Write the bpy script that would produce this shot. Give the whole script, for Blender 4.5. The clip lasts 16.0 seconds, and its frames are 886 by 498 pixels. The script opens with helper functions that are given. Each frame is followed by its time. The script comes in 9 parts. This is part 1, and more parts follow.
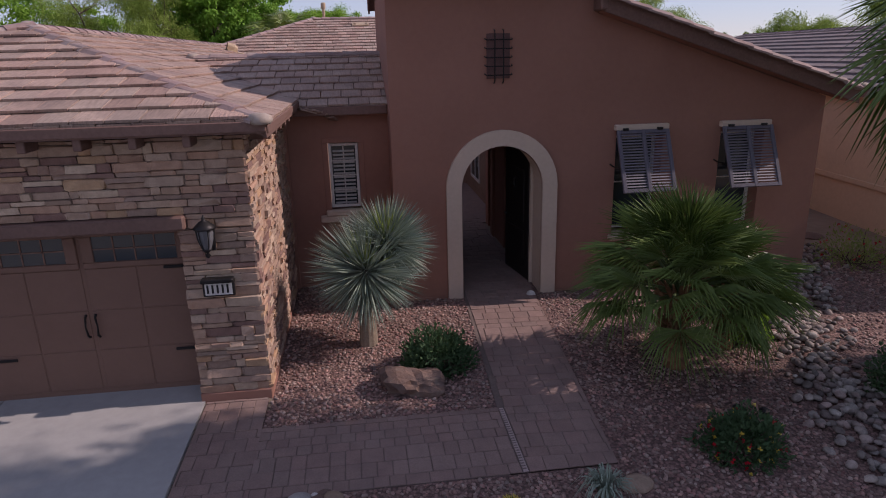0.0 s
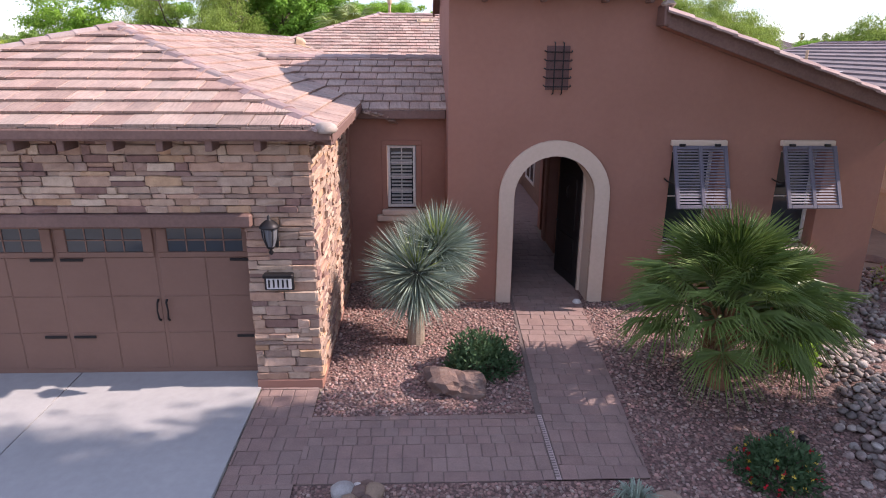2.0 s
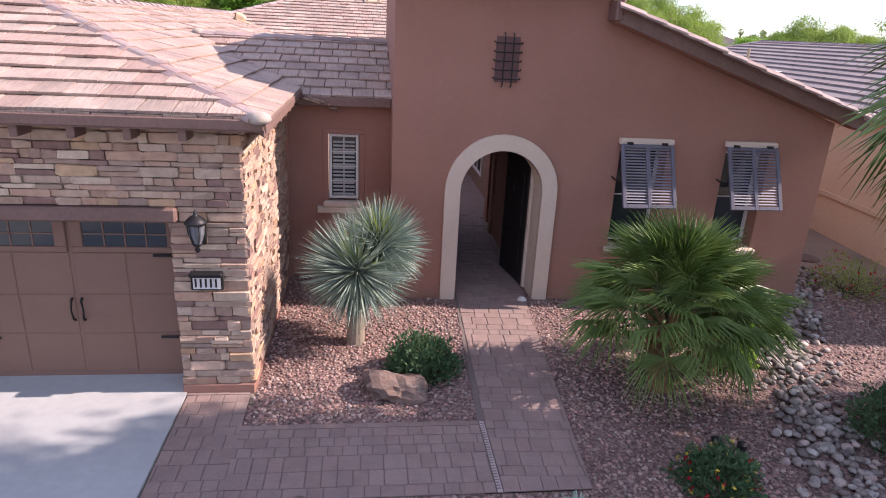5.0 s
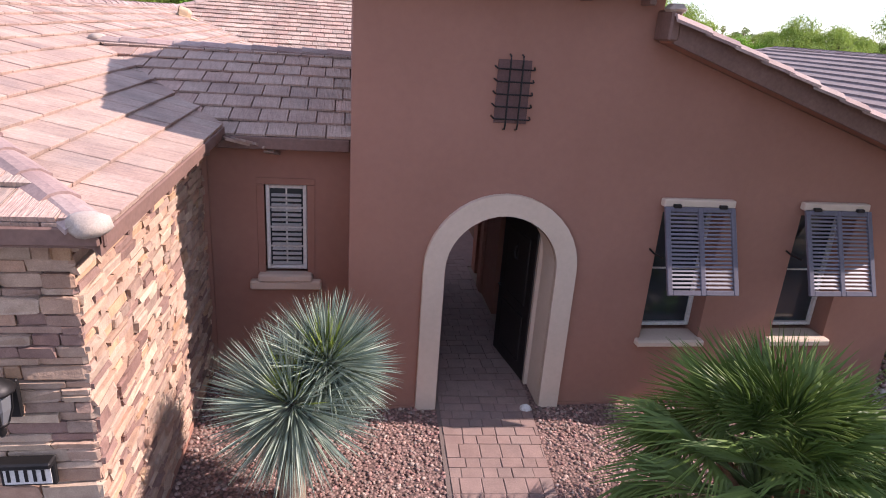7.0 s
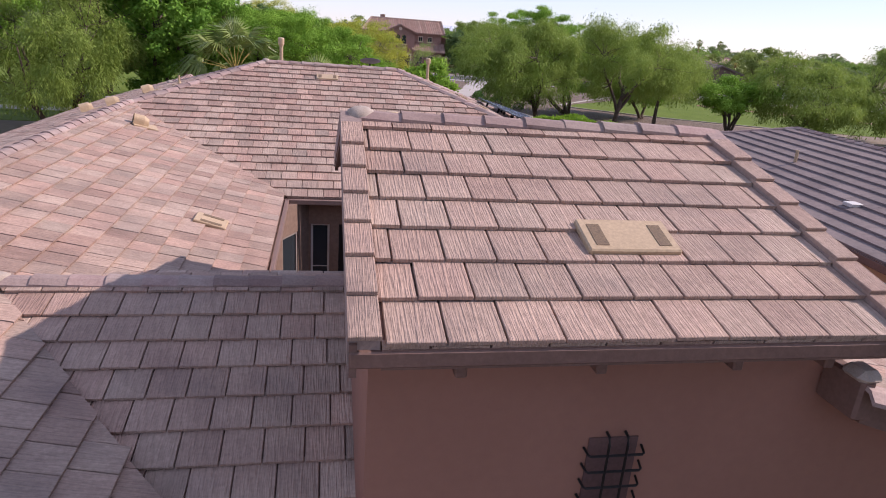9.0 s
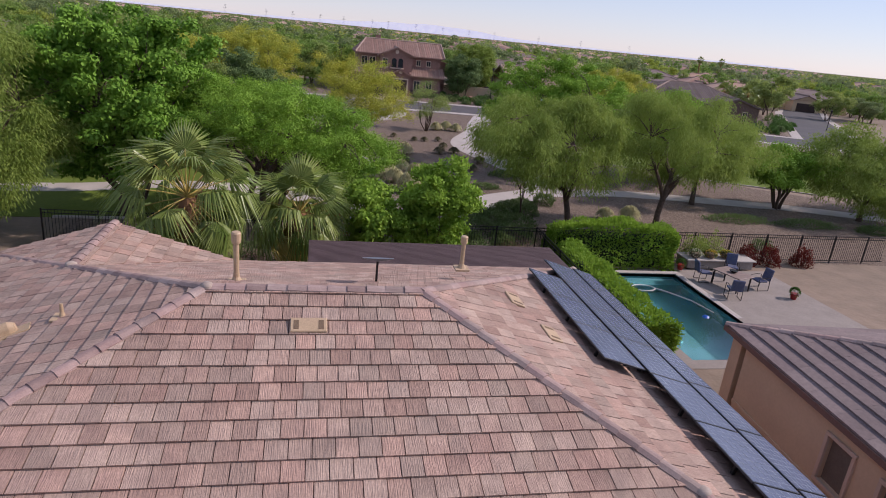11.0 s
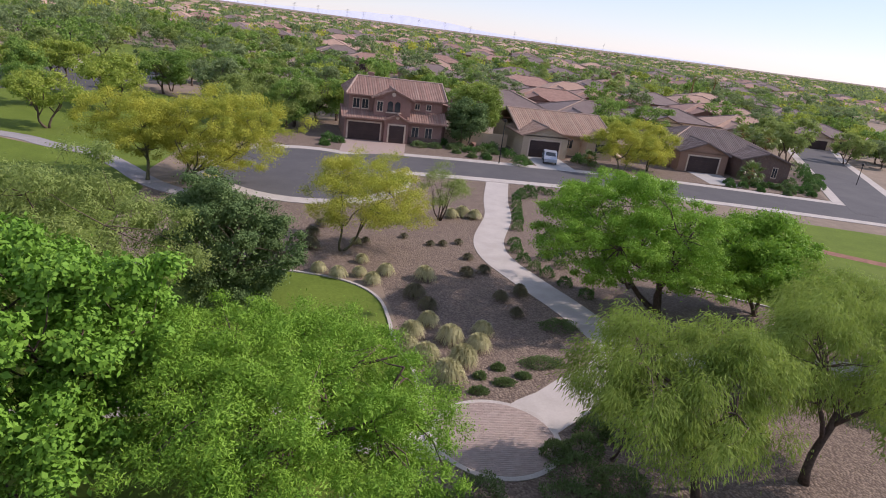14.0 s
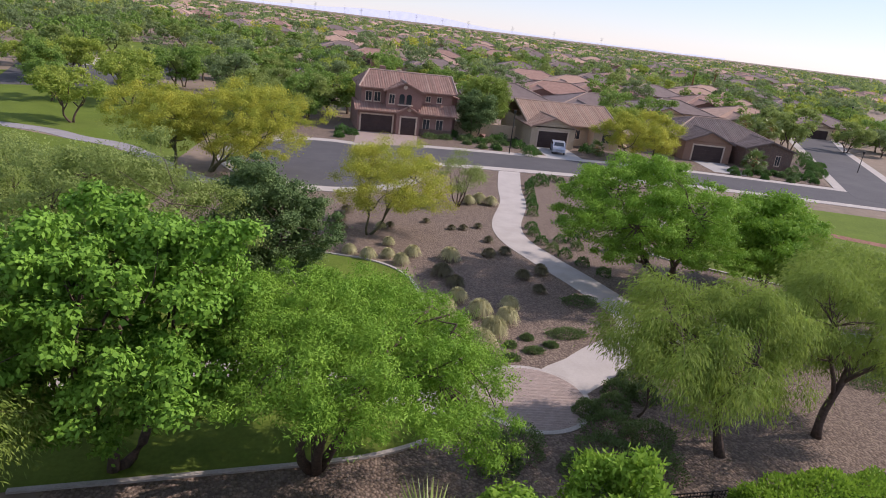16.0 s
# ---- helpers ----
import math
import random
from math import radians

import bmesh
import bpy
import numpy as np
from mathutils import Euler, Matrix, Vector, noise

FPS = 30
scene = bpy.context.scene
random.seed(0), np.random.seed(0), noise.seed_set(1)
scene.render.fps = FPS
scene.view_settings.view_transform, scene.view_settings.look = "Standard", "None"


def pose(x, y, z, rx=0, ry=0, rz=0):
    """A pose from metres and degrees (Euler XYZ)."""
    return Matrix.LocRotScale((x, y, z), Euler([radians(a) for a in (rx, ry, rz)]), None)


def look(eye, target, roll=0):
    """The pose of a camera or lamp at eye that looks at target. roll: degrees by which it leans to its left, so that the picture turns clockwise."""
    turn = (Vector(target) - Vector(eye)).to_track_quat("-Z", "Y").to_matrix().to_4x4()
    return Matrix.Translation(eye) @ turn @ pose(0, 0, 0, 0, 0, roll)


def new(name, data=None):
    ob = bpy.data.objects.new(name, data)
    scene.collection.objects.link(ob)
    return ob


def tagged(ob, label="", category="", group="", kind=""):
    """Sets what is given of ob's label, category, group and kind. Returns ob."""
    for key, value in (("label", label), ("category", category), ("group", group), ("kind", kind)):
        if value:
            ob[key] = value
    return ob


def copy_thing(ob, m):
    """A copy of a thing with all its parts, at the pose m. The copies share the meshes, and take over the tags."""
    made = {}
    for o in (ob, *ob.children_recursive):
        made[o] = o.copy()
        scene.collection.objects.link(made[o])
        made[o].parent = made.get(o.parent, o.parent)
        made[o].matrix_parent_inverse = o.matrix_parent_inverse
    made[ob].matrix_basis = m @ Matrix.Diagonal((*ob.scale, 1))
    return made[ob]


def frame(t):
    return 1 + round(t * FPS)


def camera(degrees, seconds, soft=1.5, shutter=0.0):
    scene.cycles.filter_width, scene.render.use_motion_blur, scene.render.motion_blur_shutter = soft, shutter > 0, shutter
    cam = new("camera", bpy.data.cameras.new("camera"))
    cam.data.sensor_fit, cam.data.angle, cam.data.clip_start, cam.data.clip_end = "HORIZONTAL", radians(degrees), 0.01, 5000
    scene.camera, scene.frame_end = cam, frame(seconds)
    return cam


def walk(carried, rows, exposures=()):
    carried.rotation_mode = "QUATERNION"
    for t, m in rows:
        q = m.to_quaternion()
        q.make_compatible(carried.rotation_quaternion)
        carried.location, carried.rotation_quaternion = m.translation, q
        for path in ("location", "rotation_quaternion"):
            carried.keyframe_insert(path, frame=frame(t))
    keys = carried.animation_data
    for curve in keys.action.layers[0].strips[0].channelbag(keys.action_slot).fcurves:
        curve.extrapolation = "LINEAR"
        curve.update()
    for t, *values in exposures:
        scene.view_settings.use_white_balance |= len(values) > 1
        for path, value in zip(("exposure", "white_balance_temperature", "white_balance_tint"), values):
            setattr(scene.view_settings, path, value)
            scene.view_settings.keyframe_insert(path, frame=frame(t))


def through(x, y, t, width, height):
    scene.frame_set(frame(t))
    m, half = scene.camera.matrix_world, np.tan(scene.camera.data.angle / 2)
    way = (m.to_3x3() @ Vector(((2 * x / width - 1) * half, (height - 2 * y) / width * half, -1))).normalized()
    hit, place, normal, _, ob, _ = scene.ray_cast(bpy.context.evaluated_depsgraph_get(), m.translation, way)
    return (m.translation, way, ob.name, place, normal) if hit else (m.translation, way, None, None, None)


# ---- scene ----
cam = camera(69.7, 16.0, 1.0)
PATH = [
    (0, (-2.157, -9.66, 3.764), (-1.922, -7.761, 3.183), -1.4),
    (0.5, (-2.171, -9.854, 3.812), (-2.043, -7.947, 3.225), -0.8),
    (1, (-2.168, -9.954, 3.874), (-2.058, -8.048, 3.278), -0.3),
    (1.5, (-2.145, -9.968, 3.962), (-2.03, -8.064, 3.361), 0.0),
    (2, (-2.155, -9.882, 4.034), (-2.082, -7.977, 3.428), 0.4),
    (2.5, (-2.133, -9.764, 4.077), (-2.045, -7.862, 3.465), 0.8),
    (3, (-2.109, -9.737, 4.098), (-1.982, -7.84, 3.476), 1.1),
    (3.5, (-2.122, -9.751, 4.115), (-1.961, -7.86, 3.486), 1.6),
    (6, (-1.954, -8.551, 4.115), (-1.682, -6.684, 3.452), 3.5),
    (6.5, (-1.843, -7.682, 4.188), (-1.561, -5.817, 3.521), 3.7),
    (7, (-1.745, -6.559, 4.377), (-1.443, -4.7, 3.705), 4.0),
    (7.5, (-1.675, -5.362, 4.695), (-1.343, -3.501, 4.042), 4.4),
    (8, (-1.715, -4.817, 5.263), (-1.357, -2.955, 4.625), 4.3),
    (8.5, (-1.865, -4.523, 5.92), (-1.504, -2.667, 5.267), 4.1),
    (9, (-1.975, -3.308, 6.521), (-1.606, -1.453, 5.871), 4.35),
    (9.5, (-1.973, -1.43, 7.307), (-1.595, 0.423, 6.657), 4.6),
    (10, (-1.9, 0.92, 8.262), (-1.507, 2.769, 7.61), 5.2),
    (10.2, (-1.819, 1.852, 8.569), (-1.428, 3.706, 7.929), 5.2),
    (12.3, (-2.279, 13.558, 12.783), (-1.826, 15.388, 12.115), 7.40),
    (12.5, (-2.326, 14.721, 13.233), (-1.869, 16.55, 12.563), 7.50),
    (13, (-2.5, 17.539, 14.24), (-2.027, 19.364, 13.571), 7.70),
    (13.5, (-2.899, 19.886, 15.132), (-2.416, 21.71, 14.469), 7.70),
    (14, (-3.728, 21.114, 15.828), (-3.234, 22.936, 15.167), 7.60),
    (14.5, (-4.649, 21.044, 15.903), (-4.156, 22.865, 15.238), 7.40),
    (15, (-5.277, 20.505, 15.784), (-4.782, 22.324, 15.118), 7.30),
    (15.5, (-5.656, 19.902, 15.592), (-5.16, 21.72, 14.922), 7.10),
    (16, (-5.857, 19.267, 15.388), (-5.361, 21.084, 14.716), 7.10),
]
EXPOSURE = [(0, -0.06, 6480, 31), (0.5, 0.34, 6430, 30), (1.0, 0.74, 6400, 28), (1.5, 1.08, 6400, 27), (2.0, 1.27, 6400, 27), (3.5, 1.45, 6400, 26), (7.0, 1.35, 6400, 27), (8.0, 1.2, 6400, 27), (8.5, 1.0, 6400, 27), (9.0, 0.55, 6400, 27), (9.6, 0.1, 6400, 27), (10.2, 0.04, 6400, 28), (12.3, 0.45, 6450, 24), (16.0, 0.45, 6450, 24)]
walk(cam, [(t, look(eye, target, roll)) for t, eye, target, roll in PATH], EXPOSURE)

# ---- world, sun ----
SUN = Vector((0.80, -0.022, 0.60)).normalized()
world = bpy.data.worlds.new("sky")
scene.world = world
world.use_nodes = True
wn = world.node_tree.nodes
sky = wn.new("ShaderNodeTexSky")
sky.sky_type = "NISHITA"
sky.sun_disc = False
sky.sun_elevation = math.asin(SUN.z)
sky.sun_rotation = math.atan2(SUN.x, SUN.y)
sky.air_density, sky.dust_density, sky.ozone_density = 1.0, 0.06, 2.0
sky.altitude = 350
world.node_tree.links.new(sky.outputs[0], wn["Background"].inputs[0])
wn["Background"].inputs[1].default_value = 0.052
haze = wn.new("ShaderNodeBackground")
haze.inputs[0].default_value, haze.inputs[1].default_value = (0.69, 0.83, 1.06, 1), 0.35
both = wn.new("ShaderNodeAddShader")
world.node_tree.links.new(wn["Background"].outputs[0], both.inputs[0])
world.node_tree.links.new(haze.outputs[0], both.inputs[1])
world.node_tree.links.new(both.outputs[0], wn["World Output"].inputs["Surface"])
sun = new("sun", bpy.data.lights.new("sun", "SUN"))
sun.data.energy, sun.data.angle, sun.data.color = 3.6, radians(0.6), (1.0, 0.93, 0.82)
sun.matrix_world = look(SUN * 60, (0, 0, 0))


# ---- geometry helpers ----
class Geo:
    """Collects faces of one mesh."""

    def __init__(self):
        self.v, self.f, self.uv = [], [], []

    def add(self, verts, faces, m=None):
        n = len(self.v)
        self.v += [tuple(m @ Vector(p)) if m else tuple(p) for p in verts]
        self.f += [tuple(i + n for i in q) for q in faces]
        return self

    def box(self, x0, y0, z0, x1, y1, z1, b=0.0, m=None):
        if b <= 0:
            vs = [(x, y, z) for x in (x0, x1) for y in (y0, y1) for z in (z0, z1)]
            fs = [(0, 1, 3, 2), (4, 6, 7, 5), (0, 4, 5, 1), (2, 3, 7, 6), (0, 2, 6, 4), (1, 5, 7, 3)]
            return self.add(vs, fs, m)
        lo, hi, vs, ids = (x0, y0, z0), (x1, y1, z1), [], {}
        for c in [(i, j, k) for i in (0, 1) for j in (0, 1) for k in (0, 1)]:
            for ax in range(3):
                p = [(hi[a] if c[a] else lo[a]) if a == ax else (hi[a] - b if c[a] else lo[a] + b) for a in range(3)]
                ids[c, ax] = len(vs)
                vs.append(p)
        fs = []
        for ax in range(3):
            o, q = [a for a in range(3) if a != ax]
            for s in (0, 1):
                loop = []
                for i, j in ((0, 0), (1, 0), (1, 1), (0, 1)):
                    c = [0, 0, 0]
                    c[ax], c[o], c[q] = s, i, j
                    loop.append(ids[tuple(c), ax])
                fs.append(loop if (s == 1) == (ax != 1) else loop[::-1])
            for i in (0, 1):
                for j in (0, 1):
                    c0, c1 = [0, 0, 0], [0, 0, 0]
                    c0[o] = c1[o] = i
                    c0[q] = c1[q] = j
                    c1[ax] = 1
                    fs.append([ids[tuple(c0), o], ids[tuple(c1), o], ids[tuple(c1), q], ids[tuple(c0), q]])
        for c in [(i, j, k) for i in (0, 1) for j in (0, 1) for k in (0, 1)]:
            fs.append([ids[c, 0], ids[c, 1], ids[c, 2]])
        return self.add(vs, fs, m)

    def tube(self, pts, rad, n=8, cap=True):
        pts = [Vector(p) for p in pts]
        rad = rad if isinstance(rad, (list, tuple)) else [rad] * len(pts)
        ref, base = Vector((0.31, 0.17, 0.93)), len(self.v)
        for i, p in enumerate(pts):
            d = (pts[min(i + 1, len(pts) - 1)] - pts[max(i - 1, 0)]).normalized()
            r = ref if abs(d.dot(ref)) < 0.95 else Vector((1, 0, 0))
            s = d.cross(r).normalized()
            t = d.cross(s)
            for k in range(n):
                a = 2 * math.pi * k / n
                self.v.append(tuple(p + (s * math.cos(a) + t * math.sin(a)) * rad[i]))
        for i in range(len(pts) - 1):
            for k in range(n):
                a, b = base + i * n + k, base + i * n + (k + 1) % n
                self.f.append((a, b, b + n, a + n))
        if cap:
            self.f.append(tuple(base + k for k in range(n))[::-1])
            self.f.append(tuple(base + (len(pts) - 1) * n + k for k in range(n)))
        return self

    def lathe(self, prof, n=16, at=(0, 0, 0)):
        base = len(self.v)
        for r, z in prof:
            for k in range(n):
                a = 2 * math.pi * k / n
                self.v.append((at[0] + r * math.cos(a), at[1] + r * math.sin(a), at[2] + z))
        for i in range(len(prof) - 1):
            for k in range(n):
                a, b = base + i * n + k, base + i * n + (k + 1) % n
                self.f.append((a, b, b + n, a + n))
        self.f.append(tuple(base + k for k in range(n))[::-1])
        self.f.append(tuple(base + (len(prof) - 1) * n + k for k in range(n)))
        return self

    def prism(self, poly, z0, z1, m=None):
        n = len(poly)
        z0f = z0 if callable(z0) else (lambda x, y: z0)
        z1f = z1 if callable(z1) else (lambda x, y: z1)
        vs = [(x, y, z0f(x, y)) for x, y in poly] + [(x, y, z1f(x, y)) for x, y in poly]
        tris = tessellate([[Vector((x, y, 0)) for x, y in poly]])
        fs = []
        for t in tris:
            a, b, c = (Vector(poly[i]) for i in t)
            t = tuple(t) if (b - a).cross(c - a) > 0 else tuple(t)[::-1]
            fs += [tuple(i + n for i in t), t[::-1]]
        area = sum(poly[i][0] * poly[(i + 1) % n][1] - poly[(i + 1) % n][0] * poly[i][1] for i in range(n))
        for i in range(n):
            j = (i + 1) % n
            q = (i, j, j + n, i + n)
            fs.append(q if area > 0 else q[::-1])
        return self.add(vs, fs, m)

    def wall(self, outline, holes, depth, m=None):
        """A wall in the xz plane, front at y = 0 and back at y = depth, with openings through it."""
        loops = [outline] + holes
        flat = [p for lp in loops for p in lp]
        n = len(flat)
        tris = tessellate([[Vector((x, z, 0)) for x, z in lp] for lp in loops])
        vs = [(x, 0, z) for x, z in flat] + [(x, depth, z) for x, z in flat]
        fs = []
        for t in tris:
            a, b, c = (Vector(flat[i]) for i in t)
            t = tuple(t) if (b - a).cross(c - a) > 0 else tuple(t)[::-1]
            fs += [t, tuple(i + n for i in t)[::-1]]
        o = 0
        for k, lp in enumerate(loops):
            area = sum(lp[i][0] * lp[(i + 1) % len(lp)][1] - lp[(i + 1) % len(lp)][0] * lp[i][1] for i in range(len(lp)))
            for i in range(len(lp)):
                j = (i + 1) % len(lp)
                q = (o + i, o + i + n, o + j + n, o + j)
                fs.append(q if (area > 0) == (k == 0) else q[::-1])
            o += len(lp)
        return self.add(vs, fs, m)


def tessellate(loops):
    from mathutils import geometry
    return geometry.tessellate_polygon(loops)


def world_of(ob):
    if ob is None:
        return Matrix.Identity(4)
    return world_of(ob.parent) @ ob.matrix_parent_inverse @ ob.matrix_basis


def mesh_of(geo, material, smooth=False, name="mesh"):
    me = bpy.data.meshes.new(name)
    me.from_pydata(geo.v, [], geo.f)
    if smooth:
        me.shade_smooth()
    if material:
        me.materials.append(material)
    me.update()
    return me


def part(name, geo, material, parent, label="", smooth=False):
    """One mesh, given in world places, under a thing or part."""
    ob = new(name, mesh_of(geo, material, smooth, name))
    if parent:
        ob.parent = parent
        ob.matrix_parent_inverse = world_of(parent).inverted()
    return tagged(ob, label=label)


def piece(name, mesh, m, parent):
    ob = new(name, mesh)
    ob.parent = parent
    ob.matrix_parent_inverse = world_of(parent).inverted()
    ob.matrix_basis = m
    return ob


def thing(name, label, category, at=(0, 0, 0), group="", kind=""):
    ob = new(name)
    ob.empty_display_size = 0.1
    ob.matrix_basis = pose(*at)
    return tagged(ob, label, category, group, kind)


def single(name, geo, material, label, category, group="", kind="", smooth=False):
    return tagged(part(name, geo, material, None, "", smooth), label, category, group, kind)


def fast_mesh(name, verts, faces, material, uvs=None):
    """A mesh from arrays: verts (n, 3) and faces (m, k)."""
    me = bpy.data.meshes.new(name)
    verts, faces = np.asarray(verts, np.float32), np.asarray(faces, np.int32)
    m, k = faces.shape
    me.vertices.add(len(verts))
    me.vertices.foreach_set("co", verts.ravel())
    me.loops.add(m * k)
    me.loops.foreach_set("vertex_index", faces.ravel())
    me.polygons.add(m)
    me.polygons.foreach_set("loop_start", np.arange(0, m * k, k, dtype=np.int32))
    me.update(calc_edges=True)
    me.validate()
    if material:
        me.materials.append(material)
    return me


def set_uv(me, uvs):
    layer = me.uv_layers.new(name="UVMap")
    idx = np.zeros(len(me.loops), np.int32)
    me.loops.foreach_get("vertex_index", idx)
    layer.data.foreach_set("uv", np.asarray(uvs, np.float32)[idx].ravel())


def ribbon(pts, width):
    """The outline of a strip along pts."""
    left, right = [], []
    for i, p in enumerate(pts):
        a, b = Vector(pts[max(i - 1, 0)]), Vector(pts[min(i + 1, len(pts) - 1)])
        d = (b - a).normalized()
        s = Vector((-d.y, d.x)) * width / 2
        left.append((p[0] + s.x, p[1] + s.y))
        right.append((p[0] - s.x, p[1] - s.y))
    return right + left[::-1]


def curve(pts, n=6):
    """A smooth line through pts."""
    out = []
    for i in range(len(pts) - 1):
        p = [Vector(pts[max(0, min(len(pts) - 1, i + k))]) for k in (-1, 0, 1, 2)]
        for s in range(n):
            t = s / n
            q = 0.5 * (2 * p[1] + (p[2] - p[0]) * t + (2 * p[0] - 5 * p[1] + 4 * p[2] - p[3]) * t * t + (3 * p[1] - p[0] - 3 * p[2] + p[3]) * t ** 3)
            out.append(tuple(q))
    return out + [tuple(pts[-1])]


# ---- materials ----
def mat(name, a, b=None, scale=3.0, rough=0.8, metal=0.0, bump=0.2, bscale=40.0, vary=0.0, by="object", dirt=None, dscale=0.6, spec=0.4, grain=1.0):
    """A surface with two scales of colour noise, fine relief and, by object or island, some variation."""
    m = bpy.data.materials.new(name)
    m.use_nodes = True
    nt, nd = m.node_tree, m.node_tree.nodes
    ln, bs = nt.links.new, nt.nodes["Principled BSDF"]
    bs.inputs["Roughness"].default_value, bs.inputs["Metallic"].default_value = rough, metal
    bs.inputs["Specular IOR Level"].default_value = spec
    geo = nd.new("ShaderNodeNewGeometry")

    def nz(s, detail=4.0, r=0.6):
        n = nd.new("ShaderNodeTexNoise")
        n.inputs["Scale"].default_value, n.inputs["Detail"].default_value, n.inputs["Roughness"].default_value = s, detail, r
        ln(geo.outputs["Position"], n.inputs["Vector"])
        return n.outputs["Fac"]

    def mixc(f, c1, c2, mode="MIX"):
        x = nd.new("ShaderNodeMix")
        x.data_type, x.blend_type = "RGBA", mode
        for sock, val in ((0, f), (6, c1), (7, c2)):
            if isinstance(val, (int, float)):
                x.inputs[sock].default_value = val
            elif isinstance(val, (tuple, list)):
                x.inputs[sock].default_value = (*val[:3], 1)
            else:
                ln(val, x.inputs[sock])
        return x.outputs[2]

    def ramp(f, lo, hi, to0=0.0, to1=1.0):
        x = nd.new("ShaderNodeMapRange")
        for i, v in ((1, lo), (2, hi), (3, to0), (4, to1)):
            x.inputs[i].default_value = v
        ln(f, x.inputs[0])
        return x.outputs[0]

    b = b or tuple(c * 0.72 for c in a)
    col = mixc(ramp(nz(scale), 0.35, 0.65), a, b)
    fine = ramp(nz(scale * 14, 3), 0.3, 0.7, 1 - 0.14 * grain, 1 + 0.12 * grain)
    gr = nd.new("ShaderNodeCombineColor")
    for i in range(3):
        ln(fine, gr.inputs[i])
    col = mixc(1.0, col, gr.outputs[0], "MULTIPLY")
    if dirt:
        col = mixc(ramp(nz(dscale, 5), 0.52, 0.72, 0.0, 0.75), col, dirt)
    if vary:
        if by == "object":
            rnd = nd.new("ShaderNodeObjectInfo").outputs["Random"]
        else:
            rnd = geo.outputs["Random Per Island"]
        hs = nd.new("ShaderNodeHueSaturation")
        ln(ramp(rnd, 0, 1, 1 - vary, 1 + vary), hs.inputs["Value"])
        w = nd.new("ShaderNodeMath")
        w.operation = "MULTIPLY"
        ln(rnd, w.inputs[0])
        w.inputs[1].default_value = 7.31
        fr = nd.new("ShaderNodeMath")
        fr.operation = "FRACT"
        ln(w.outputs[0], fr.inputs[0])
        ln(ramp(fr.outputs[0], 0, 1, 0.5 - vary * 0.035, 0.5 + vary * 0.035), hs.inputs["Hue"])
        ln(ramp(fr.outputs[0], 0, 1, 1 + vary * 0.6, 1 - vary * 0.4), hs.inputs["Saturation"])
        ln(col, hs.inputs["Color"])
        col = hs.outputs[0]
    ln(col, bs.inputs["Base Color"])
    if bump:
        bp = nd.new("ShaderNodeBump")
        bp.inputs["Strength"].default_value, bp.inputs["Distance"].default_value = bump, 0.3 / bscale
        ln(nz(bscale, 3), bp.inputs["Height"])
        ln(bp.outputs[0], bs.inputs["Normal"])
    return m


def stony(name, a, b, scale, joint):
    """Loose crushed stone: each stone its own shade and height, dark between, with broad drifts of colour."""
    m = bpy.data.materials.new(name)
    m.use_nodes = True
    nt, nd = m.node_tree, m.node_tree.nodes
    ln, bs = nt.links.new, nt.nodes["Principled BSDF"]
    bs.inputs["Roughness"].default_value, bs.inputs["Specular IOR Level"].default_value = 0.9, 0.25
    geo = nd.new("ShaderNodeNewGeometry")
    vo = nd.new("ShaderNodeTexVoronoi")
    vo.inputs["Scale"].default_value = scale
    ln(geo.outputs["Position"], vo.inputs["Vector"])
    sep = nd.new("ShaderNodeSeparateColor")
    ln(vo.outputs["Color"], sep.inputs[0])
    big = nd.new("ShaderNodeTexNoise")
    big.inputs["Scale"].default_value, big.inputs["Detail"].default_value = 0.9, 5
    ln(geo.outputs["Position"], big.inputs["Vector"])
    add = nd.new("ShaderNodeMath")
    add.operation = "MULTIPLY_ADD"
    ln(big.outputs["Fac"], add.inputs[0])
    add.inputs[1].default_value = 0.7
    sub = nd.new("ShaderNodeMath")
    sub.operation = "SUBTRACT"
    ln(sep.outputs[0], sub.inputs[0])
    sub.inputs[1].default_value = 0.35
    ln(sub.outputs[0], add.inputs[2])
    c1 = nd.new("ShaderNodeMix")
    c1.data_type = "RGBA"
    c1.inputs[6].default_value, c1.inputs[7].default_value = (*a, 1), (*b, 1)
    ln(add.outputs[0], c1.inputs[0])
    edge = nd.new("ShaderNodeMapRange")
    for i, v in ((1, 0.42), (2, 0.75), (3, 0.0), (4, 0.8)):
        edge.inputs[i].default_value = v
    ln(vo.outputs["Distance"], edge.inputs[0])
    c2 = nd.new("ShaderNodeMix")
    c2.data_type = "RGBA"
    ln(edge.outputs[0], c2.inputs[0])
    ln(c1.outputs[2], c2.inputs[6])
    c2.inputs[7].default_value = (*joint, 1)
    ln(c2.outputs[2], bs.inputs["Base Color"])
    bp = nd.new("ShaderNodeBump")
    bp.invert = True
    bp.inputs["Strength"].default_value, bp.inputs["Distance"].default_value = 0.9, 0.5 / scale
    ln(vo.outputs["Distance"], bp.inputs["Height"])
    ln(bp.outputs[0], bs.inputs["Normal"])
    return m


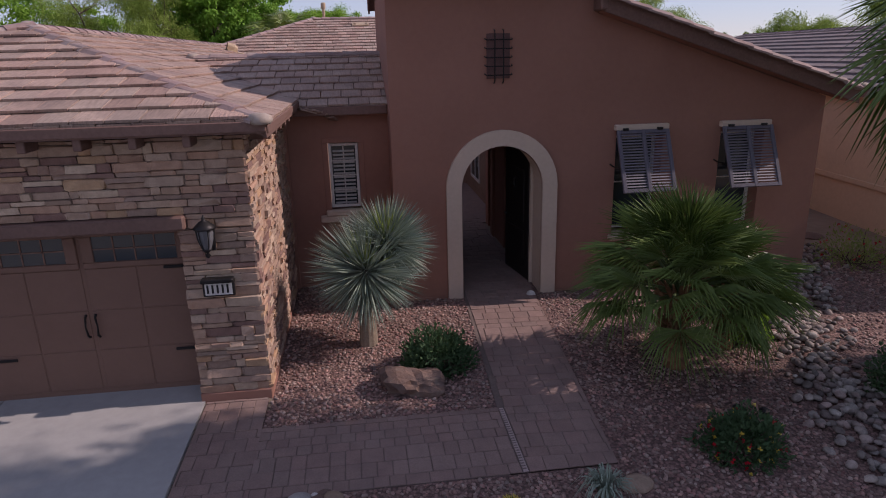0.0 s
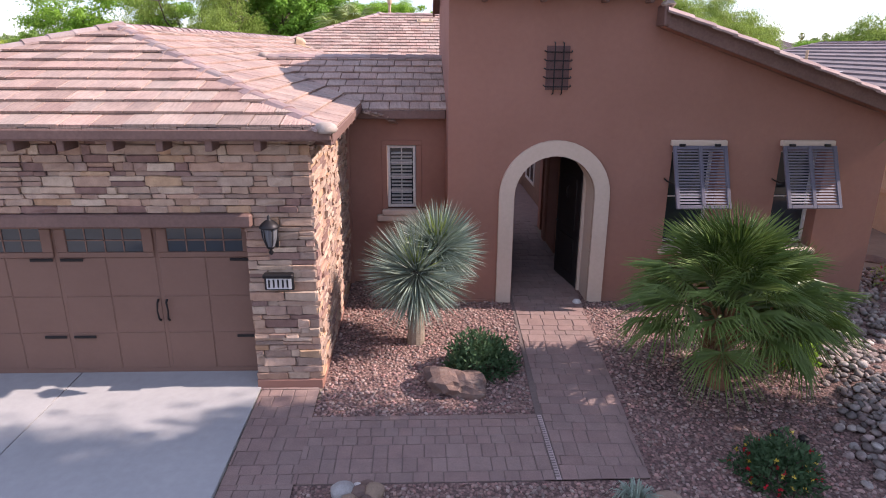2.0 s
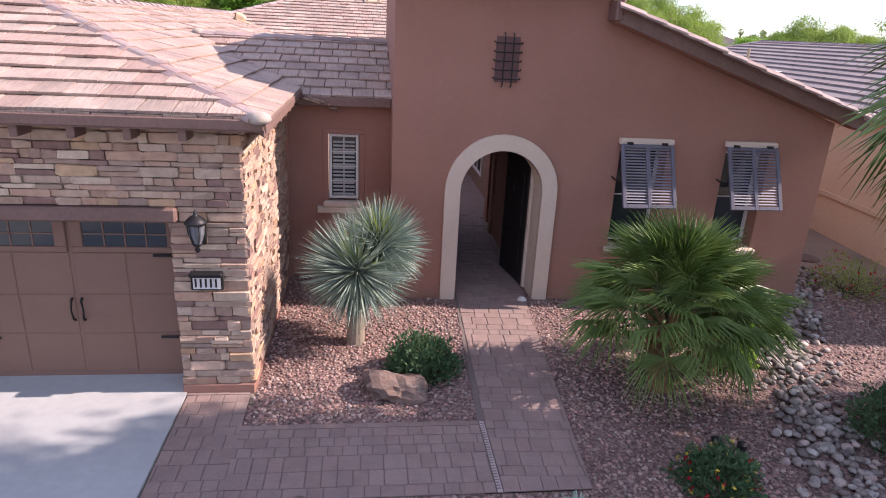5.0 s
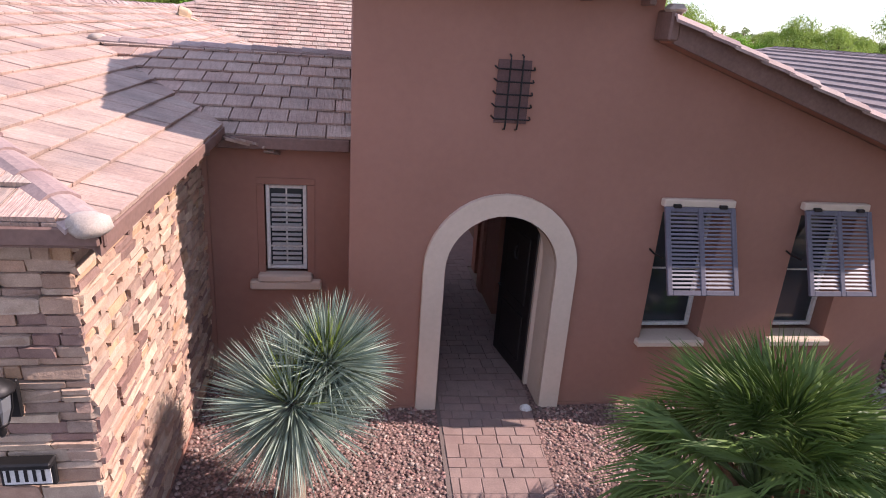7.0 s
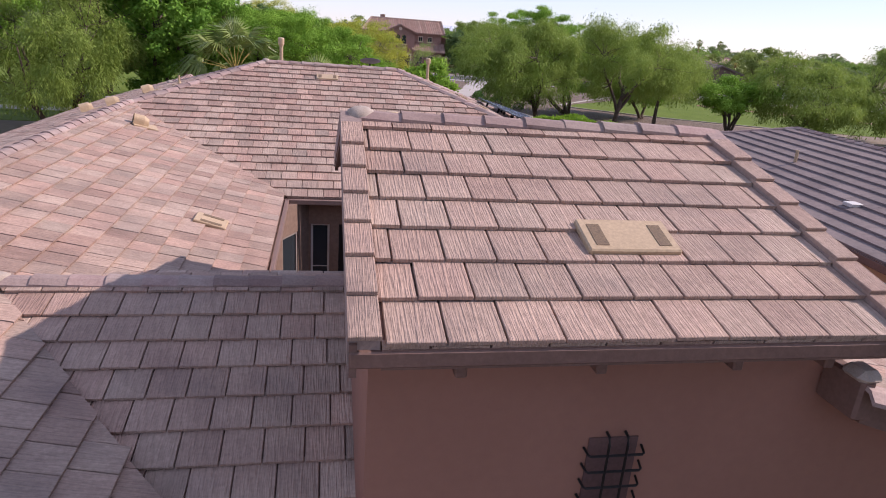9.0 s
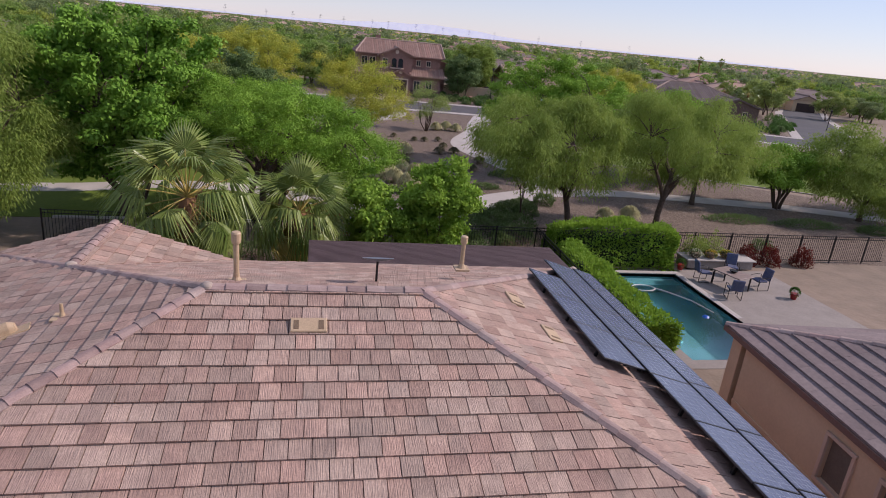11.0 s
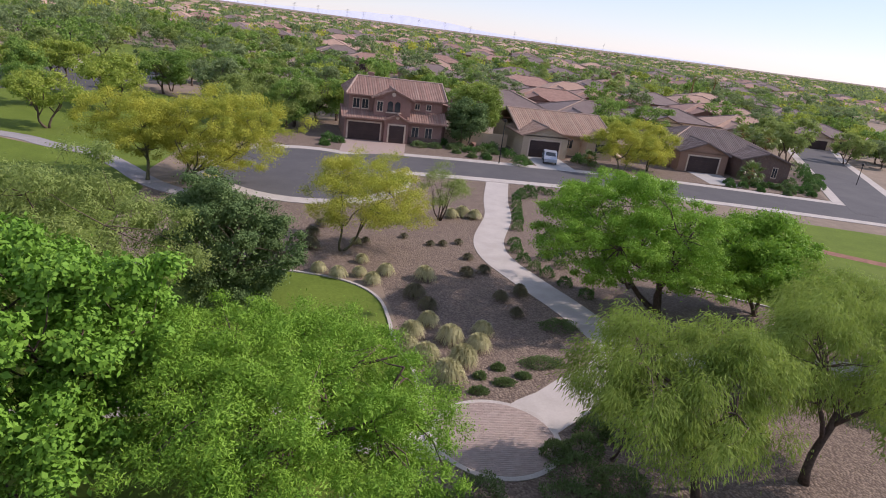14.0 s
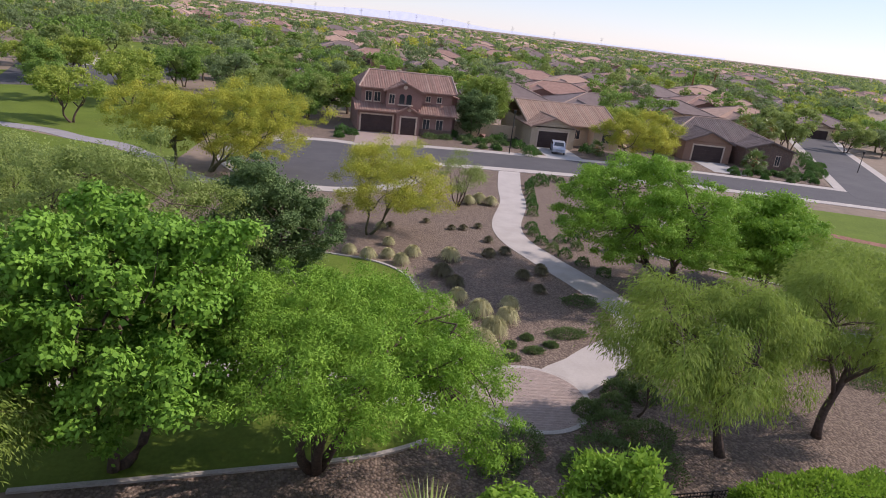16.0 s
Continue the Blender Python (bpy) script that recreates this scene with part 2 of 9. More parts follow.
def leafy(name, a, b, through=0.35, rough=0.65):
    """Foliage: each leaf its own shade between a and b, with light shining through."""
    m = bpy.data.materials.new(name)
    m.use_nodes = True
    nt, nd = m.node_tree, m.node_tree.nodes
    ln, bs = nt.links.new, nt.nodes["Principled BSDF"]
    bs.inputs["Roughness"].default_value = rough
    bs.inputs["Specular IOR Level"].default_value = 0.2
    geo = nd.new("ShaderNodeNewGeometry")
    mix = nd.new("ShaderNodeMix")
    mix.data_type = "RGBA"
    mix.inputs[6].default_value, mix.inputs[7].default_value = (*a, 1), (*b, 1)
    n = nd.new("ShaderNodeTexNoise")
    n.inputs["Scale"].default_value = 0.7
    ln(geo.outputs["Position"], n.inputs["Vector"])
    av = nd.new("ShaderNodeMath")
    av.operation = "MULTIPLY_ADD"
    ln(geo.outputs["Random Per Island"], av.inputs[0])
    av.inputs[1].default_value = 0.38
    sh = nd.new("ShaderNodeMapRange")
    for i, v in ((1, 0.3), (2, 0.7), (3, 0.0), (4, 0.62)):
        sh.inputs[i].default_value = v
    ln(n.outputs["Fac"], sh.inputs[0])
    ln(sh.outputs[0], av.inputs[2])
    ln(av.outputs[0], mix.inputs[0])
    ln(mix.outputs[2], bs.inputs["Base Color"])
    tr = nd.new("ShaderNodeBsdfTranslucent")
    ln(mix.outputs[2], tr.inputs["Color"])
    ms = nd.new("ShaderNodeMixShader")
    ms.inputs[0].default_value = through
    ln(bs.outputs[0], ms.inputs[1])
    ln(tr.outputs[0], ms.inputs[2])
    ln(ms.outputs[0], nd["Material Output"].inputs["Surface"])
    return m


def striated(name, a, b, rough=0.85):
    """Concrete roof tile, brushed along the slope like split wood, each tile of its own tint."""
    m = mat(name, a, b, 2.0, rough, bump=0.0, vary=0.2, by="island", dirt=(0.27, 0.192, 0.158), dscale=1.4)
    return m


def brushed(m, amount=1.0):
    """Adds grooves along the slope, from the tile's own coordinates."""
    nt, nd = m.node_tree, m.node_tree.nodes
    ln, bs = nt.links.new, nt.nodes["Principled BSDF"]
    uv = nd.new("ShaderNodeUVMap")
    mp = nd.new("ShaderNodeMapping")
    mp.inputs["Scale"].default_value = (42, 2.2, 1)
    n = nd.new("ShaderNodeTexNoise")
    n.inputs["Scale"].default_value, n.inputs["Detail"].default_value = 1.6, 3
    ln(uv.outputs[0], mp.inputs[0])
    ln(mp.outputs[0], n.inputs["Vector"])
    bp = nd.new("ShaderNodeBump")
    bp.inputs["Strength"].default_value, bp.inputs["Distance"].default_value = amount, 0.02
    ln(n.outputs["Fac"], bp.inputs["Height"])
    ln(bp.outputs[0], bs.inputs["Normal"])
    old = bs.inputs["Base Color"].links[0].from_socket
    mr = nd.new("ShaderNodeMapRange")
    for i, v in ((1, 0.40), (2, 0.54), (3, 0.86), (4, 1.03)):
        mr.inputs[i].default_value = v
    ln(n.outputs["Fac"], mr.inputs[0])
    gr = nd.new("ShaderNodeCombineColor")
    for i in range(3):
        ln(mr.outputs[0], gr.inputs[i])
    x = nd.new("ShaderNodeMix")
    x.data_type, x.blend_type = "RGBA", "MULTIPLY"
    x.inputs[0].default_value = 1.0
    ln(old, x.inputs[6])
    ln(gr.outputs[0], x.inputs[7])
    ln(x.outputs[2], bs.inputs["Base Color"])
    return m


def glass(name, tint, rough=0.05):
    m = bpy.data.materials.new(name)
    m.use_nodes = True
    bs = m.node_tree.nodes["Principled BSDF"]
    bs.inputs["Base Color"].default_value = (*tint, 1)
    bs.inputs["Roughness"].default_value = rough
    bs.inputs["Specular IOR Level"].default_value = 0.6
    return m


STUCCO = mat("stucco_red_brown", (0.312, 0.158, 0.116), (0.285, 0.143, 0.104), 0.8, 0.95, bump=0.22, bscale=120, spec=0.15, grain=0.25)
STUCCO_TAN = mat("stucco_tan", (0.60, 0.45, 0.305), (0.55, 0.41, 0.28), 0.9, 0.95, bump=0.22, bscale=120, spec=0.15, grain=0.3)
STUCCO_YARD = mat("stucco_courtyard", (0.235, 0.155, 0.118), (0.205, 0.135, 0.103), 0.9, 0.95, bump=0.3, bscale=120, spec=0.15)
TRIM = mat("stucco_cream", (0.565, 0.44, 0.345), (0.53, 0.41, 0.32), 1.2, 0.9, bump=0.12, bscale=150, spec=0.2, grain=0.25)
WHITE = mat("white_vinyl", (0.62, 0.58, 0.54), (0.57, 0.53, 0.49), 3, 0.5, bump=0.03)
FASCIA = mat("dark_brown_board", (0.185, 0.105, 0.083), (0.155, 0.088, 0.07), 2, 0.7, bump=0.15, bscale=30)
TILE = brushed(striated("roof_tile", (0.43, 0.30, 0.236), (0.345, 0.234, 0.188)))
TILE_PIECE = brushed(mat("roof_tile_single", (0.43, 0.30, 0.236), (0.345, 0.234, 0.188), 2.0, 0.85, bump=0, vary=0.10, by="object", dirt=(0.25, 0.18, 0.155), dscale=1.4))
CAP = mat("ridge_tile", (0.34, 0.25, 0.22), (0.27, 0.19, 0.17), 3, 0.85, bump=0.4, bscale=50, vary=0.2)
MORTAR = mat("mortar", (0.40, 0.33, 0.28), (0.34, 0.27, 0.22), 8, 0.95, bump=0.6, bscale=60)
VENT = mat("vent_tan_paint", (0.47, 0.335, 0.21), (0.42, 0.30, 0.185), 3, 0.5, bump=0.05)
def ledge(name, by):
    """Cultured ledge stone: each stone cream, tan, rust or plum, cloudy within, with rough relief."""
    m = mat(name, (0.44, 0.318, 0.242), (0.345, 0.242, 0.185), 9, 0.95, bump=0.9, bscale=34, vary=0.14, by=by)
    nd, ln = m.node_tree.nodes, m.node_tree.links.new
    bs = nd["Principled BSDF"]
    rnd = nd.new("ShaderNodeObjectInfo").outputs["Random"] if by == "object" else nd.new("ShaderNodeNewGeometry").outputs["Random Per Island"]
    k = nd.new("ShaderNodeMath")
    k.operation = "MULTIPLY"
    k.inputs[1].default_value = 13.7
    fr = nd.new("ShaderNodeMath")
    fr.operation = "FRACT"
    ln(rnd, k.inputs[0])
    ln(k.outputs[0], fr.inputs[0])
    rp = nd.new("ShaderNodeValToRGB")
    rp.color_ramp.interpolation = "CONSTANT"
    tones = ((0.0, (1.2, 1.2, 1.14)), (0.14, (1.03, 1.0, 0.97)), (0.42, (0.98, 0.87, 0.80)), (0.64, (0.80, 0.74, 0.74)), (0.80, (0.58, 0.48, 0.51)), (0.94, (1.1, 0.96, 0.76)))
    for e, (p, c) in enumerate(tones):
        el = rp.color_ramp.elements[e] if e < 2 else rp.color_ramp.elements.new(p)
        el.position, el.color = p, (*[v / 1.3 for v in c], 1)
    ln(fr.outputs[0], rp.inputs[0])
    x = nd.new("ShaderNodeMix")
    x.data_type, x.blend_type = "RGBA", "MULTIPLY"
    x.inputs[0].default_value = 1.0
    ln(bs.inputs["Base Color"].links[0].from_socket, x.inputs[6])
    ln(rp.outputs[0], x.inputs[7])
    g = nd.new("ShaderNodeMix")
    g.data_type, g.blend_type = "RGBA", "MULTIPLY"
    g.inputs[0].default_value, g.inputs[7].default_value = 1.0, (1.3, 1.3, 1.3, 1)
    ln(x.outputs[2], g.inputs[6])
    ln(g.outputs[2], bs.inputs["Base Color"])
    return m


STONE, STONE_I = ledge("ledge_stone", "object"), ledge("ledge_stone_joined", "island")
JOINT = mat("brown_joint", (0.235, 0.165, 0.135), (0.18, 0.125, 0.105), 10, 0.95, bump=0.5, bscale=80)
PAVER = mat("paver", (0.255, 0.170, 0.143), (0.215, 0.142, 0.121), 5, 0.9, bump=0.35, bscale=90, vary=0.08, by="object", dirt=(0.22, 0.155, 0.136), dscale=1.1)
PAVER_I = mat("paver_joined", (0.255, 0.170, 0.143), (0.215, 0.142, 0.121), 5, 0.9, bump=0.35, bscale=90, vary=0.08, by="island", dirt=(0.22, 0.155, 0.136), dscale=1.1)
SAND = mat("joint_sand", (0.16, 0.115, 0.10), (0.13, 0.095, 0.08), 20, 0.95, bump=0.5, bscale=150)
CONCRETE = mat("concrete", (0.37, 0.352, 0.333), (0.33, 0.315, 0.30), 0.7, 0.9, bump=0.12, bscale=120, dirt=(0.345, 0.325, 0.305), dscale=0.35, grain=0.35)
KERB = mat("kerb_concrete", (0.43, 0.385, 0.345), (0.37, 0.33, 0.295), 0.9, 0.9, bump=0.2, bscale=80)
GRAVEL = stony("gravel_bed", (0.30, 0.185, 0.155), (0.145, 0.085, 0.073), 30, (0.07, 0.046, 0.04))
YARD = stony("yard_gravel", (0.27, 0.18, 0.138), (0.145, 0.096, 0.075), 26, (0.08, 0.055, 0.045))
PEBBLE = mat("gravel_stone", (0.335, 0.225, 0.185), (0.215, 0.137, 0.12), 9, 0.9, bump=0.25, bscale=90, vary=0.45, by="island")
COBBLE = mat("river_stone", (0.33, 0.268, 0.23), (0.145, 0.117, 0.103), 6, 0.75, bump=0.25, bscale=40, vary=0.5, by="island")
COBBLE_PIECE = mat("river_stone_single", (0.33, 0.268, 0.23), (0.145, 0.117, 0.103), 6, 0.75, bump=0.25, bscale=40, vary=0.5, by="object")
BOULDER = mat("boulder", (0.175, 0.105, 0.078), (0.12, 0.08, 0.068), 5, 0.9, bump=0.8, bscale=14, dirt=(0.26, 0.21, 0.17), dscale=4)
PARK = stony("park_gravel", (0.245, 0.185, 0.142), (0.125, 0.092, 0.072), 9, (0.12, 0.085, 0.065))
EARTH = mat("desert_earth", (0.25, 0.185, 0.135), (0.19, 0.145, 0.105), 0.06, 0.95, bump=0.4, bscale=3, dirt=(0.115, 0.12, 0.06), dscale=0.012)
LAWN = mat("lawn", (0.125, 0.172, 0.028), (0.10, 0.142, 0.023), 0.35, 0.9, bump=0.9, bscale=30, dirt=(0.135, 0.165, 0.04), dscale=0.09, spec=0.1)
ASPHALT = mat("asphalt", (0.085, 0.08, 0.082), (0.072, 0.068, 0.07), 0.5, 0.9, bump=0.4, bscale=90, dirt=(0.105, 0.098, 0.096), dscale=0.12)
DOOR = mat("garage_door_paint", (0.195, 0.105, 0.075), (0.18, 0.096, 0.068), 1.5, 0.6, bump=0.08, bscale=60, grain=0.2)
BLACK = mat("black_iron", (0.03, 0.026, 0.026), (0.022, 0.02, 0.02), 6, 0.5, 0.6, bump=0.1)
SHUTTER = mat("shutter_paint", (0.125, 0.11, 0.135), (0.11, 0.098, 0.118), 3, 0.45, bump=0.03)
PLUM = mat("grille_backing", (0.13, 0.07, 0.062), (0.11, 0.06, 0.055), 3, 0.9, bump=0.2)
PANE = glass("window_glass", (0.028, 0.034, 0.04))
LAMPGLASS = glass("lantern_glass", (0.13, 0.13, 0.135), 0.08)
DARKWOOD = mat("dark_door_wood", (0.018, 0.013, 0.012), (0.013, 0.010, 0.010), 3, 0.5, bump=0.1)
BARK = mat("bark", (0.125, 0.085, 0.062), (0.07, 0.048, 0.037), 9, 0.95, bump=0.9, bscale=26)
BARK_GREEN = mat("bark_green", (0.13, 0.125, 0.06), (0.085, 0.08, 0.045), 6, 0.85, bump=0.4, bscale=26)
PALMBARK = mat("palm_bark", (0.26, 0.135, 0.062), (0.16, 0.075, 0.038), 10, 0.95, bump=0.9, bscale=24)
STEM = mat("yellow_stem", (0.42, 0.30, 0.07), (0.30, 0.24, 0.06), 4, 0.6, bump=0.1)
LEAF_YUCCA = leafy("yucca_leaf", (0.145, 0.195, 0.15), (0.31, 0.365, 0.285), 0.12, 0.4)
LEAF_YUCCA_NEW = leafy("yucca_new_leaf", (0.22, 0.30, 0.06), (0.30, 0.36, 0.10), 0.2, 0.4)
LEAF_FAN = leafy("fan_leaf", (0.055, 0.098, 0.02), (0.175, 0.24, 0.065), 0.22, 0.38)
LEAF_PALM = leafy("palm_leaf", (0.10, 0.165, 0.032), (0.27, 0.315, 0.085), 0.22, 0.3)
LEAF_PALM_OLD = leafy("palm_leaf_dry", (0.40, 0.31, 0.08), (0.32, 0.29, 0.09), 0.25, 0.5)
LEAF_BUSH = leafy("bush_leaf", (0.05, 0.12, 0.028), (0.11, 0.21, 0.05), 0.3)
LEAF_DARK = leafy("dark_shrub_leaf", (0.04, 0.085, 0.035), (0.095, 0.155, 0.07), 0.25)
LEAF_BRIGHT = leafy("bright_leaf", (0.165, 0.30, 0.03), (0.31, 0.48, 0.065), 0.4)
LEAF_MESQ = leafy("mesquite_leaf", (0.112, 0.25, 0.02), (0.285, 0.46, 0.058), 0.3)
LEAF_ASH = leafy("ash_leaf", (0.095, 0.22, 0.02), (0.23, 0.42, 0.055), 0.26)
LEAF_OLIVE = leafy("olive_leaf", (0.095, 0.152, 0.05), (0.185, 0.25, 0.09), 0.28)
LEAF_GREY = leafy("grey_leaf", (0.20, 0.275, 0.07), (0.35, 0.42, 0.13), 0.5)
LEAF_OAK = leafy("oak_leaf", (0.085, 0.15, 0.048), (0.18, 0.26, 0.092), 0.3)
LEAF_SHADE = leafy("shade_tree_leaf", (0.125, 0.235, 0.04), (0.27, 0.385, 0.09), 0.42)
LEAF_WILLOW = leafy("willow_leaf", (0.16, 0.24, 0.036), (0.31, 0.40, 0.09), 0.45)
LEAF_YELLOW = leafy("palo_verde_leaf", (0.24, 0.32, 0.05), (0.58, 0.54, 0.08), 0.45)
LEAF_PARK = leafy("park_tree_leaf", (0.20, 0.30, 0.045), (0.42, 0.47, 0.09), 0.45)
LEAF_GRASS = leafy("grass_blade", (0.30, 0.29, 0.13), (0.60, 0.56, 0.33), 0.3)
LEAF_DARKGRASS = leafy("dark_grass_blade", (0.10, 0.10, 0.055), (0.22, 0.19, 0.11), 0.3)
LEAF_HEDGE = leafy("hedge_leaf", (0.15, 0.28, 0.024), (0.27, 0.42, 0.05), 0.4)
LEAF_TWIG = leafy("dry_twig_leaf", (0.12, 0.085, 0.05), (0.20, 0.12, 0.07), 0.25)
# far trees: distance haze put into a paler, greyer leaf colour
LEAF_HAZY = leafy("hazy_leaf", (0.15, 0.215, 0.08), (0.27, 0.335, 0.145), 0.4)
LEAF_RED = leafy("red_leaf", (0.10, 0.016, 0.014), (0.17, 0.03, 0.02), 0.3)
FLOWER_RED = leafy("red_petal", (0.45, 0.012, 0.02), (0.55, 0.03, 0.05), 0.3)
FLOWER_YELLOW = leafy("yellow_petal", (0.62, 0.42, 0.02), (0.75, 0.62, 0.2), 0.3)
BLIND = mat("window_louvre", (0.43, 0.405, 0.38), (0.39, 0.365, 0.34), 3, 0.5, bump=0.03)
FLOWER_WHITE = leafy("white_petal", (0.6, 0.58, 0.5), (0.7, 0.66, 0.4), 0.3)


# ---- ground ----
def gz(x, y):
    """Height of the ground."""
    if y < 0.96:
        return max(-0.02 + 0.022 * (y - 0.96), -0.222)
    if y > 99:
        return -0.2 - 0.004 * (y - 99)
    return -0.02 - 0.18 * min(max((y - 23.8) / 10.2, 0), 1)


def build_ground():
    px, py = (11.2, 15.4), (23.6, 32.1)
    xs = [-4500, -2500, -1200, -600, -300, -150, -80, -40, -20, -10, 0, 5, 8.8, *px, 18, 21, 30, 50, 90, 160, 320, 650, 1300, 2600, 4500]
    ys = [-900, -300, -100, -40, -15, -8.2, -5, -2.5, -1, 0.96, 5, 12, 20, *py, 23.8, 24.5, 26, 27.5, 29, 30.5, 33, 34, 35, 40, 60, 99, 200, 400, 800, 1600, 3000, 4700]
    ys = sorted(ys)
    g = Geo()
    n = len(ys)
    g.v = [(x, y, gz(x, y)) for x in xs for y in ys]
    for i in range(len(xs) - 1):
        for j in range(n - 1):
            if xs[i] >= px[0] and xs[i + 1] <= px[1] and ys[j] >= py[0] and ys[j + 1] <= py[1]:
                continue
            g.f.append((i * n + j, (i + 1) * n + j, (i + 1) * n + j + 1, i * n + j + 1))
    single("ground", g, EARTH, "dry tan desert earth with scrubby green patches", "ground", kind="structure")


build_ground()


def sheet(name, poly, material, label, category, lift=0.03, parent=None):
    """A flat surface laid on the ground, with a visible edge."""
    g = Geo().prism(poly, lambda x, y: gz(x, y) - 0.12, lambda x, y: gz(x, y) + lift)
    return single(name, g, material, label, category, kind="structure")


sheet("gravel_bed", [(-3.38, -3.0), (-3.38, 0.96), (8.6, 0.96), (8.6, -8), (-4.15, -8), (-4.15, -2.9)], GRAVEL, "red-brown crushed gravel front yard", "gravel", 0.006)


# ---- the house ----
house = thing("house", "single-storey red-brown stucco house with pink-brown tile roof and entry tower", "house", (0, 0, 0))
roof = part("roof", Geo().box(-6.9, 3.0, 2.75, -3.0, 12.0, 2.8), FASCIA, house, "flat concrete shake-look roof tiles")
TW, TE = 0.33, 0.352


def clip(poly, inside):
    """poly cut to the convex outline inside (counter-clockwise)."""
    for i in range(len(inside)):
        a, b = inside[i], inside[(i + 1) % len(inside)]
        nx, ny = -(b[1] - a[1]), b[0] - a[0]
        out = []
        for k in range(len(poly)):
            p, q = poly[k - 1], poly[k]
            dp = (p[0] - a[0]) * nx + (p[1] - a[1]) * ny
            dq = (q[0] - a[0]) * nx + (q[1] - a[1]) * ny
            if (dp >= 0) != (dq >= 0):
                t = dp / (dp - dq)
                out.append((p[0] + (q[0] - p[0]) * t, p[1] + (q[1] - p[1]) * t))
            if dq >= 0:
                out.append(q)
        poly = out
        if len(poly) < 3:
            return []
    return poly


def tile_mesh(f):
    """A single tile: x across, y up the slope, lifted at its lower edge, with a scalloped butt."""
    g = Geo()
    w, l = TW - 0.012, TE + 0.06
    g.box(0, 0, -0.030, w, l, 0.0, 0.004)
    me = mesh_of(g, TILE_PIECE, name="roof_tile")
    set_uv(me, [(v[0], v[1]) for v in g.v])
    return me


TILE_MESHES = [tile_mesh(1) for k in range(1)]


def tiled(name, polys, z, down, v0, parent, single_tiles=False, tw=TW, te=TE, material=None, seed=1, deck=True):
    """Tiles on a slope. polys: convex outlines in plan; z(x, y): the plane; down: the way it falls; v0: the eave's place along it."""
    rng = random.Random(seed)
    dn = Vector(down).normalized()
    up, ac = -dn, Vector((-dn.y, dn.x)) * -1
    ac = Vector((up.y, -up.x))
    k = (z(up.x, up.y) - z(0, 0))
    f = math.sqrt(1 + k * k)
    e = te / f
    verts, faces, uvs = [], [], []
    n_up = Vector((up.x, up.y, k)).normalized()
    n_ac = Vector((ac.x, ac.y, 0))
    n_n = n_ac.cross(n_up)
    for poly in polys:
        area = sum(poly[i][0] * poly[(i + 1) % len(poly)][1] - poly[(i + 1) % len(poly)][0] * poly[i][1] for i in range(len(poly)))
        poly = poly if area > 0 else poly[::-1]
        if deck:
            g = Geo().prism(poly, lambda x, y: z(x, y) - 0.13, lambda x, y: z(x, y) - 0.01)
            part("roof_deck", g, FASCIA, parent)
        us = [Vector(p).dot(ac) for p in poly]
        vs = [Vector(p).dot(up) for p in poly]
        for i in range(int((min(vs) - v0) / e) - 1, int((max(vs) - v0) / e) + 1):
            va = v0 + i * e
            off = (i % 2) * tw / 2 + ((i * 37) % 11) * 0.011
            for j in range(int((min(us) - off) / tw) - 2, int((max(us) - off) / tw) + 2):
                ua = off + j * tw
                quad = [ac * u + up * v for u, v in ((ua, va), (ua + tw - 0.014, va), (ua + tw - 0.014, va + e + 0.05), (ua, va + e + 0.05))]
                q = clip([tuple(p) for p in quad], poly)
                if len(q) < 3:
                    continue
                ar = abs(sum(q[a][0] * q[(a + 1) % len(q)][1] - q[(a + 1) % len(q)][0] * q[a][1] for a in range(len(q)))) / 2
                if ar < 0.004:
                    continue
                jit = rng.uniform(-0.004, 0.005)
                if single_tiles and ar > 0.97 * (tw - 0.014) * (e + 0.05):
                    o = ac * ua + up * va
                    tilt = 0.030 / te
                    yy = (n_up - n_n * tilt).normalized()
                    zz = n_ac.cross(yy)
                    m = Matrix((n_ac, yy, zz)).transposed().to_4x4()
                    m.translation = Vector((o.x, o.y, z(o.x, o.y))) + n_n * (0.044 + jit)
                    piece("roof_tile", TILE_MESHES[0], m, parent)
                    continue
                base = len(verts)
                c = len(q)
                du = rng.uniform(0, 9)
                for lay in (0, 1):
                    for p in q:
                        u, v = Vector(p).dot(ac), Vector(p).dot(up)
                        lift = 0.044 + jit - 0.034 * (v - va) / e - (0.03 if lay == 0 else 0)
                        w = Vector((p[0], p[1], z(p[0], p[1]))) + n_n * lift
                        verts.append(tuple(w))
                        uvs.append((u + du, v))
                faces.append(tuple(base + c + a for a in range(c)))
                for a in range(c):
                    b = (a + 1) % c
                    faces.append((base + a, base + b, base + c + b, base + c + a))
    if verts:
        me = bpy.data.meshes.new("roof_tiles")
        me.from_pydata(verts, [], faces)
        me.materials.append(material or TILE)
        set_uv(me, uvs)
        ob = new("roof_tiles", me)
        ob.parent = parent
        ob.matrix_parent_inverse = world_of(parent).inverted()
        tagged(ob, "weathered pink-brown concrete tiles", kind="stuff")


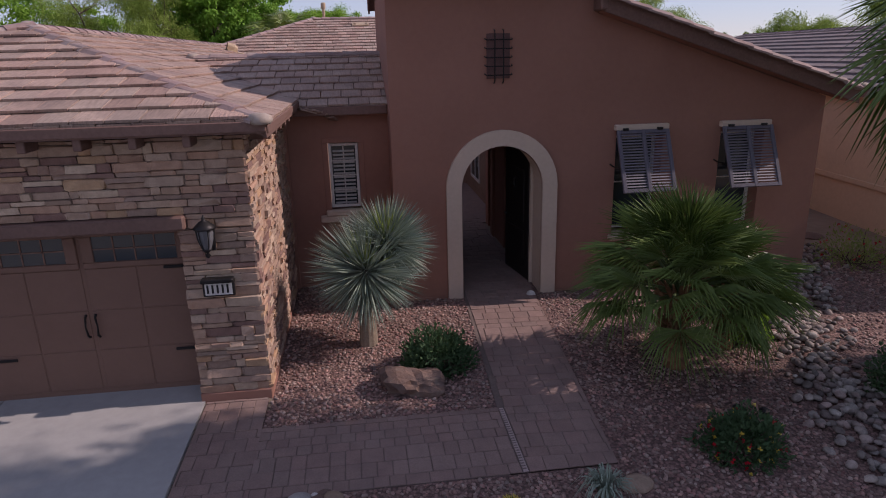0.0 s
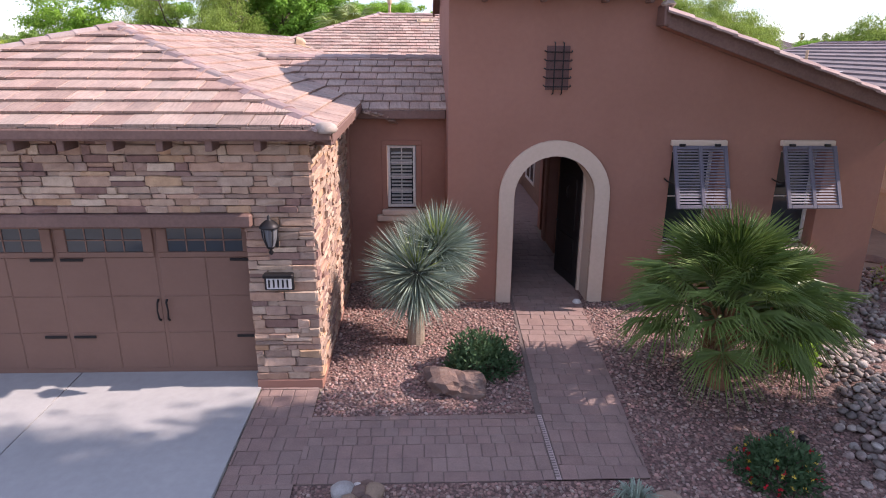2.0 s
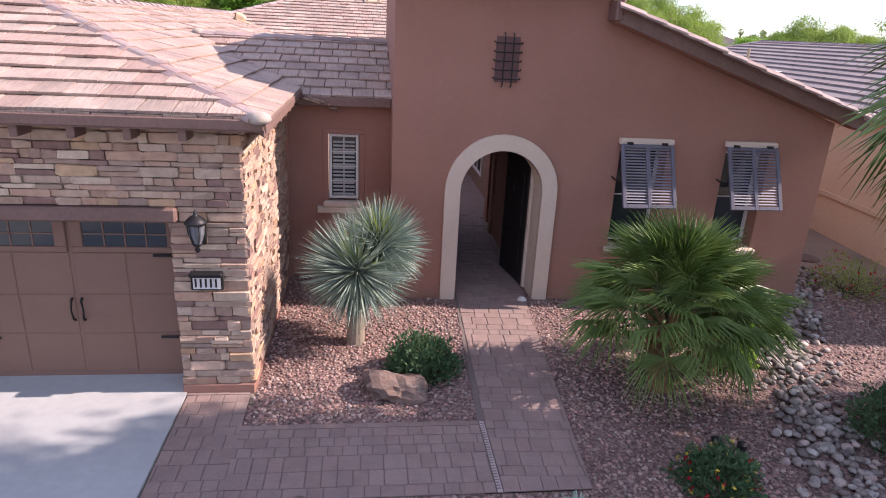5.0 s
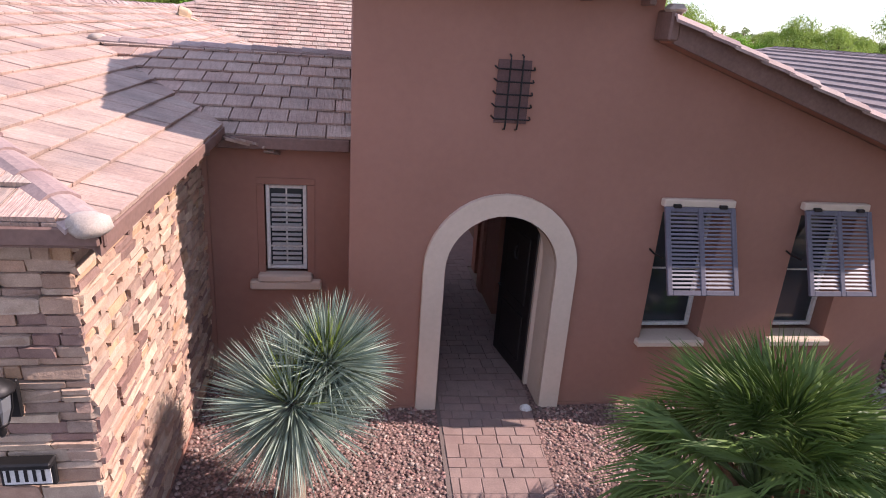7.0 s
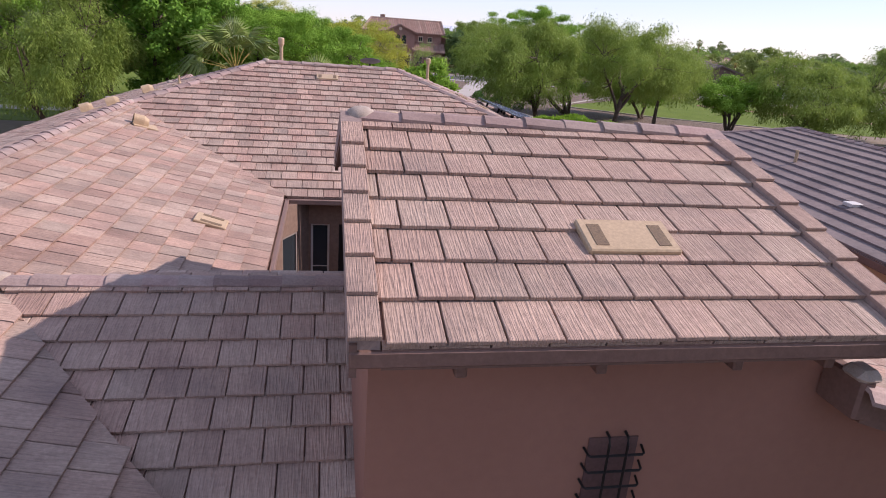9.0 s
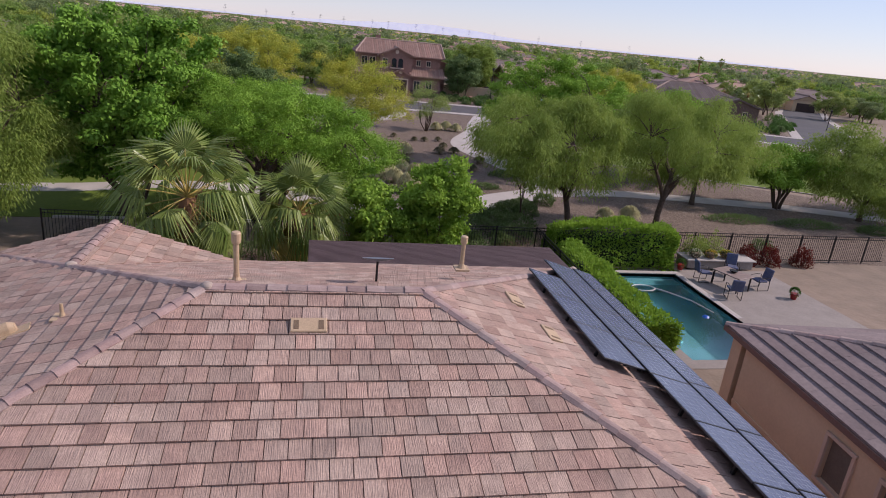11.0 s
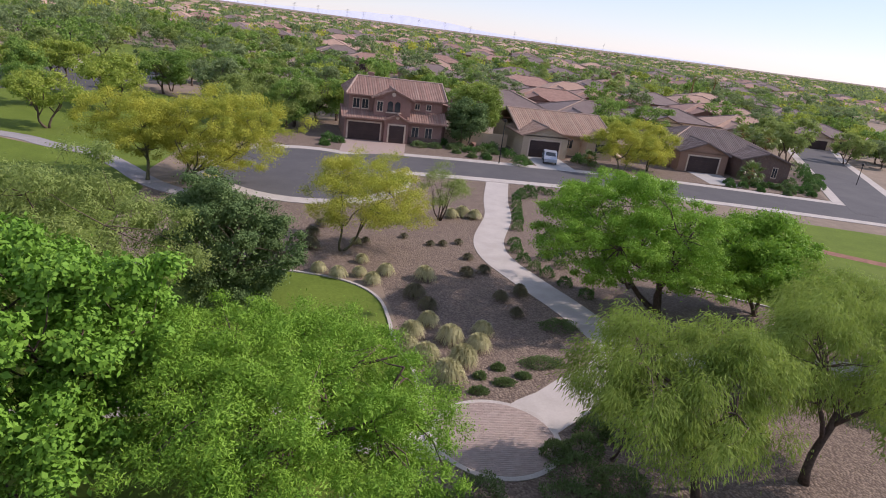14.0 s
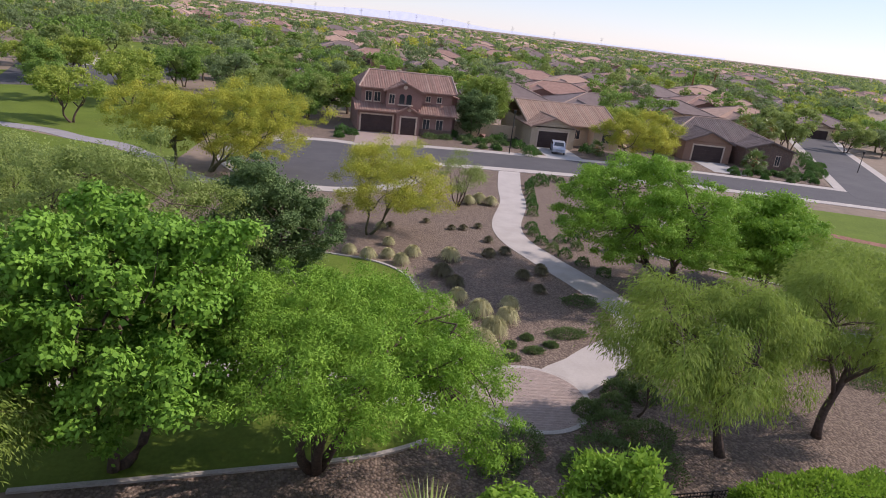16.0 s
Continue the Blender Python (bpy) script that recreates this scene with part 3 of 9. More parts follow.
def cap_mesh():
    g = Geo()
    w, h, l, t = 0.125, 0.055, 0.40, 0.028
    prof = [(-w, -h), (-w * 0.45, -0.008), (0, 0), (w * 0.45, -0.008), (w, -h)]
    n = len(prof)
    for x, s in ((0, 0.0), (l, -0.02)):
        for y, z in prof:
            g.v.append((x, y * (1 if x == 0 else 0.93), z + s))
        for y, z in prof:
            g.v.append((x, y * (1 if x == 0 else 0.93), z + s - t))
    for i in range(n - 1):
        g.f += [(i, i + 1, i + 1 + 2 * n, i + 2 * n), (n + i, 3 * n + i, 3 * n + i + 1, n + i + 1), (i, n + i, n + i + 1, i + 1), (2 * n + i, 2 * n + i + 1, 3 * n + i + 1, 3 * n + i)]
    g.f += [(0, 2 * n, 3 * n, n), (n - 1, 2 * n - 1, 4 * n - 1, 3 * n - 1)]
    me = mesh_of(g, CAP, name="ridge_tile")
    return me


CAP_MESH = cap_mesh()


def caps(a, b, parent, lift=0.085, end=True):
    """Ridge tiles laid from a up to b, with a dab of mortar at the low end."""
    a, b = Vector(a), Vector(b)
    d = b - a
    n = max(1, round(d.length / 0.355))
    d.normalize()
    s = Vector((0, 0, 1)).cross(d).normalized()
    u = d.cross(s)
    rng = random.Random(int(a.x * 131 + b.y * 71))
    for i in range(n):
        m = Matrix((d, s, u)).transposed().to_4x4()
        m.translation = a + d * ((b - a).length * i / n) + Vector((0, 0, lift + rng.uniform(-0.004, 0.006)))
        piece("ridge_tile", CAP_MESH, m @ pose(0, 0, 0, rng.uniform(-2, 2), 0, rng.uniform(-1.5, 1.5)), parent)
    if end:
        g = Geo()
        rings = [(0.085, -0.07), (0.10, -0.03), (0.09, 0.02), (0.055, 0.05), (0.01, 0.06)]
        m = Matrix.Translation(a + d * 0.02 + Vector((0, 0, lift - 0.03))) @ pose(0, 0, 0) @ Matrix.Diagonal((1.25, 1.25, 0.9, 1))
        t = Geo().lathe([(r, z) for r, z in rings], 10)
        t.v = [(x + 0.03 * noise.noise((x * 9, y * 9, z * 9 + a.x)), y + 0.03 * noise.noise((x * 9 + 5, y * 9, z * 9 + a.y)), z) for x, y, z in t.v]
        g.add(t.v, t.f, m)
        part("mortar_end", g, MORTAR, parent, smooth=True)


S = 0.31
zF = lambda x, y: 3.0 + S * (y - 9.85)
zR = lambda x, y: 5.23 - 0.362 * (x - 0.2)
zRL = lambda x, y: 3.0 + 0.311 * (x - 0.98)
zLW = lambda x, y: 3.03 + S * (-2.75 - x)
zGF = lambda x, y: 3.20 + S * (y + 2.95)
zL = lambda x, y: 5.23 + 0.33 * (x + 3.75)
zB = lambda x, y: 5.23 - S * (y - 17.05)
zLF = lambda x, y: 3.04 + S * (y - 0.78)
zLB = lambda x, y: 3.81 - S * (y - 3.26)
zTF = lambda x, y: 4.93 + 0.32 * (y + 0.38)
zTB = lambda x, y: 5.756 - 0.32 * (y - 2.2)
zRN = lambda x, y: 3.90 - 0.31 * (x - 3.87)
zS = lambda x, y: 4.54 - 0.336 * (x - 1.43)

tower_roof = part("tower_roof", Geo().box(-1.7, 0.05, 4.76, 1.4, 4.55, 4.82), FASCIA, house, "tiled gable roof of the tower")
link_roof = part("link_roof", Geo().box(-3.4, 1.0, 2.75, -1.75, 4.3, 2.8), FASCIA, house)
garage_roof = part("garage_roof", Geo().box(-10.0, -2.6, 2.92, -3.5, 3.0, 2.97), FASCIA, house, "tiled hip roof of the garage")
tiled("tower_front", [[(-1.67, -0.36), (1.50, -0.36), (1.50, 2.2), (-1.67, 2.2)]], zTF, (0, -1), -0.36, tower_roof, True, seed=2)
tiled("tower_back", [[(-1.67, 2.2), (1.50, 2.2), (1.50, 5.08), (-1.67, 5.08)]], zTB, (0, 1), -5.08, tower_roof, seed=3)
tiled("link_front", [[(-3.2, 0.74), (-1.71, 0.74), (-1.71, 3.26), (-5.2, 3.26)]], zLF, (0, -1), 0.74, link_roof, True, seed=4)
tiled("link_back", [[(-1.71, 3.26), (-1.71, 4.45), (-4.0, 4.45), (-5.2, 3.26)]], zLB, (0, 1), -4.45, link_roof, seed=5)
tiled("garage_front", [[(-10.3, -2.99), (-3.13, -2.99), (-6.75, 0.6)]], zGF, (0, -1), -2.98, garage_roof, seed=6)
tiled("garage_right", [[(-6.75, 0.6), (-3.10, -2.99), (-3.10, 0.68), (-5.2, 3.26), (-6.75, 3.26)]], zLW, (1, 0), 3.10, garage_roof, True, seed=7)
tiled("left_wing", [[(-6.75, 3.26), (-5.2, 3.26), (-4.0, 4.45), (-6.75, 4.45)], [(-6.75, 4.45), (-2.79, 4.45), (-2.79, 9.87), (-6.75, 13.85)]], zLW, (1, 0), 2.79, roof, seed=8)
tiled("main_front", [[(-2.75, 9.85), (0.98, 9.85), (3.87, 12.74), (0.2, 17.05), (-3.75, 17.05), (-6.75, 13.85)]], zF, (0, -1), 9.85, roof, seed=9)
tiled("right_slope", [[(0.2, 17.05), (3.87, 12.74), (6.5, 12.74), (6.5, 24.25)]], zR, (1, 0), -6.5, roof, seed=10)
tiled("right_slope_near", [[(3.87, 12.74), (3.87, 3.0), (6.5, 3.0), (6.5, 12.74)]], zRN, (1, 0), -6.5, roof, seed=17)
tiled("right_wing_left", [[(0.98, 3.0), (3.87, 3.0), (3.87, 12.74), (0.98, 9.85)]], zRL, (-1, 0), 0.98, roof, seed=11)
tiled("left_slope", [[(-6.75, 0.6), (-6.75, 13.85), (-10.4, 13.85), (-10.4, -2.98)], [(-6.75, 13.85), (-3.75, 17.05), (-10.4, 24.25), (-10.4, 13.85)], [(-7.3, 20.89), (-7.3, 24.3), (-10.4, 24.3), (-10.4, 24.25)]], zL, (-1, 0), -10.4, roof, seed=12)
zWR = lambda x, y: zL(-7.3, 0) - 0.33 * (x + 7.3)
tiled("rear_wing", [[(-7.3, 20.89), (-4.1, 24.3), (-7.3, 24.3)]], zWR, (1, 0), 4.1, roof, seed=15)
tiled("back_slope", [[(-3.75, 17.05), (0.2, 17.05), (6.5, 24.25), (-10.4, 24.25)]], zB, (0, 1), -24.25, roof, seed=13)
tiled("front_shed", [[(1.43, -0.30), (5.62, -0.30), (5.62, 3.2), (1.43, 3.2)]], zS, (1, 0), -5.62, roof, seed=14)


def cap_line(p, q, zf, parent, end=True):
    caps((p[0], p[1], zf(*p)), (q[0], q[1], zf(*q)), parent, end=end)


cap_line((-3.14, -2.99), (-6.75, 0.6), zLW, garage_roof)
cap_line((-10.3, -2.98), (-6.75, 0.6), zGF, garage_roof)
cap_line((-6.75, 0.6), (-6.75, 13.85), zLW, garage_roof)
cap_line((-6.75, 13.85), (-3.75, 17.05), zF, roof)
cap_line((-3.75, 17.05), (0.2, 17.05), zF, roof)
cap_line((3.87, 12.74), (0.2, 17.05), zF, roof)
cap_line((3.87, 3.0), (3.87, 12.74), zRL, roof)
cap_line((6.5, 24.25), (0.2, 17.05), zB, roof)
cap_line((-10.4, 24.25), (-3.75, 17.05), zB, roof)
cap_line((-7.3, 20.89), (-7.3, 24.3), zL, roof)
cap_line((-5.2, 3.26), (-1.71, 3.26), zLF, link_roof)
cap_line((-1.70, 2.2), (1.58, 2.2), zTF, tower_roof)
# rake tiles at the open ends of the tower roof and along the shed's sloping front edge
for x in (-1.74, 1.612):
    for za, ya, yb in ((zTF, -0.36, 2.12), (zTB, 5.08, 2.28)):
        a, b = Vector((x, ya, za(x, ya) - 0.02)), Vector((x, yb, za(x, yb) - 0.02))
        n = round((b - a).length / TE)
        d = (b - a).normalized()
        for i in range(n):
            g0 = a + d * (TE * i)
            s = Vector((1, 0, 0))
            u = s.cross(d) if d.y > 0 else d.cross(s)
            m = Matrix((s, d, u)).transposed().to_4x4()
            m.translation = g0
            piece("rake_tile", TILE_MESHES[0], m @ Matrix.Translation((-0.11, 0, 0.112)) @ pose(0, 0, 0, -4.8) @ Matrix.Diagonal((0.55, 1, 1, 1)), tower_roof)
for x in (-1.85, 1.505):
    for za, ya, yb in ((zTF, -0.34, 2.2), (zTB, 5.06, 2.2)):
        pts = sorted([(ya, za(0, ya)), (yb, za(0, yb))])
        side = [(y, z - 0.12) for y, z in pts] + [(y, z + 0.062) for y, z in pts[::-1]]
        part("rake_bed", Geo().prism(side, 0, 0.172, Matrix.Translation((x, 0, 0)) @ Matrix(((0, 0, 1, 0), (1, 0, 0, 0), (0, 1, 0, 0), (0, 0, 0, 1)))), CAP, tower_roof)
part("rake_end", Geo().box(1.36, -0.345, zS(1.43, 0) - 0.20, 1.47, 0.0, zS(1.43, 0) + 0.09, 0.02), FASCIA, roof)
part("mortar", Geo().box(1.33, -0.36, zS(1.43, 0) + 0.05, 1.52, -0.14, zS(1.43, 0) + 0.15, 0.05), MORTAR, roof, "rough mortar dab")
a, b = Vector((5.66, -0.33, zS(5.66, 0))), Vector((1.45, -0.33, zS(1.45, 0)))
caps(a, b, roof, 0.07)
for k in range(6):
    m = Matrix.Translation((-3.10 + 0.085 * k, 0.68 + 0.014 * k, 3.04 - 0.006 * k * k)) @ pose(0, 0, 0, -17, 0, -62 + 10 * k)
    piece("tile_end", TILE_MESHES[0], m @ Matrix.Diagonal((0.36, 0.8, 1, 1)), link_roof)
# barge boards and fascia
g = Geo()
g.box(-10.3, -3.01, 3.07, -3.10, -2.95, 3.18, 0.01)
g.box(-3.14, -2.95, 3.05, -3.08, 0.72, 3.14, 0.01)
part("fascia", g, FASCIA, garage_roof, "dark brown eave board")
g = Geo().box(-3.2, 0.70, 2.90, -1.72, 0.76, 3.04, 0.01)
part("fascia", g, FASCIA, link_roof, "dark brown eave board")
g = Geo().box(-1.84, -0.372, 4.82, 1.67, -0.31, 4.918, 0.01)
part("fascia", g, FASCIA, tower_roof, "dark brown eave board")
for x in (-1.84, 1.634):
    for za, ya, yb in ((zTF, -0.36, 2.2), (zTB, 5.08, 2.2)):
        g = Geo().prism([(ya, za(0, ya) - 0.17), (yb, za(0, yb) - 0.17), (yb, za(0, yb) + 0.02), (ya, za(0, ya) + 0.02)], 0, 0.04, Matrix.Translation((x, 0, 0)) @ Matrix(((0, 0, 1, 0), (1, 0, 0, 0), (0, 1, 0, 0), (0, 0, 0, 1))))
        part("barge_board", g, FASCIA, tower_roof)
g = Geo().prism([(5.66, zS(5.66, 0) - 0.22), (5.66, zS(5.66, 0)), (1.43, zS(1.43, 0)), (1.43, zS(1.43, 0) - 0.22)], 0, 0.05, Matrix.Translation((0, -0.28, 0)) @ Matrix(((1, 0, 0, 0), (0, 0, -1, 0), (0, 1, 0, 0), (0, 0, 0, 1))))
part("barge_board", g, FASCIA, roof, "dark brown sloping eave board")
g = Geo().prism([(5.6, zS(5.6, 0) - 0.218), (5.6, zS(5.6, 0) - 0.1), (1.435, zS(1.435, 0) - 0.1), (1.435, zS(1.435, 0) - 0.218)], 0, 0.279, Matrix.Translation((0, 0.0, 0)) @ Matrix(((1, 0, 0, 0), (0, 0, -1, 0), (0, 1, 0, 0), (0, 0, 0, 1))))
part("soffit", g, STUCCO, roof)
for x in (-1.2, -0.35, 0.55, 1.2):
    part("corbel", Geo().box(x - 0.035, -0.22, 4.66, x + 0.035, 0.0, 4.785, 0.01), FASCIA, tower_roof, "short dark rafter tail under the eave")
for i in range(12):
    x = -3.9 - i * 0.52
    part("corbel", Geo().box(x - 0.04, -2.95, 2.94, x + 0.04, -2.6, 3.06, 0.008), FASCIA, garage_roof)
for i in range(7):
    y = -2.35 + i * 0.5
    part("corbel", Geo().box(-3.42, y - 0.04, 2.93, -3.14, y + 0.04, 3.05, 0.008), FASCIA, garage_roof)
GUTTER = mat("gutter_metal", (0.22, 0.14, 0.115), (0.19, 0.12, 0.10), 3, 0.5, bump=0.05)
for x0, x1, y in ((-2.79, 1.02, 9.85),):
    part("gutter", Geo().box(x0, y - 0.10, 2.88, x1, y - 0.02, 2.985, 0.01), GUTTER, roof, "grey metal gutter")
part("gutter", Geo().box(-2.77, 4.5, 2.88, -2.69, 9.8, 2.985, 0.01), GUTTER, roof, "grey metal gutter")
part("gutter", Geo().box(0.87, 5.0, 2.88, 0.95, 9.8, 2.985, 0.01), GUTTER, roof, "grey metal gutter")


def arc(cx, z, r, n=20):
    return [(cx + r * math.cos(math.pi * i / n), z + r * math.sin(math.pi * i / n)) for i in range(n + 1)]


AX, ASP, AIN, AOUT = -0.008, 1.775, 0.645, 0.885
win_holes = [[(x0, 0.88), (x1, 0.88), (x1, 2.50), (x0, 2.50)] for x0, x1 in ((1.83, 2.60), (3.58, 4.33))]
outline = [(-1.71, -0.15), (AX - AIN - 0.001, -0.15), (AX + AIN + 0.001, -0.15), (5.33, -0.15), (5.33, 3.0), (1.43, 4.32), (1.43, 4.86), (-1.71, 4.86)]
arch_open = [(AX - AIN, -0.1499), (AX + AIN, -0.1499)] + arc(AX, ASP, AIN)
front = part("wall", Geo().wall(outline, [arch_open] + win_holes, 0.42), STUCCO, house, "smooth red-brown stucco front wall")
T43 = Matrix.Translation((0, 4.3, 0))
for g in (Geo().wall([(-1.71, 2.6), (-1.71, -0.15), (AX - AIN, -0.15), (AX - AIN, 2.6)], [], 0.3, T43),
          Geo().wall([(AX + AIN, -0.15), (1.43, -0.15), (1.43, 2.6), (AX + AIN, 2.6)], [], 0.3, T43),
          Geo().box(-1.71, 4.3, 2.6, 1.43, 4.55, 4.80), Geo().box(-1.71, 0.42, -0.15, -1.45, 4.3, 4.86), Geo().box(1.17, 0.42, -0.15, 1.43, 4.3, 4.86),
          Geo().box(5.06, 0.42, -0.15, 5.33, 3.0, 2.98), Geo().box(5.33, 2.9, -0.15, 6.2, 3.2, 3.05), Geo().box(6.0, 3.2, -0.15, 6.2, 23.8, 2.95),
          Geo().box(-10.0, 23.6, -0.15, 6.0, 23.8, 2.95), Geo().box(-10.0, -2.2, -0.15, -9.8, 23.6, 2.98)):
    part("wall", g, STUCCO, house)
for x in (-1.71, 1.17):
    part("gable_wall", Geo().add([(x + d, y, z) for d in (0, 0.26) for y, z in ((0, 4.86), (4.55, 4.83), (2.2, 5.58))], [(0, 1, 2), (5, 4, 3), (0, 2, 5, 3), (1, 4, 5, 2)]), STUCCO, house)
# wall beside the tower, with its small window
g = Geo().wall([(-3.44, -0.15), (-1.71, -0.15), (-1.71, 2.98), (-3.44, 2.98)], [[(-2.79, 1.30), (-2.17, 1.30), (-2.17, 2.49), (-2.79, 2.49)]], 0.3, Matrix.Translation((0, 0.96, 0)))
part("wall", g, STUCCO, house)
part("downpipe", Geo().box(-3.40, 0.86, -0.05, -3.33, 0.955, 2.9, 0.01), STUCCO, house, "brown square downpipe")
for g in (Geo().box(-1.73, -0.02, -0.15, AX - AOUT - 0.01, 0.0, 0.0), Geo().box(AX + AOUT + 0.01, -0.02, -0.15, 5.35, 0.0, 0.0), Geo().box(-3.4, 0.94, -0.15, -1.71, 0.96, 0.02)):
    part("plinth", g, STUCCO, house)
# arch surround
band = [(AX - AOUT, -0.03), (AX - AIN, -0.03)] + arc(AX, ASP, AIN)[::-1] + [(AX + AIN, -0.03), (AX + AOUT, -0.03)] + arc(AX, ASP, AOUT)
part("arch_surround", Geo().wall(band, [], 0.075, Matrix.Translation((0, -0.07, 0))), TRIM, house, "cream stucco surround of the arched entry")
# cream lining of the arch
ln_pts = [(AX + AIN - 0.012, -0.03)] + arc(AX, ASP, AIN - 0.012) + [(AX - AIN + 0.012, -0.03)]
g = Geo()
for i in range(len(ln_pts) - 1):
    (xa, za), (xb, zb) = ln_pts[i], ln_pts[i + 1]
    g.add([(xa, -0.03, za), (xb, -0.03, zb), (xb, 0.46, zb), (xa, 0.46, za)], [(0, 1, 2, 3)])
part("arch_lining", g, TRIM, house)
passage = Geo().box(AX + AIN, 0.46, -0.05, AX + AIN + 0.02, 1.2, 2.6).box(-1.45, 0.46, 2.62, 1.17, 4.3, 2.68)
part("passage_lining", passage, STUCCO, house)
# dark entry door standing open inside the arch
DM = pose(0.56, 0.50, 0.0, 0, 0, 100)
door = part("entry_door", Geo().box(0, -0.045, 0.0, 0.98, 0.0, 2.32, 0.006, DM), DARKWOOD, house, "dark wooden entry door standing open")
for zz, z1 in ((0.2, 0.85), (1.0, 1.9)):
    part("door_panel", Geo().box(0.16, -0.058, zz, 0.82, 0.0, z1, 0.012, DM), DARKWOOD, door)
    part("door_panel", Geo().box(0.16, 0.0, zz, 0.82, 0.014, z1, 0.012, DM), DARKWOOD, door)
part("door_knocker", Geo().tube([(0.49, 0.016, 1.72), (0.49, 0.05, 1.70), (0.49, 0.055, 1.60), (0.49, 0.03, 1.54)], [0.014, 0.018, 0.016, 0.012], 7).box(0.465, 0.013, 1.52, 0.515, 0.022, 1.76, 0.004), BLACK, door, "black iron knocker").matrix_basis = DM
part("door_handle", Geo().tube([(0.90, 0.0, 1.02), (0.90, 0.05, 1.02), (0.80, 0.055, 1.02)], 0.011, 6), BLACK, door, "black lever handle").matrix_basis = DM
# return of the passage wall behind the open door
part("wall", Geo().box(0.60, 2.55, -0.05, 1.17, 3.55, 2.62), STUCCO, house)
part("wall", Geo().box(0.545, 3.40, -0.05, 0.60, 3.62, 2.62, 0.004), STUCCO, house)
part("door_frame", Geo().box(AX - AIN, 0.44, -0.02, AX - AIN + 0.06, 0.52, 2.35).box(AX + AIN - 0.06, 0.44, -0.02, AX + AIN, 0.52, 2.35), TRIM, house, "cream door frame")


def window(x0, x1, z0, z1, y, parent, bars=(1, 3), blinds=True, frame_w=0.045):
    """A window in a wall that faces -y: frame, pane, muntins, shutters behind."""
    fr = Geo()
    w = frame_w
    fr.box(x0, y - 0.05, z0, x0 + w, y + 0.02, z1, 0.006).box(x1 - w, y - 0.05, z0, x1, y + 0.02, z1, 0.006)
    fr.box(x0 + w, y - 0.05, z0, x1 - w, y + 0.02, z0 + w, 0.006).box(x0 + w, y - 0.05, z1 - w, x1 - w, y + 0.02, z1, 0.006)
    win = part("window", fr, WHITE, parent, "white framed window")
    part("pane", Geo().box(x0 + w, y - 0.005, z0 + w, x1 - w, y, z1 - w), PANE, win)
    m = Geo()
    for i in range(1, bars[0] + 1):
        x = x0 + w + (x1 - x0 - 2 * w) * i / (bars[0] + 1)
        m.box(x - 0.009, y - 0.03, z0 + w, x + 0.009, y - 0.006, z1 - w)
    for i in range(1, bars[1] + 1):
        z = z0 + w + (z1 - z0 - 2 * w) * i / (bars[1] + 1)
        m.box(x0 + w, y - 0.028, z - 0.009, x1 - w, y - 0.006, z + 0.009)
    if bars[0] + bars[1]:
        part("muntin", m, WHITE, win)
    if blinds:
        n = int((z1 - z0 - 2 * w) / 0.062)
        for i in range(n):
            z = z0 + w + 0.03 + i * 0.062
            part("louvre", Geo().box(x0 + w + 0.02, -0.022, -0.004, x1 - w - 0.02, 0.022, 0.004, 0, pose(0, y - 0.03, z, 30)), BLIND, win)
    return win


small = window(-2.70, -2.22, 1.355, 2.43, 1.04, house)
part("window_recess", Geo().box(-2.80, 0.945, 1.3, -2.71, 0.965, 2.438, 0.004).box(-2.21, 0.945, 1.3, -2.12, 0.965, 2.438, 0.004).box(-2.80, 0.945, 2.44, -2.12, 0.965, 2.52, 0.004), STUCCO, house)
part("window_sill", Geo().box(-2.80, 0.84, 1.23, -2.15, 1.0, 1.33, 0.02).box(-2.90, 0.86, 1.12, -2.04, 0.98, 1.235, 0.02), TRIM, house, "cream moulded window sill")
for x0, x1 in ((1.83, 2.60), (3.58, 4.33)):
    window(x0, x1, 0.93, 2.48, 0.30, house, (0, 1), False)
    part("window_sill", Geo().box(x0 - 0.06, -0.10, 0.80, x1 + 0.05, 0.26, 0.89, 0.02), TRIM, house, "cream stucco window sill")
    part("window_head", Geo().box(x0 - 0.05, -0.09, 2.58, x1 + 0.06, 0.0, 2.67, 0.012), TRIM, house, "cream trim above the shutter")


SLAT = mat("slat_grey", (0.175, 0.16, 0.185), (0.155, 0.142, 0.165), 3, 0.5, bump=0.03, grain=0.2)


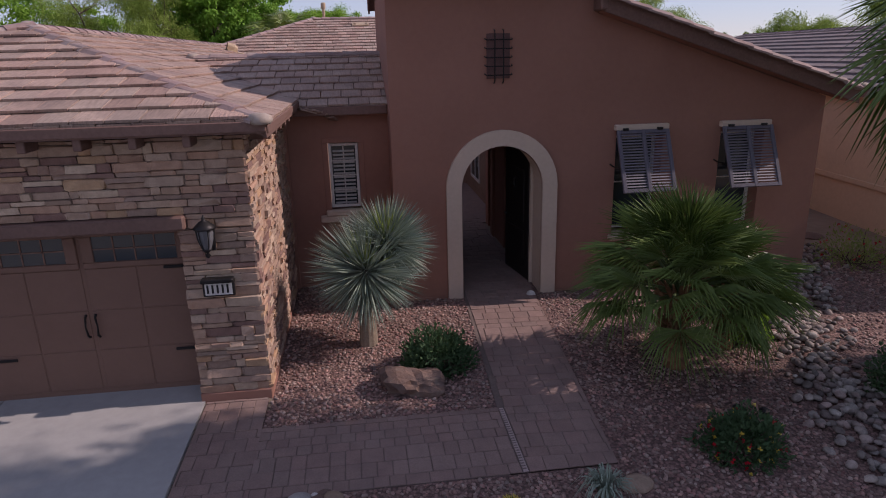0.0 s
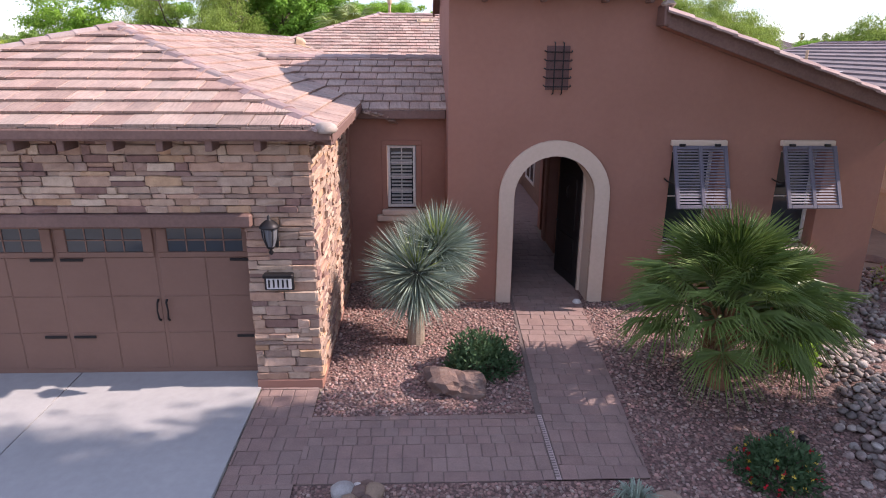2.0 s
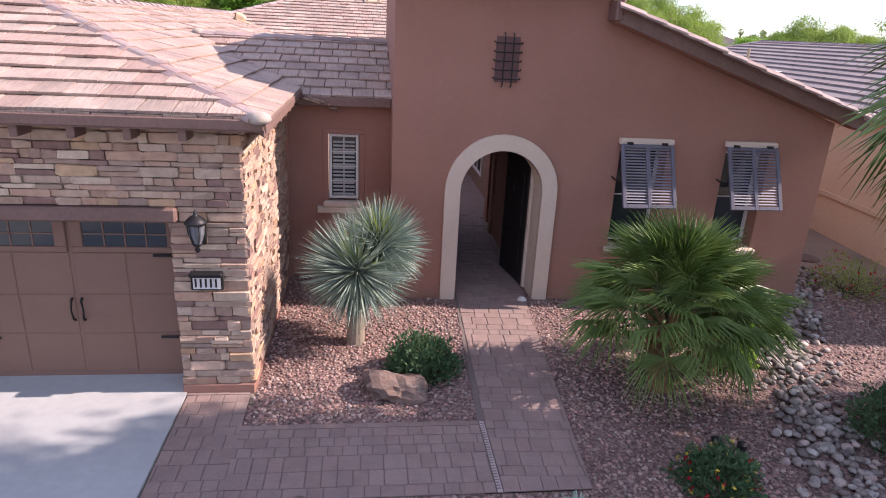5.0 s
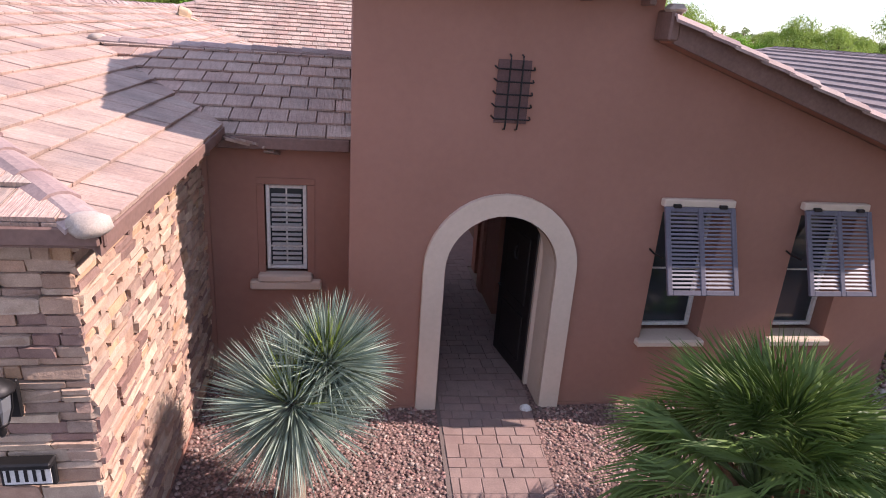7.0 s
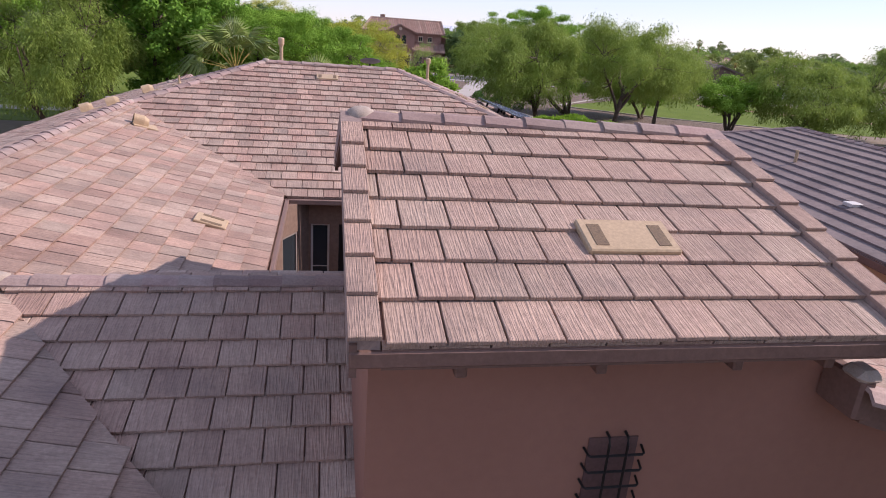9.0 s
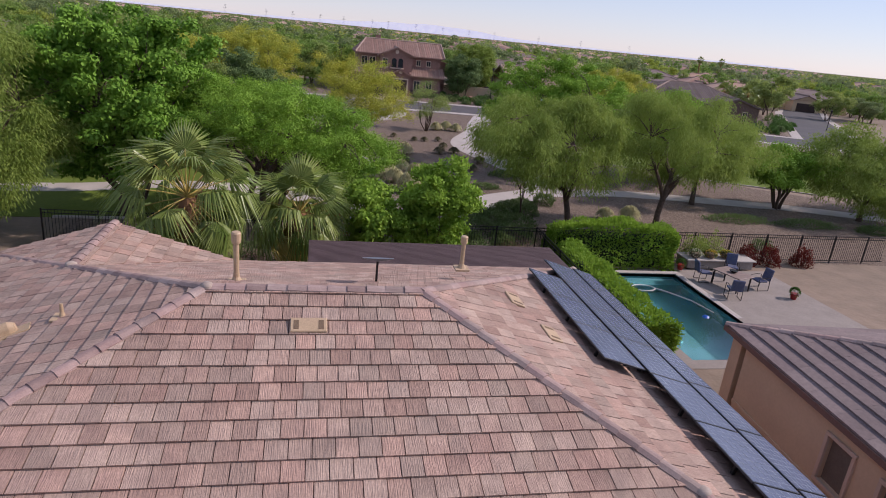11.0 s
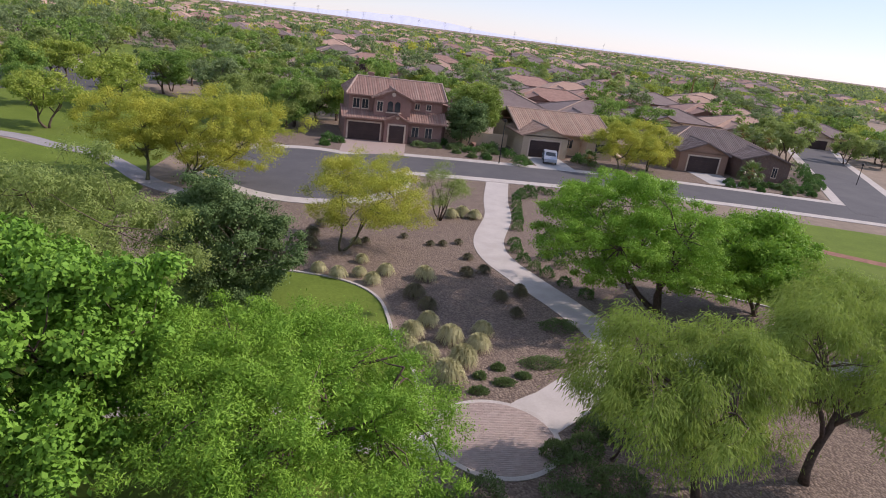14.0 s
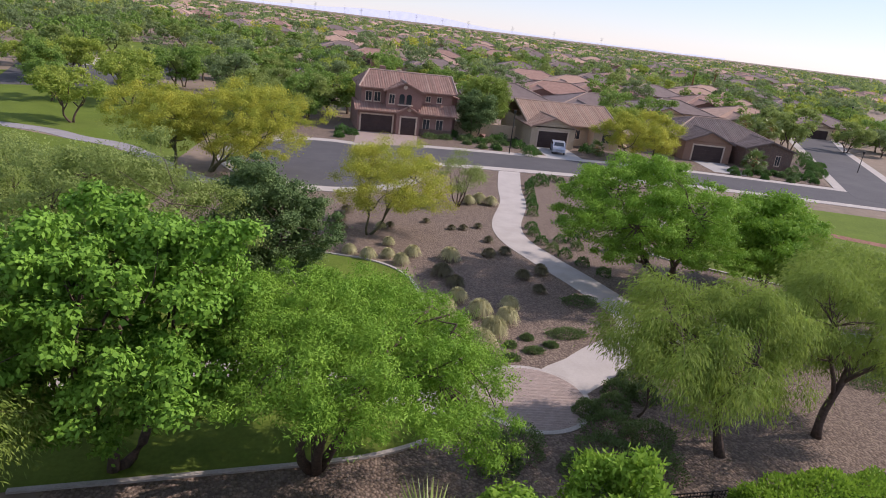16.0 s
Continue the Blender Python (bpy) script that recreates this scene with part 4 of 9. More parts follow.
def bahama_shutter(x0):
    w, l = 0.86, 1.0
    m = pose(x0, -0.09, 2.585, -25) @ pose(0, 0, -l)
    t = thing("bahama_shutter", "dark grey top-hinged louvred shutter propped open over a window", "shutter", (x0, -0.09, 1.6), "front shutters")
    fr = Geo()
    for a, b in ((0, 0.06), (w / 2 - 0.03, w / 2 + 0.03), (w - 0.06, w)):
        fr.box(a, -0.02, 0, b, 0.02, l, 0.006, m)
    for a, b in ((0, 0.06), (l - 0.06, l)):
        fr.box(0.06, -0.019, a, w / 2 - 0.03, 0.019, b, 0.006, m)
        fr.box(w / 2 + 0.03, -0.019, a, w - 0.06, 0.019, b, 0.006, m)
    part("frame", fr, SHUTTER, t)
    n = 19
    for i in range(n):
        z = 0.075 + i * (l - 0.13) / n
        for a, b in ((0.06, w / 2 - 0.03), (w / 2 + 0.03, w - 0.06)):
            part("slat", Geo().box(a, -0.0135, -0.003, b, 0.0135, 0.003, 0, m @ pose(0, 0, z + 0.02, 62)), SLAT, t, "pale grey slat")
    for a in (0.1, w - 0.2):
        part("hinge", Geo().box(a, -0.13, 2.58, a + 0.09, -0.05, 2.62, 0.005, Matrix.Translation((x0, 0, 0))), BLACK, t, "black hinge")
    for a in (0.0,):
        g = Geo().tube([(x0 - 0.04, -0.01, 2.05), (x0 - 0.03, -0.10, 2.03), (x0 + 0.01, -0.24, 2.02)], 0.012, 6)
        part("prop_arm", g, BLACK, t, "black prop arm")
    return t


bahama_shutter(1.79)
bahama_shutter(3.54)

# iron grille high on the tower
gr = thing("window_grille", "black wrought iron grille over a small shaded niche", "grille", (-0.06, 0, 3.75))
part("backing", Geo().box(-0.245, -0.012, 3.42, 0.105, 0.0, 4.06, 0.004), PLUM, gr, "dark brown niche panel")
for x in (-0.135, -0.005):
    part("bar", Geo().tube([(x, -0.02, 4.11), (x, -0.07, 4.10), (x, -0.085, 4.05), (x, -0.085, 3.42), (x, -0.07, 3.37), (x, -0.01, 3.355)], 0.010, 6), BLACK, gr)
for i in range(5):
    z = 3.47 + i * 0.125
    part("bar", Geo().tube([(-0.275, -0.01, z + 0.02), (-0.265, -0.075, z + 0.005), (-0.25, -0.085, z), (0.11, -0.085, z), (0.125, -0.075, z + 0.005), (0.135, -0.01, z + 0.02)], 0.009, 6), BLACK, gr)

# ---- garage front ----
g = Geo().wall([(-10.0, -0.15), (-9.12, -0.15), (-4.17, -0.15), (-3.42, -0.15), (-3.42, 2.98), (-10.0, 2.98)], [[(-9.12, -0.1499), (-4.17, -0.1499), (-4.17, 2.05), (-9.12, 2.05)]], 0.35, Matrix.Translation((0, -2.63, 0)))
part("wall", g, JOINT, house, "stone-clad garage wall")
part("wall", Geo().box(-3.62, -2.28, -0.15, -3.42, 0.96, 2.98), JOINT, house)
part("plinth", Geo().box(-4.20, -2.69, -0.15, -3.38, -2.60, 0.03, 0.01).box(-3.43, -2.60, -0.15, -3.38, 0.96, 0.03, 0.01), STUCCO, house, "red-brown stucco base below the stone")
part("lintel", Geo().box(-9.4, -2.76, 2.03, -4.09, -2.60, 2.185, 0.02), FASCIA, house, "brown timber-look lintel over the garage door")


def stone_mesh(seed, material):
    rng = random.Random(seed)
    g = Geo().box(0, 0, 0, 1, 1, 1, 0.09)
    g.v = [(x + rng.uniform(-0.035, 0.035), y + rng.uniform(-0.07, 0.07), z + (rng.uniform(-0.3, 0.25) if z > 0.5 else 0)) for x, y, z in g.v]
    return mesh_of(g, material, name="ledge_stone")


STONES = [stone_mesh(k, STONE) for k in range(10)]


def stone_face(u0, u1, v0, v1, m, parent, near, seed):
    """Ledge stones over a rectangle of a wall; m takes (across, up, out) into the world. near(u, v): single pieces."""
    rng = random.Random(seed)
    joined = Geo()
    v = v0
    while v < v1 - 0.03:
        h = min(rng.choice((0.055, 0.07, 0.085, 0.1, 0.12)), v1 - v)
        u = u0
        while u < u1 - 0.01:
            l = rng.uniform(0.10, 0.42)
            if u1 - u - l < 0.09:
                l = u1 - u
            hh = [(v, h)]
            if h > 0.09 and rng.random() < 0.3:
                hh = [(v, h * 0.5), (v + h * 0.5, h * 0.5)]
            for vv, h1 in hh:
                d = rng.uniform(0.022, 0.062)
                k = rng.randrange(10)
                mm = m @ Matrix.Translation((u + 0.003, vv + 0.003, 0)) @ Matrix.Diagonal((l - 0.007, h1 - 0.006, d, 1))
                if near(u, vv):
                    piece("ledge_stone", STONES[k], mm, parent)
                else:
                    joined.add([tuple(p.co) for p in STONES[k].vertices], [tuple(q.vertices) for q in STONES[k].polygons], mm)
            u += l
        v += h
    if joined.v:
        tagged(part("ledge_stone", joined, STONE_I, parent, "tan, rust and plum ledge stones"), kind="stuff")


veneer = part("stone_veneer", Geo().box(-4.17, -2.632, 0.03, -3.42, -2.628, 2.98), JOINT, house, "stacked ledge stone in tan, rust and plum")
FM = Matrix(((1, 0, 0, 0), (0, 0, -1, -2.635), (0, 1, 0, 0), (0, 0, 0, 1)))
stone_face(-4.19, -3.385, 0.03, 2.03, FM, veneer, lambda u, v: True, 11)
stone_face(-4.08, -3.385, 2.03, 2.19, FM, veneer, lambda u, v: True, 12)
stone_face(-9.4, -3.385, 2.19, 3.02, FM, veneer, lambda u, v: False, 13)
SM = Matrix(((0, 0, 1, -3.418), (1, 0, 0, 0), (0, 1, 0, 0), (0, 0, 0, 1)))
stone_face(-2.67, 0.94, 0.03, 3.02, SM, veneer, lambda u, v: False, 14)

gd = part("garage_door", Geo().box(-9.12, -2.27, -0.08, -4.17, -2.23, 2.05), DOOR, house, "closed brown carriage-style garage door with a row of windows")
for k in range(4):
    x1 = -4.215 - k * 1.215
    x0 = x1 - 1.17
    for z0, z1 in ((0.0, 0.505), (0.515, 1.005), (1.015, 1.52)):
        part("door_panel", Geo().box(x0, -2.278, z0, x0 + 0.56, -2.26, z1, 0.006).box(x0 + 0.575, -2.278, z0, x1, -2.26, z1, 0.006), DOOR, gd)
    fr = Geo().box(x0, -2.30, 1.53, x1, -2.26, 1.60, 0.008).box(x0, -2.30, 1.90, x1, -2.26, 2.0, 0.008).box(x0, -2.30, 1.60, x0 + 0.13, -2.26, 1.90, 0.008).box(x1 - 0.13, -2.30, 1.60, x1, -2.26, 1.90, 0.008)
    win = part("window_frame", fr, DOOR, gd)
    part("pane", Geo().box(x0 + 0.13, -2.282, 1.60, x1 - 0.13, -2.275, 1.90), PANE, win)
    m = Geo().box(x0 + 0.13, -2.292, 1.742, x1 - 0.13, -2.283, 1.758)
    for j in (1, 2, 3):
        xx = x0 + 0.13 + 0.91 * j / 4
        m.box(xx - 0.008, -2.292, 1.60, xx + 0.008, -2.283, 1.90)
    part("muntin", m, DOOR, win)
    left = k % 2 == 1
    for z in (1.50, 0.46):
        xa = x0 + 0.02 if left else x1 - 0.30
        part("strap_hinge", Geo().box(xa, -2.308, z - 0.018, xa + 0.28, -2.293, z + 0.018, 0.006), BLACK, gd, "black iron strap hinge")
for s in (-1, 1):
    x = -5.40 + s * 0.055
    part("pull_handle", Geo().tube([(x, -2.30, 0.97), (x, -2.34, 0.94), (x + s * 0.012, -2.345, 0.83), (x, -2.34, 0.72), (x, -2.30, 0.69)], [0.016, 0.013, 0.010, 0.013, 0.016], 7), BLACK, gd, "black iron pull handle")

# wall lantern
lt = thing("wall_lantern", "black metal coach lantern with clear glass on stone wall", "lantern", (-3.86, -2.72, 1.85))
L = (-3.86, -2.86, 1.83)
part("back_plate", Geo().box(-3.91, -2.72, 1.78, -3.80, -2.685, 2.06, 0.01), BLACK, lt)
part("arm", Geo().tube([(-3.86, -2.70, 1.98), (-3.86, -2.80, 2.12), (-3.86, -2.86, 2.10)], 0.012, 6), BLACK, lt)
part("cap", Geo().lathe([(0.115, 0.235), (0.118, 0.25), (0.085, 0.285), (0.05, 0.315), (0.02, 0.33), (0.022, 0.35), (0.006, 0.385)], 12, L), BLACK, lt, smooth=True)
part("glass", Geo().lathe([(0.05, 0.02), (0.082, 0.12), (0.092, 0.23)], 8, L), LAMPGLASS, lt)
for k in range(6):
    a = math.pi * k / 3
    part("rib", Geo().tube([(L[0] + 0.052 * math.cos(a), L[1] + 0.052 * math.sin(a), L[2] + 0.02), (L[0] + 0.086 * math.cos(a), L[1] + 0.086 * math.sin(a), L[2] + 0.12), (L[0] + 0.097 * math.cos(a), L[1] + 0.097 * math.sin(a), L[2] + 0.235)], 0.006, 5), BLACK, lt)
part("finial", Geo().lathe([(0.012, -0.09), (0.03, -0.06), (0.014, -0.03), (0.05, 0.0), (0.055, 0.02)], 10, L), BLACK, lt, smooth=True)
# lit number plaque; its writing is kept as plain bars
pq = thing("wall_plaque", "dark framed illuminated plaque with pale face on stone wall", "plaque", (-3.83, -2.7, 1.28))
part("frame", Geo().box(-4.0, -2.735, 1.25, -3.655, -2.69, 1.465, 0.008), BLACK, pq)
part("face", Geo().box(-3.975, -2.74, 1.27, -3.68, -2.734, 1.41), WHITE, pq, "pale plaque face")
part("hood", Geo().box(-4.005, -2.80, 1.42, -3.65, -2.69, 1.47, 0.012), BLACK, pq)
for k in range(5):
    part("plain_bar", Geo().box(-3.955 + k * 0.054, -2.744, 1.29, -3.934 + k * 0.054, -2.739, 1.39), BLACK, pq)

# ---- driveway, walk ----
drive = single("driveway", Geo().prism([(-13.9, -14), (-4.17, -14), (-4.17, -2.26), (-13.9, -2.26)], lambda x, y: gz(x, y) - 0.12, lambda x, y: gz(x, y) + 0.012), SAND, "pale broom-finished concrete driveway in slabs", "driveway", kind="structure")
for k in range(4):
    x1 = -4.16 - k * 2.42
    part("slab", Geo().prism([(x1 - 2.405, -14), (x1, -14), (x1, -2.25), (x1 - 2.405, -2.25)], lambda x, y: gz(x, y) - 0.1, lambda x, y: gz(x, y) + 0.03), CONCRETE, drive)

walkway = single("walkway", Geo().prism([(-4.14, -8), (-3.42, -8), (-3.42, -4.52), (0.17, -4.52), (0.56, 0.6), (0.56, 5.2), (-0.62, 5.2), (-0.62, 0.3), (-0.80, -3.36), (-3.42, -3.36), (-3.42, -2.70), (-4.14, -2.70)], lambda x, y: gz(x, y) - 0.1, lambda x, y: gz(x, y) + 0.018), SAND, "brown concrete paver walk with sanded joints", "walkway", kind="structure")


def paver_mesh(l, w):
    return mesh_of(Geo().box(0, 0, -0.04, l, w, 0.0, 0.006), PAVER, name="paver")


PAVERS = {}


def paved(poly, d, w, lengths, parent, seed, singles=True):
    """Rows of pavers along d within the outline."""
    rng = random.Random(seed)
    d = Vector(d).normalized()
    s = Vector((-d.y, d.x))
    area = sum(poly[i][0] * poly[(i + 1) % len(poly)][1] - poly[(i + 1) % len(poly)][0] * poly[i][1] for i in range(len(poly)))
    poly = poly if area > 0 else poly[::-1]
    us, vs = [Vector(p).dot(d) for p in poly], [Vector(p).dot(s) for p in poly]
    rest = Geo()
    v, widths = min(vs), w
    while v < max(vs):
        w = rng.choice(widths)
        u = min(us) - rng.uniform(0, 0.3)
        while u < max(us):
            l = rng.choice(lengths)
            quad = [tuple(d * a + s * b) for a, b in ((u, v), (u + l - 0.007, v), (u + l - 0.007, v + w - 0.007), (u, v + w - 0.007))]
            q = clip(quad, poly)
            dz = rng.uniform(-0.003, 0.003) + 0.026
            if len(q) >= 3:
                ar = abs(sum(q[a][0] * q[(a + 1) % len(q)][1] - q[(a + 1) % len(q)][0] * q[a][1] for a in range(len(q)))) / 2
                if singles and ar > 0.98 * (l - 0.007) * (w - 0.007):
                    key = (l, w)
                    if key not in PAVERS:
                        PAVERS[key] = paver_mesh(l - 0.007, w - 0.007)
                    o = d * u + s * v
                    tilt = 1.26 if o.y < 0 else 0
                    m = Matrix.Translation((o.x, o.y, gz(o.x, o.y) + dz)) @ pose(0, 0, 0, tilt * 1, 0, 0) @ pose(0, 0, 0, 0, 0, math.degrees(math.atan2(d.y, d.x)))
                    piece("paver", PAVERS[key], m, parent)
                elif ar > 0.0015 and singles:
                    part("paver", Geo().prism(q, lambda x, y: gz(x, y), lambda x, y: gz(x, y) + dz), PAVER, parent)
                elif ar > 0.0015:
                    rest.prism(q, lambda x, y: gz(x, y), lambda x, y: gz(x, y) + dz)
            u += l
        v += w
    if rest.v:
        tagged(part("pavers", rest, PAVER_I, parent, "brown concrete pavers"), kind="stuff")


paved([(-3.42, -4.52), (-0.80, -4.52), (-0.80, -3.36), (-3.42, -3.36)], (1, 0), (0.155, 0.232), (0.155, 0.155, 0.232), walkway, 21)
paved([(-4.14, -4.52), (-3.42, -4.52), (-3.42, -2.70), (-4.14, -2.70)], (1, 0), (0.155, 0.232), (0.155, 0.155, 0.232), walkway, 22)
paved([(-4.14, -8), (-3.42, -8), (-3.42, -4.52), (-4.14, -4.52)], (1, 0), (0.155, 0.232), (0.155, 0.155, 0.232), walkway, 23, False)
paved([(-0.72, -4.52), (0.17, -4.52), (0.56, 0.3), (-0.58, 0.3), (-0.72, -3.4)], (1, -0.055), (0.155, 0.232), (0.155, 0.232, 0.232), walkway, 24)
paved([(-0.60, 0.3), (0.55, 0.3), (0.55, 5.2), (-0.60, 5.2)], (1, 0), (0.155, 0.232), (0.155, 0.232, 0.232), walkway, 25, False)
dr = Geo().box(-0.785, -4.52, gz(0, -4.5) - 0.02, -0.735, -3.38, gz(0, -3.4) + 0.03)
dr.v = [(x, y, z if z < gz(0, -4.5) else gz(x, y) + 0.028) for x, y, z in dr.v]
drn = single("drain_grate", dr, mat("drain_grate", (0.44, 0.33, 0.30), None, 6, 0.7, bump=0.1), "narrow pale channel drain grate across the paver walk", "drain", kind="")
SLOT = mat("drain_slot", (0.21, 0.155, 0.14), None, 6, 0.9, bump=0.1)
for k in range(26):
    y = -4.48 + k * 0.042
    part("slot", Geo().box(-0.785, y, gz(0, y) + 0.029, -0.745, y + 0.016, gz(0, y) + 0.031), SLOT, drn)

# ---- plant builders ----
def quads_mesh(name, c, d, s, l, w, material):
    """Leaves as pointed blades: c base points, d directions, s side directions, l lengths, w widths."""
    n = len(c)
    v = np.empty((n, 4, 3), np.float32)
    l, w = np.asarray(l)[:, None], np.asarray(w)[:, None]
    v[:, 0], v[:, 2] = c, c + d * l
    mid = c + d * l * 0.45
    v[:, 1], v[:, 3] = mid + s * w / 2, mid - s * w / 2
    f = np.arange(n * 4, dtype=np.int32).reshape(n, 4)
    return fast_mesh(name, v.reshape(-1, 3), f, material)


def unit(v):
    return v / np.maximum(np.linalg.norm(v, axis=1, keepdims=True), 1e-9)


def mesh_part(name, me, parent, label=""):
    ob = new(name, me)
    ob.parent = parent
    return tagged(ob, label=label)


def limb_path(a, b, rng, bend=0.12, n=5):
    a, b = np.array(a, float), np.array(b, float)
    L = np.linalg.norm(b - a)
    o1, o2 = rng.normal(0, bend * L, 3), rng.normal(0, bend * L * 0.6, 3)
    pts = []
    for i in range(n + 1):
        t = i / n
        pts.append(tuple(a + (b - a) * t + o1 * math.sin(math.pi * t) * 0.7 + o2 * math.sin(2 * math.pi * t) * 0.5))
    return pts


def tree(name, label, at, height, rx, ry, base, leaf, bark=None, seed=1, stems=1, trunk=0.16, clumps=70, per=220, l=0.16, w=0.05, spread=0.75, droop=0.0, lean=(0, 0), hollow=0.45, group="", sub=3, category="tree", flat=1.0, fill=0.0, tilt=0.0):
    """A tree: stems and limbs, and a crown of leaf clumps within an uneven ellipsoid. base: the crown's underside."""
    rng = np.random.default_rng(seed)
    t = thing(name, label, category, (0, 0, 0), group)
    per, l, w = int(per * 0.72), l * 1.06, w * 1.25
    cz, rz = (height + base) / 2, (height - base) / 2
    cc = np.array([lean[0], lean[1], cz])
    # boughs first, then the clumps of leaves that lie on each
    boughs = max(14, clumps // 6)
    bs = []
    while len(bs) < boughs:
        p = rng.normal(0, 1, 3)
        p /= np.linalg.norm(p)
        r = hollow + (0.88 - hollow) * rng.random() ** 0.5
        lump = 0.84 + 0.36 * noise.noise((p[0] * 1.7 + seed, p[1] * 1.7, p[2] * 1.7 + seed * 3))
        q = p * r * lump
        if not bs or min(np.linalg.norm(q - o) for o in bs) > 0.25 or rng.random() < 0.15:
            bs.append(q)
    cs = []
    for k in range(clumps):
        o = bs[k % boughs]
        p = rng.normal(0, 1, 3) + o * 0.9 + np.array([0, 0, 0.35])
        p /= np.linalg.norm(p)
        q = cc + (o + p * 0.36 * (0.55 + 0.6 * ((k % boughs) * 0.618 % 1)) * rng.uniform(0.6, 1.05)) * np.array([rx, ry, rz * 1.05])
        q[2] = max(q[2] - tilt * max(0.0, (q[0] - cc[0]) / rx), base - tilt * 0.5 * max(0.0, (q[0] - cc[0]) / rx) + rng.random() * 0.5)
        cs.append(q)
    cs = np.array(cs)
    # stems and limbs
    parted = group == "park trees"
    wood = Geo()
    tips = []
    for k in range(stems):
        a = 2 * math.pi * k / max(stems, 1) + rng.random()
        foot = (0.12 * (stems > 1) * math.cos(a), 0.12 * (stems > 1) * math.sin(a), -0.05)
        out = 0.30 * min(rx, ry) * (stems > 1)
        top = (lean[0] * 0.6 + out * math.cos(a), lean[1] * 0.6 + out * math.sin(a), base + 0.15 * (height - base))
        pts = limb_path(foot, top, rng, 0.10, 6)
        r0 = trunk / max(1, stems) ** 0.35
        if parted and k:
            part("stem", wood, bark or BARK, t, smooth=True)
            wood = Geo()
        wood.tube(pts, [r0 * (1.25 if i == 0 else 1.0 - 0.4 * i / 6) for i in range(7)], 8)
        tips.append((np.array(top), r0 * 0.6))
        for j in range(sub):
            a2 = a + (j - (sub - 1) / 2) * 2.2 / max(1, stems) + rng.normal(0, 0.3) if stems > 1 else a + 2 * math.pi * j / sub
            end = cc + np.array([rx * 0.5 * math.cos(a2), ry * 0.5 * math.sin(a2), rz * rng.uniform(-0.2, 0.35)])
            st = np.array(pts[rng.integers(3, 6)])
            limb = Geo() if parted else wood
            limb.tube(limb_path(st, end, rng, 0.10, 5), [r0 * (0.58 - 0.075 * i) for i in range(6)], 6)
            if parted:
                part("limb", limb, bark or BARK, t, smooth=True)
            tips.append((end, r0 * 0.22))
            tips.append(((st + end) / 2, r0 * 0.35))
    tp = np.array([x[0] for x in tips])
    if parted:
        part("stem" if stems > 1 else "trunk", wood, bark or BARK, t, smooth=True)
        wood = Geo()
    for i, q in enumerate(cs):
        k = int(np.argmin(np.linalg.norm(tp - q, axis=1) + (tp[:, 2] > q[2] + 0.3) * 1.0))
        if i % (4 if clumps < 60 else 3) == 0 and l < 0.48:
            wood.tube(limb_path(tips[k][0], q, rng, 0.10, 3), [tips[k][1] * 0.6 + 0.006, tips[k][1] * 0.4 + 0.005, 0.008, 0.004], 4, cap=False)
    wo = part("branchwork" if parted else "trunk", wood, bark or BARK, t, smooth=True)
    if parted:
        tagged(wo, kind="stuff")
    # leaves
    n = clumps * per
    idx = np.repeat(np.arange(clumps), per)
    off = rng.normal(0, 1, (n, 3)) * spread * 0.82 * np.array([1, 1, 0.58 * flat])
    sz = rng.uniform(0.6, 1.25, clumps)[idx][:, None]
    c = cs[idx] + off * sz * 0.5
    out = unit(off + 0.4 * (c - cc) / np.array([rx, ry, rz]))
    d = unit(out + rng.normal(0, 0.5, (n, 3)) + np.array([0, 0, -droop]))
    if droop > 0.6:
        c[:, 2] -= rng.random(n) ** 2 * droop * 0.55
    face = rng.normal(0, 1, (n, 3))
    if droop < 0.6:
        # leaves lie along the clump's skin and face out and up
        face = unit(off * np.array([1, 1, 1.7])) + np.array([0, 0, 0.25]) + rng.normal(0, 0.33, (n, 3))
        d = unit(unit(np.cross(face, rng.normal(0, 1, (n, 3)))) + 0.35 * out - np.array([0, 0, 0.15 + droop * 0.5]))
    s = unit(np.cross(d, face))
    ll, ww = l * rng.uniform(0.6, 1.3, n), w * rng.uniform(0.7, 1.3, n)
    if fill:
        # coarser leaves deep in the crown
        q = int(n * fill)
        ci = cs[rng.integers(0, clumps, q)] * np.array([0.86, 0.86, 0.9]) + cc * np.array([0.14, 0.14, 0.1]) - np.array([0, 0, 0.25]) + rng.normal(0, spread * 0.42, (q, 3))
        di = unit(rng.normal(0, 1, (q, 3)))
        c, d, s = np.concatenate([c, ci]), np.concatenate([d, di]), np.concatenate([s, unit(np.cross(di, rng.normal(0, 1, (q, 3))))])
        ll, ww = np.concatenate([ll, l * rng.uniform(1.0, 1.9, q)]), np.concatenate([ww, w * rng.uniform(1.3, 2.2, q)])
    me = quads_mesh("crown", c.astype(np.float32), d, s, ll, ww, leaf)
    mesh_part("crown", me, t)
    t.matrix_basis = pose(at[0], at[1], gz(at[0], at[1]), 0, 0, at[2] if len(at) > 2 else 0)
    return t


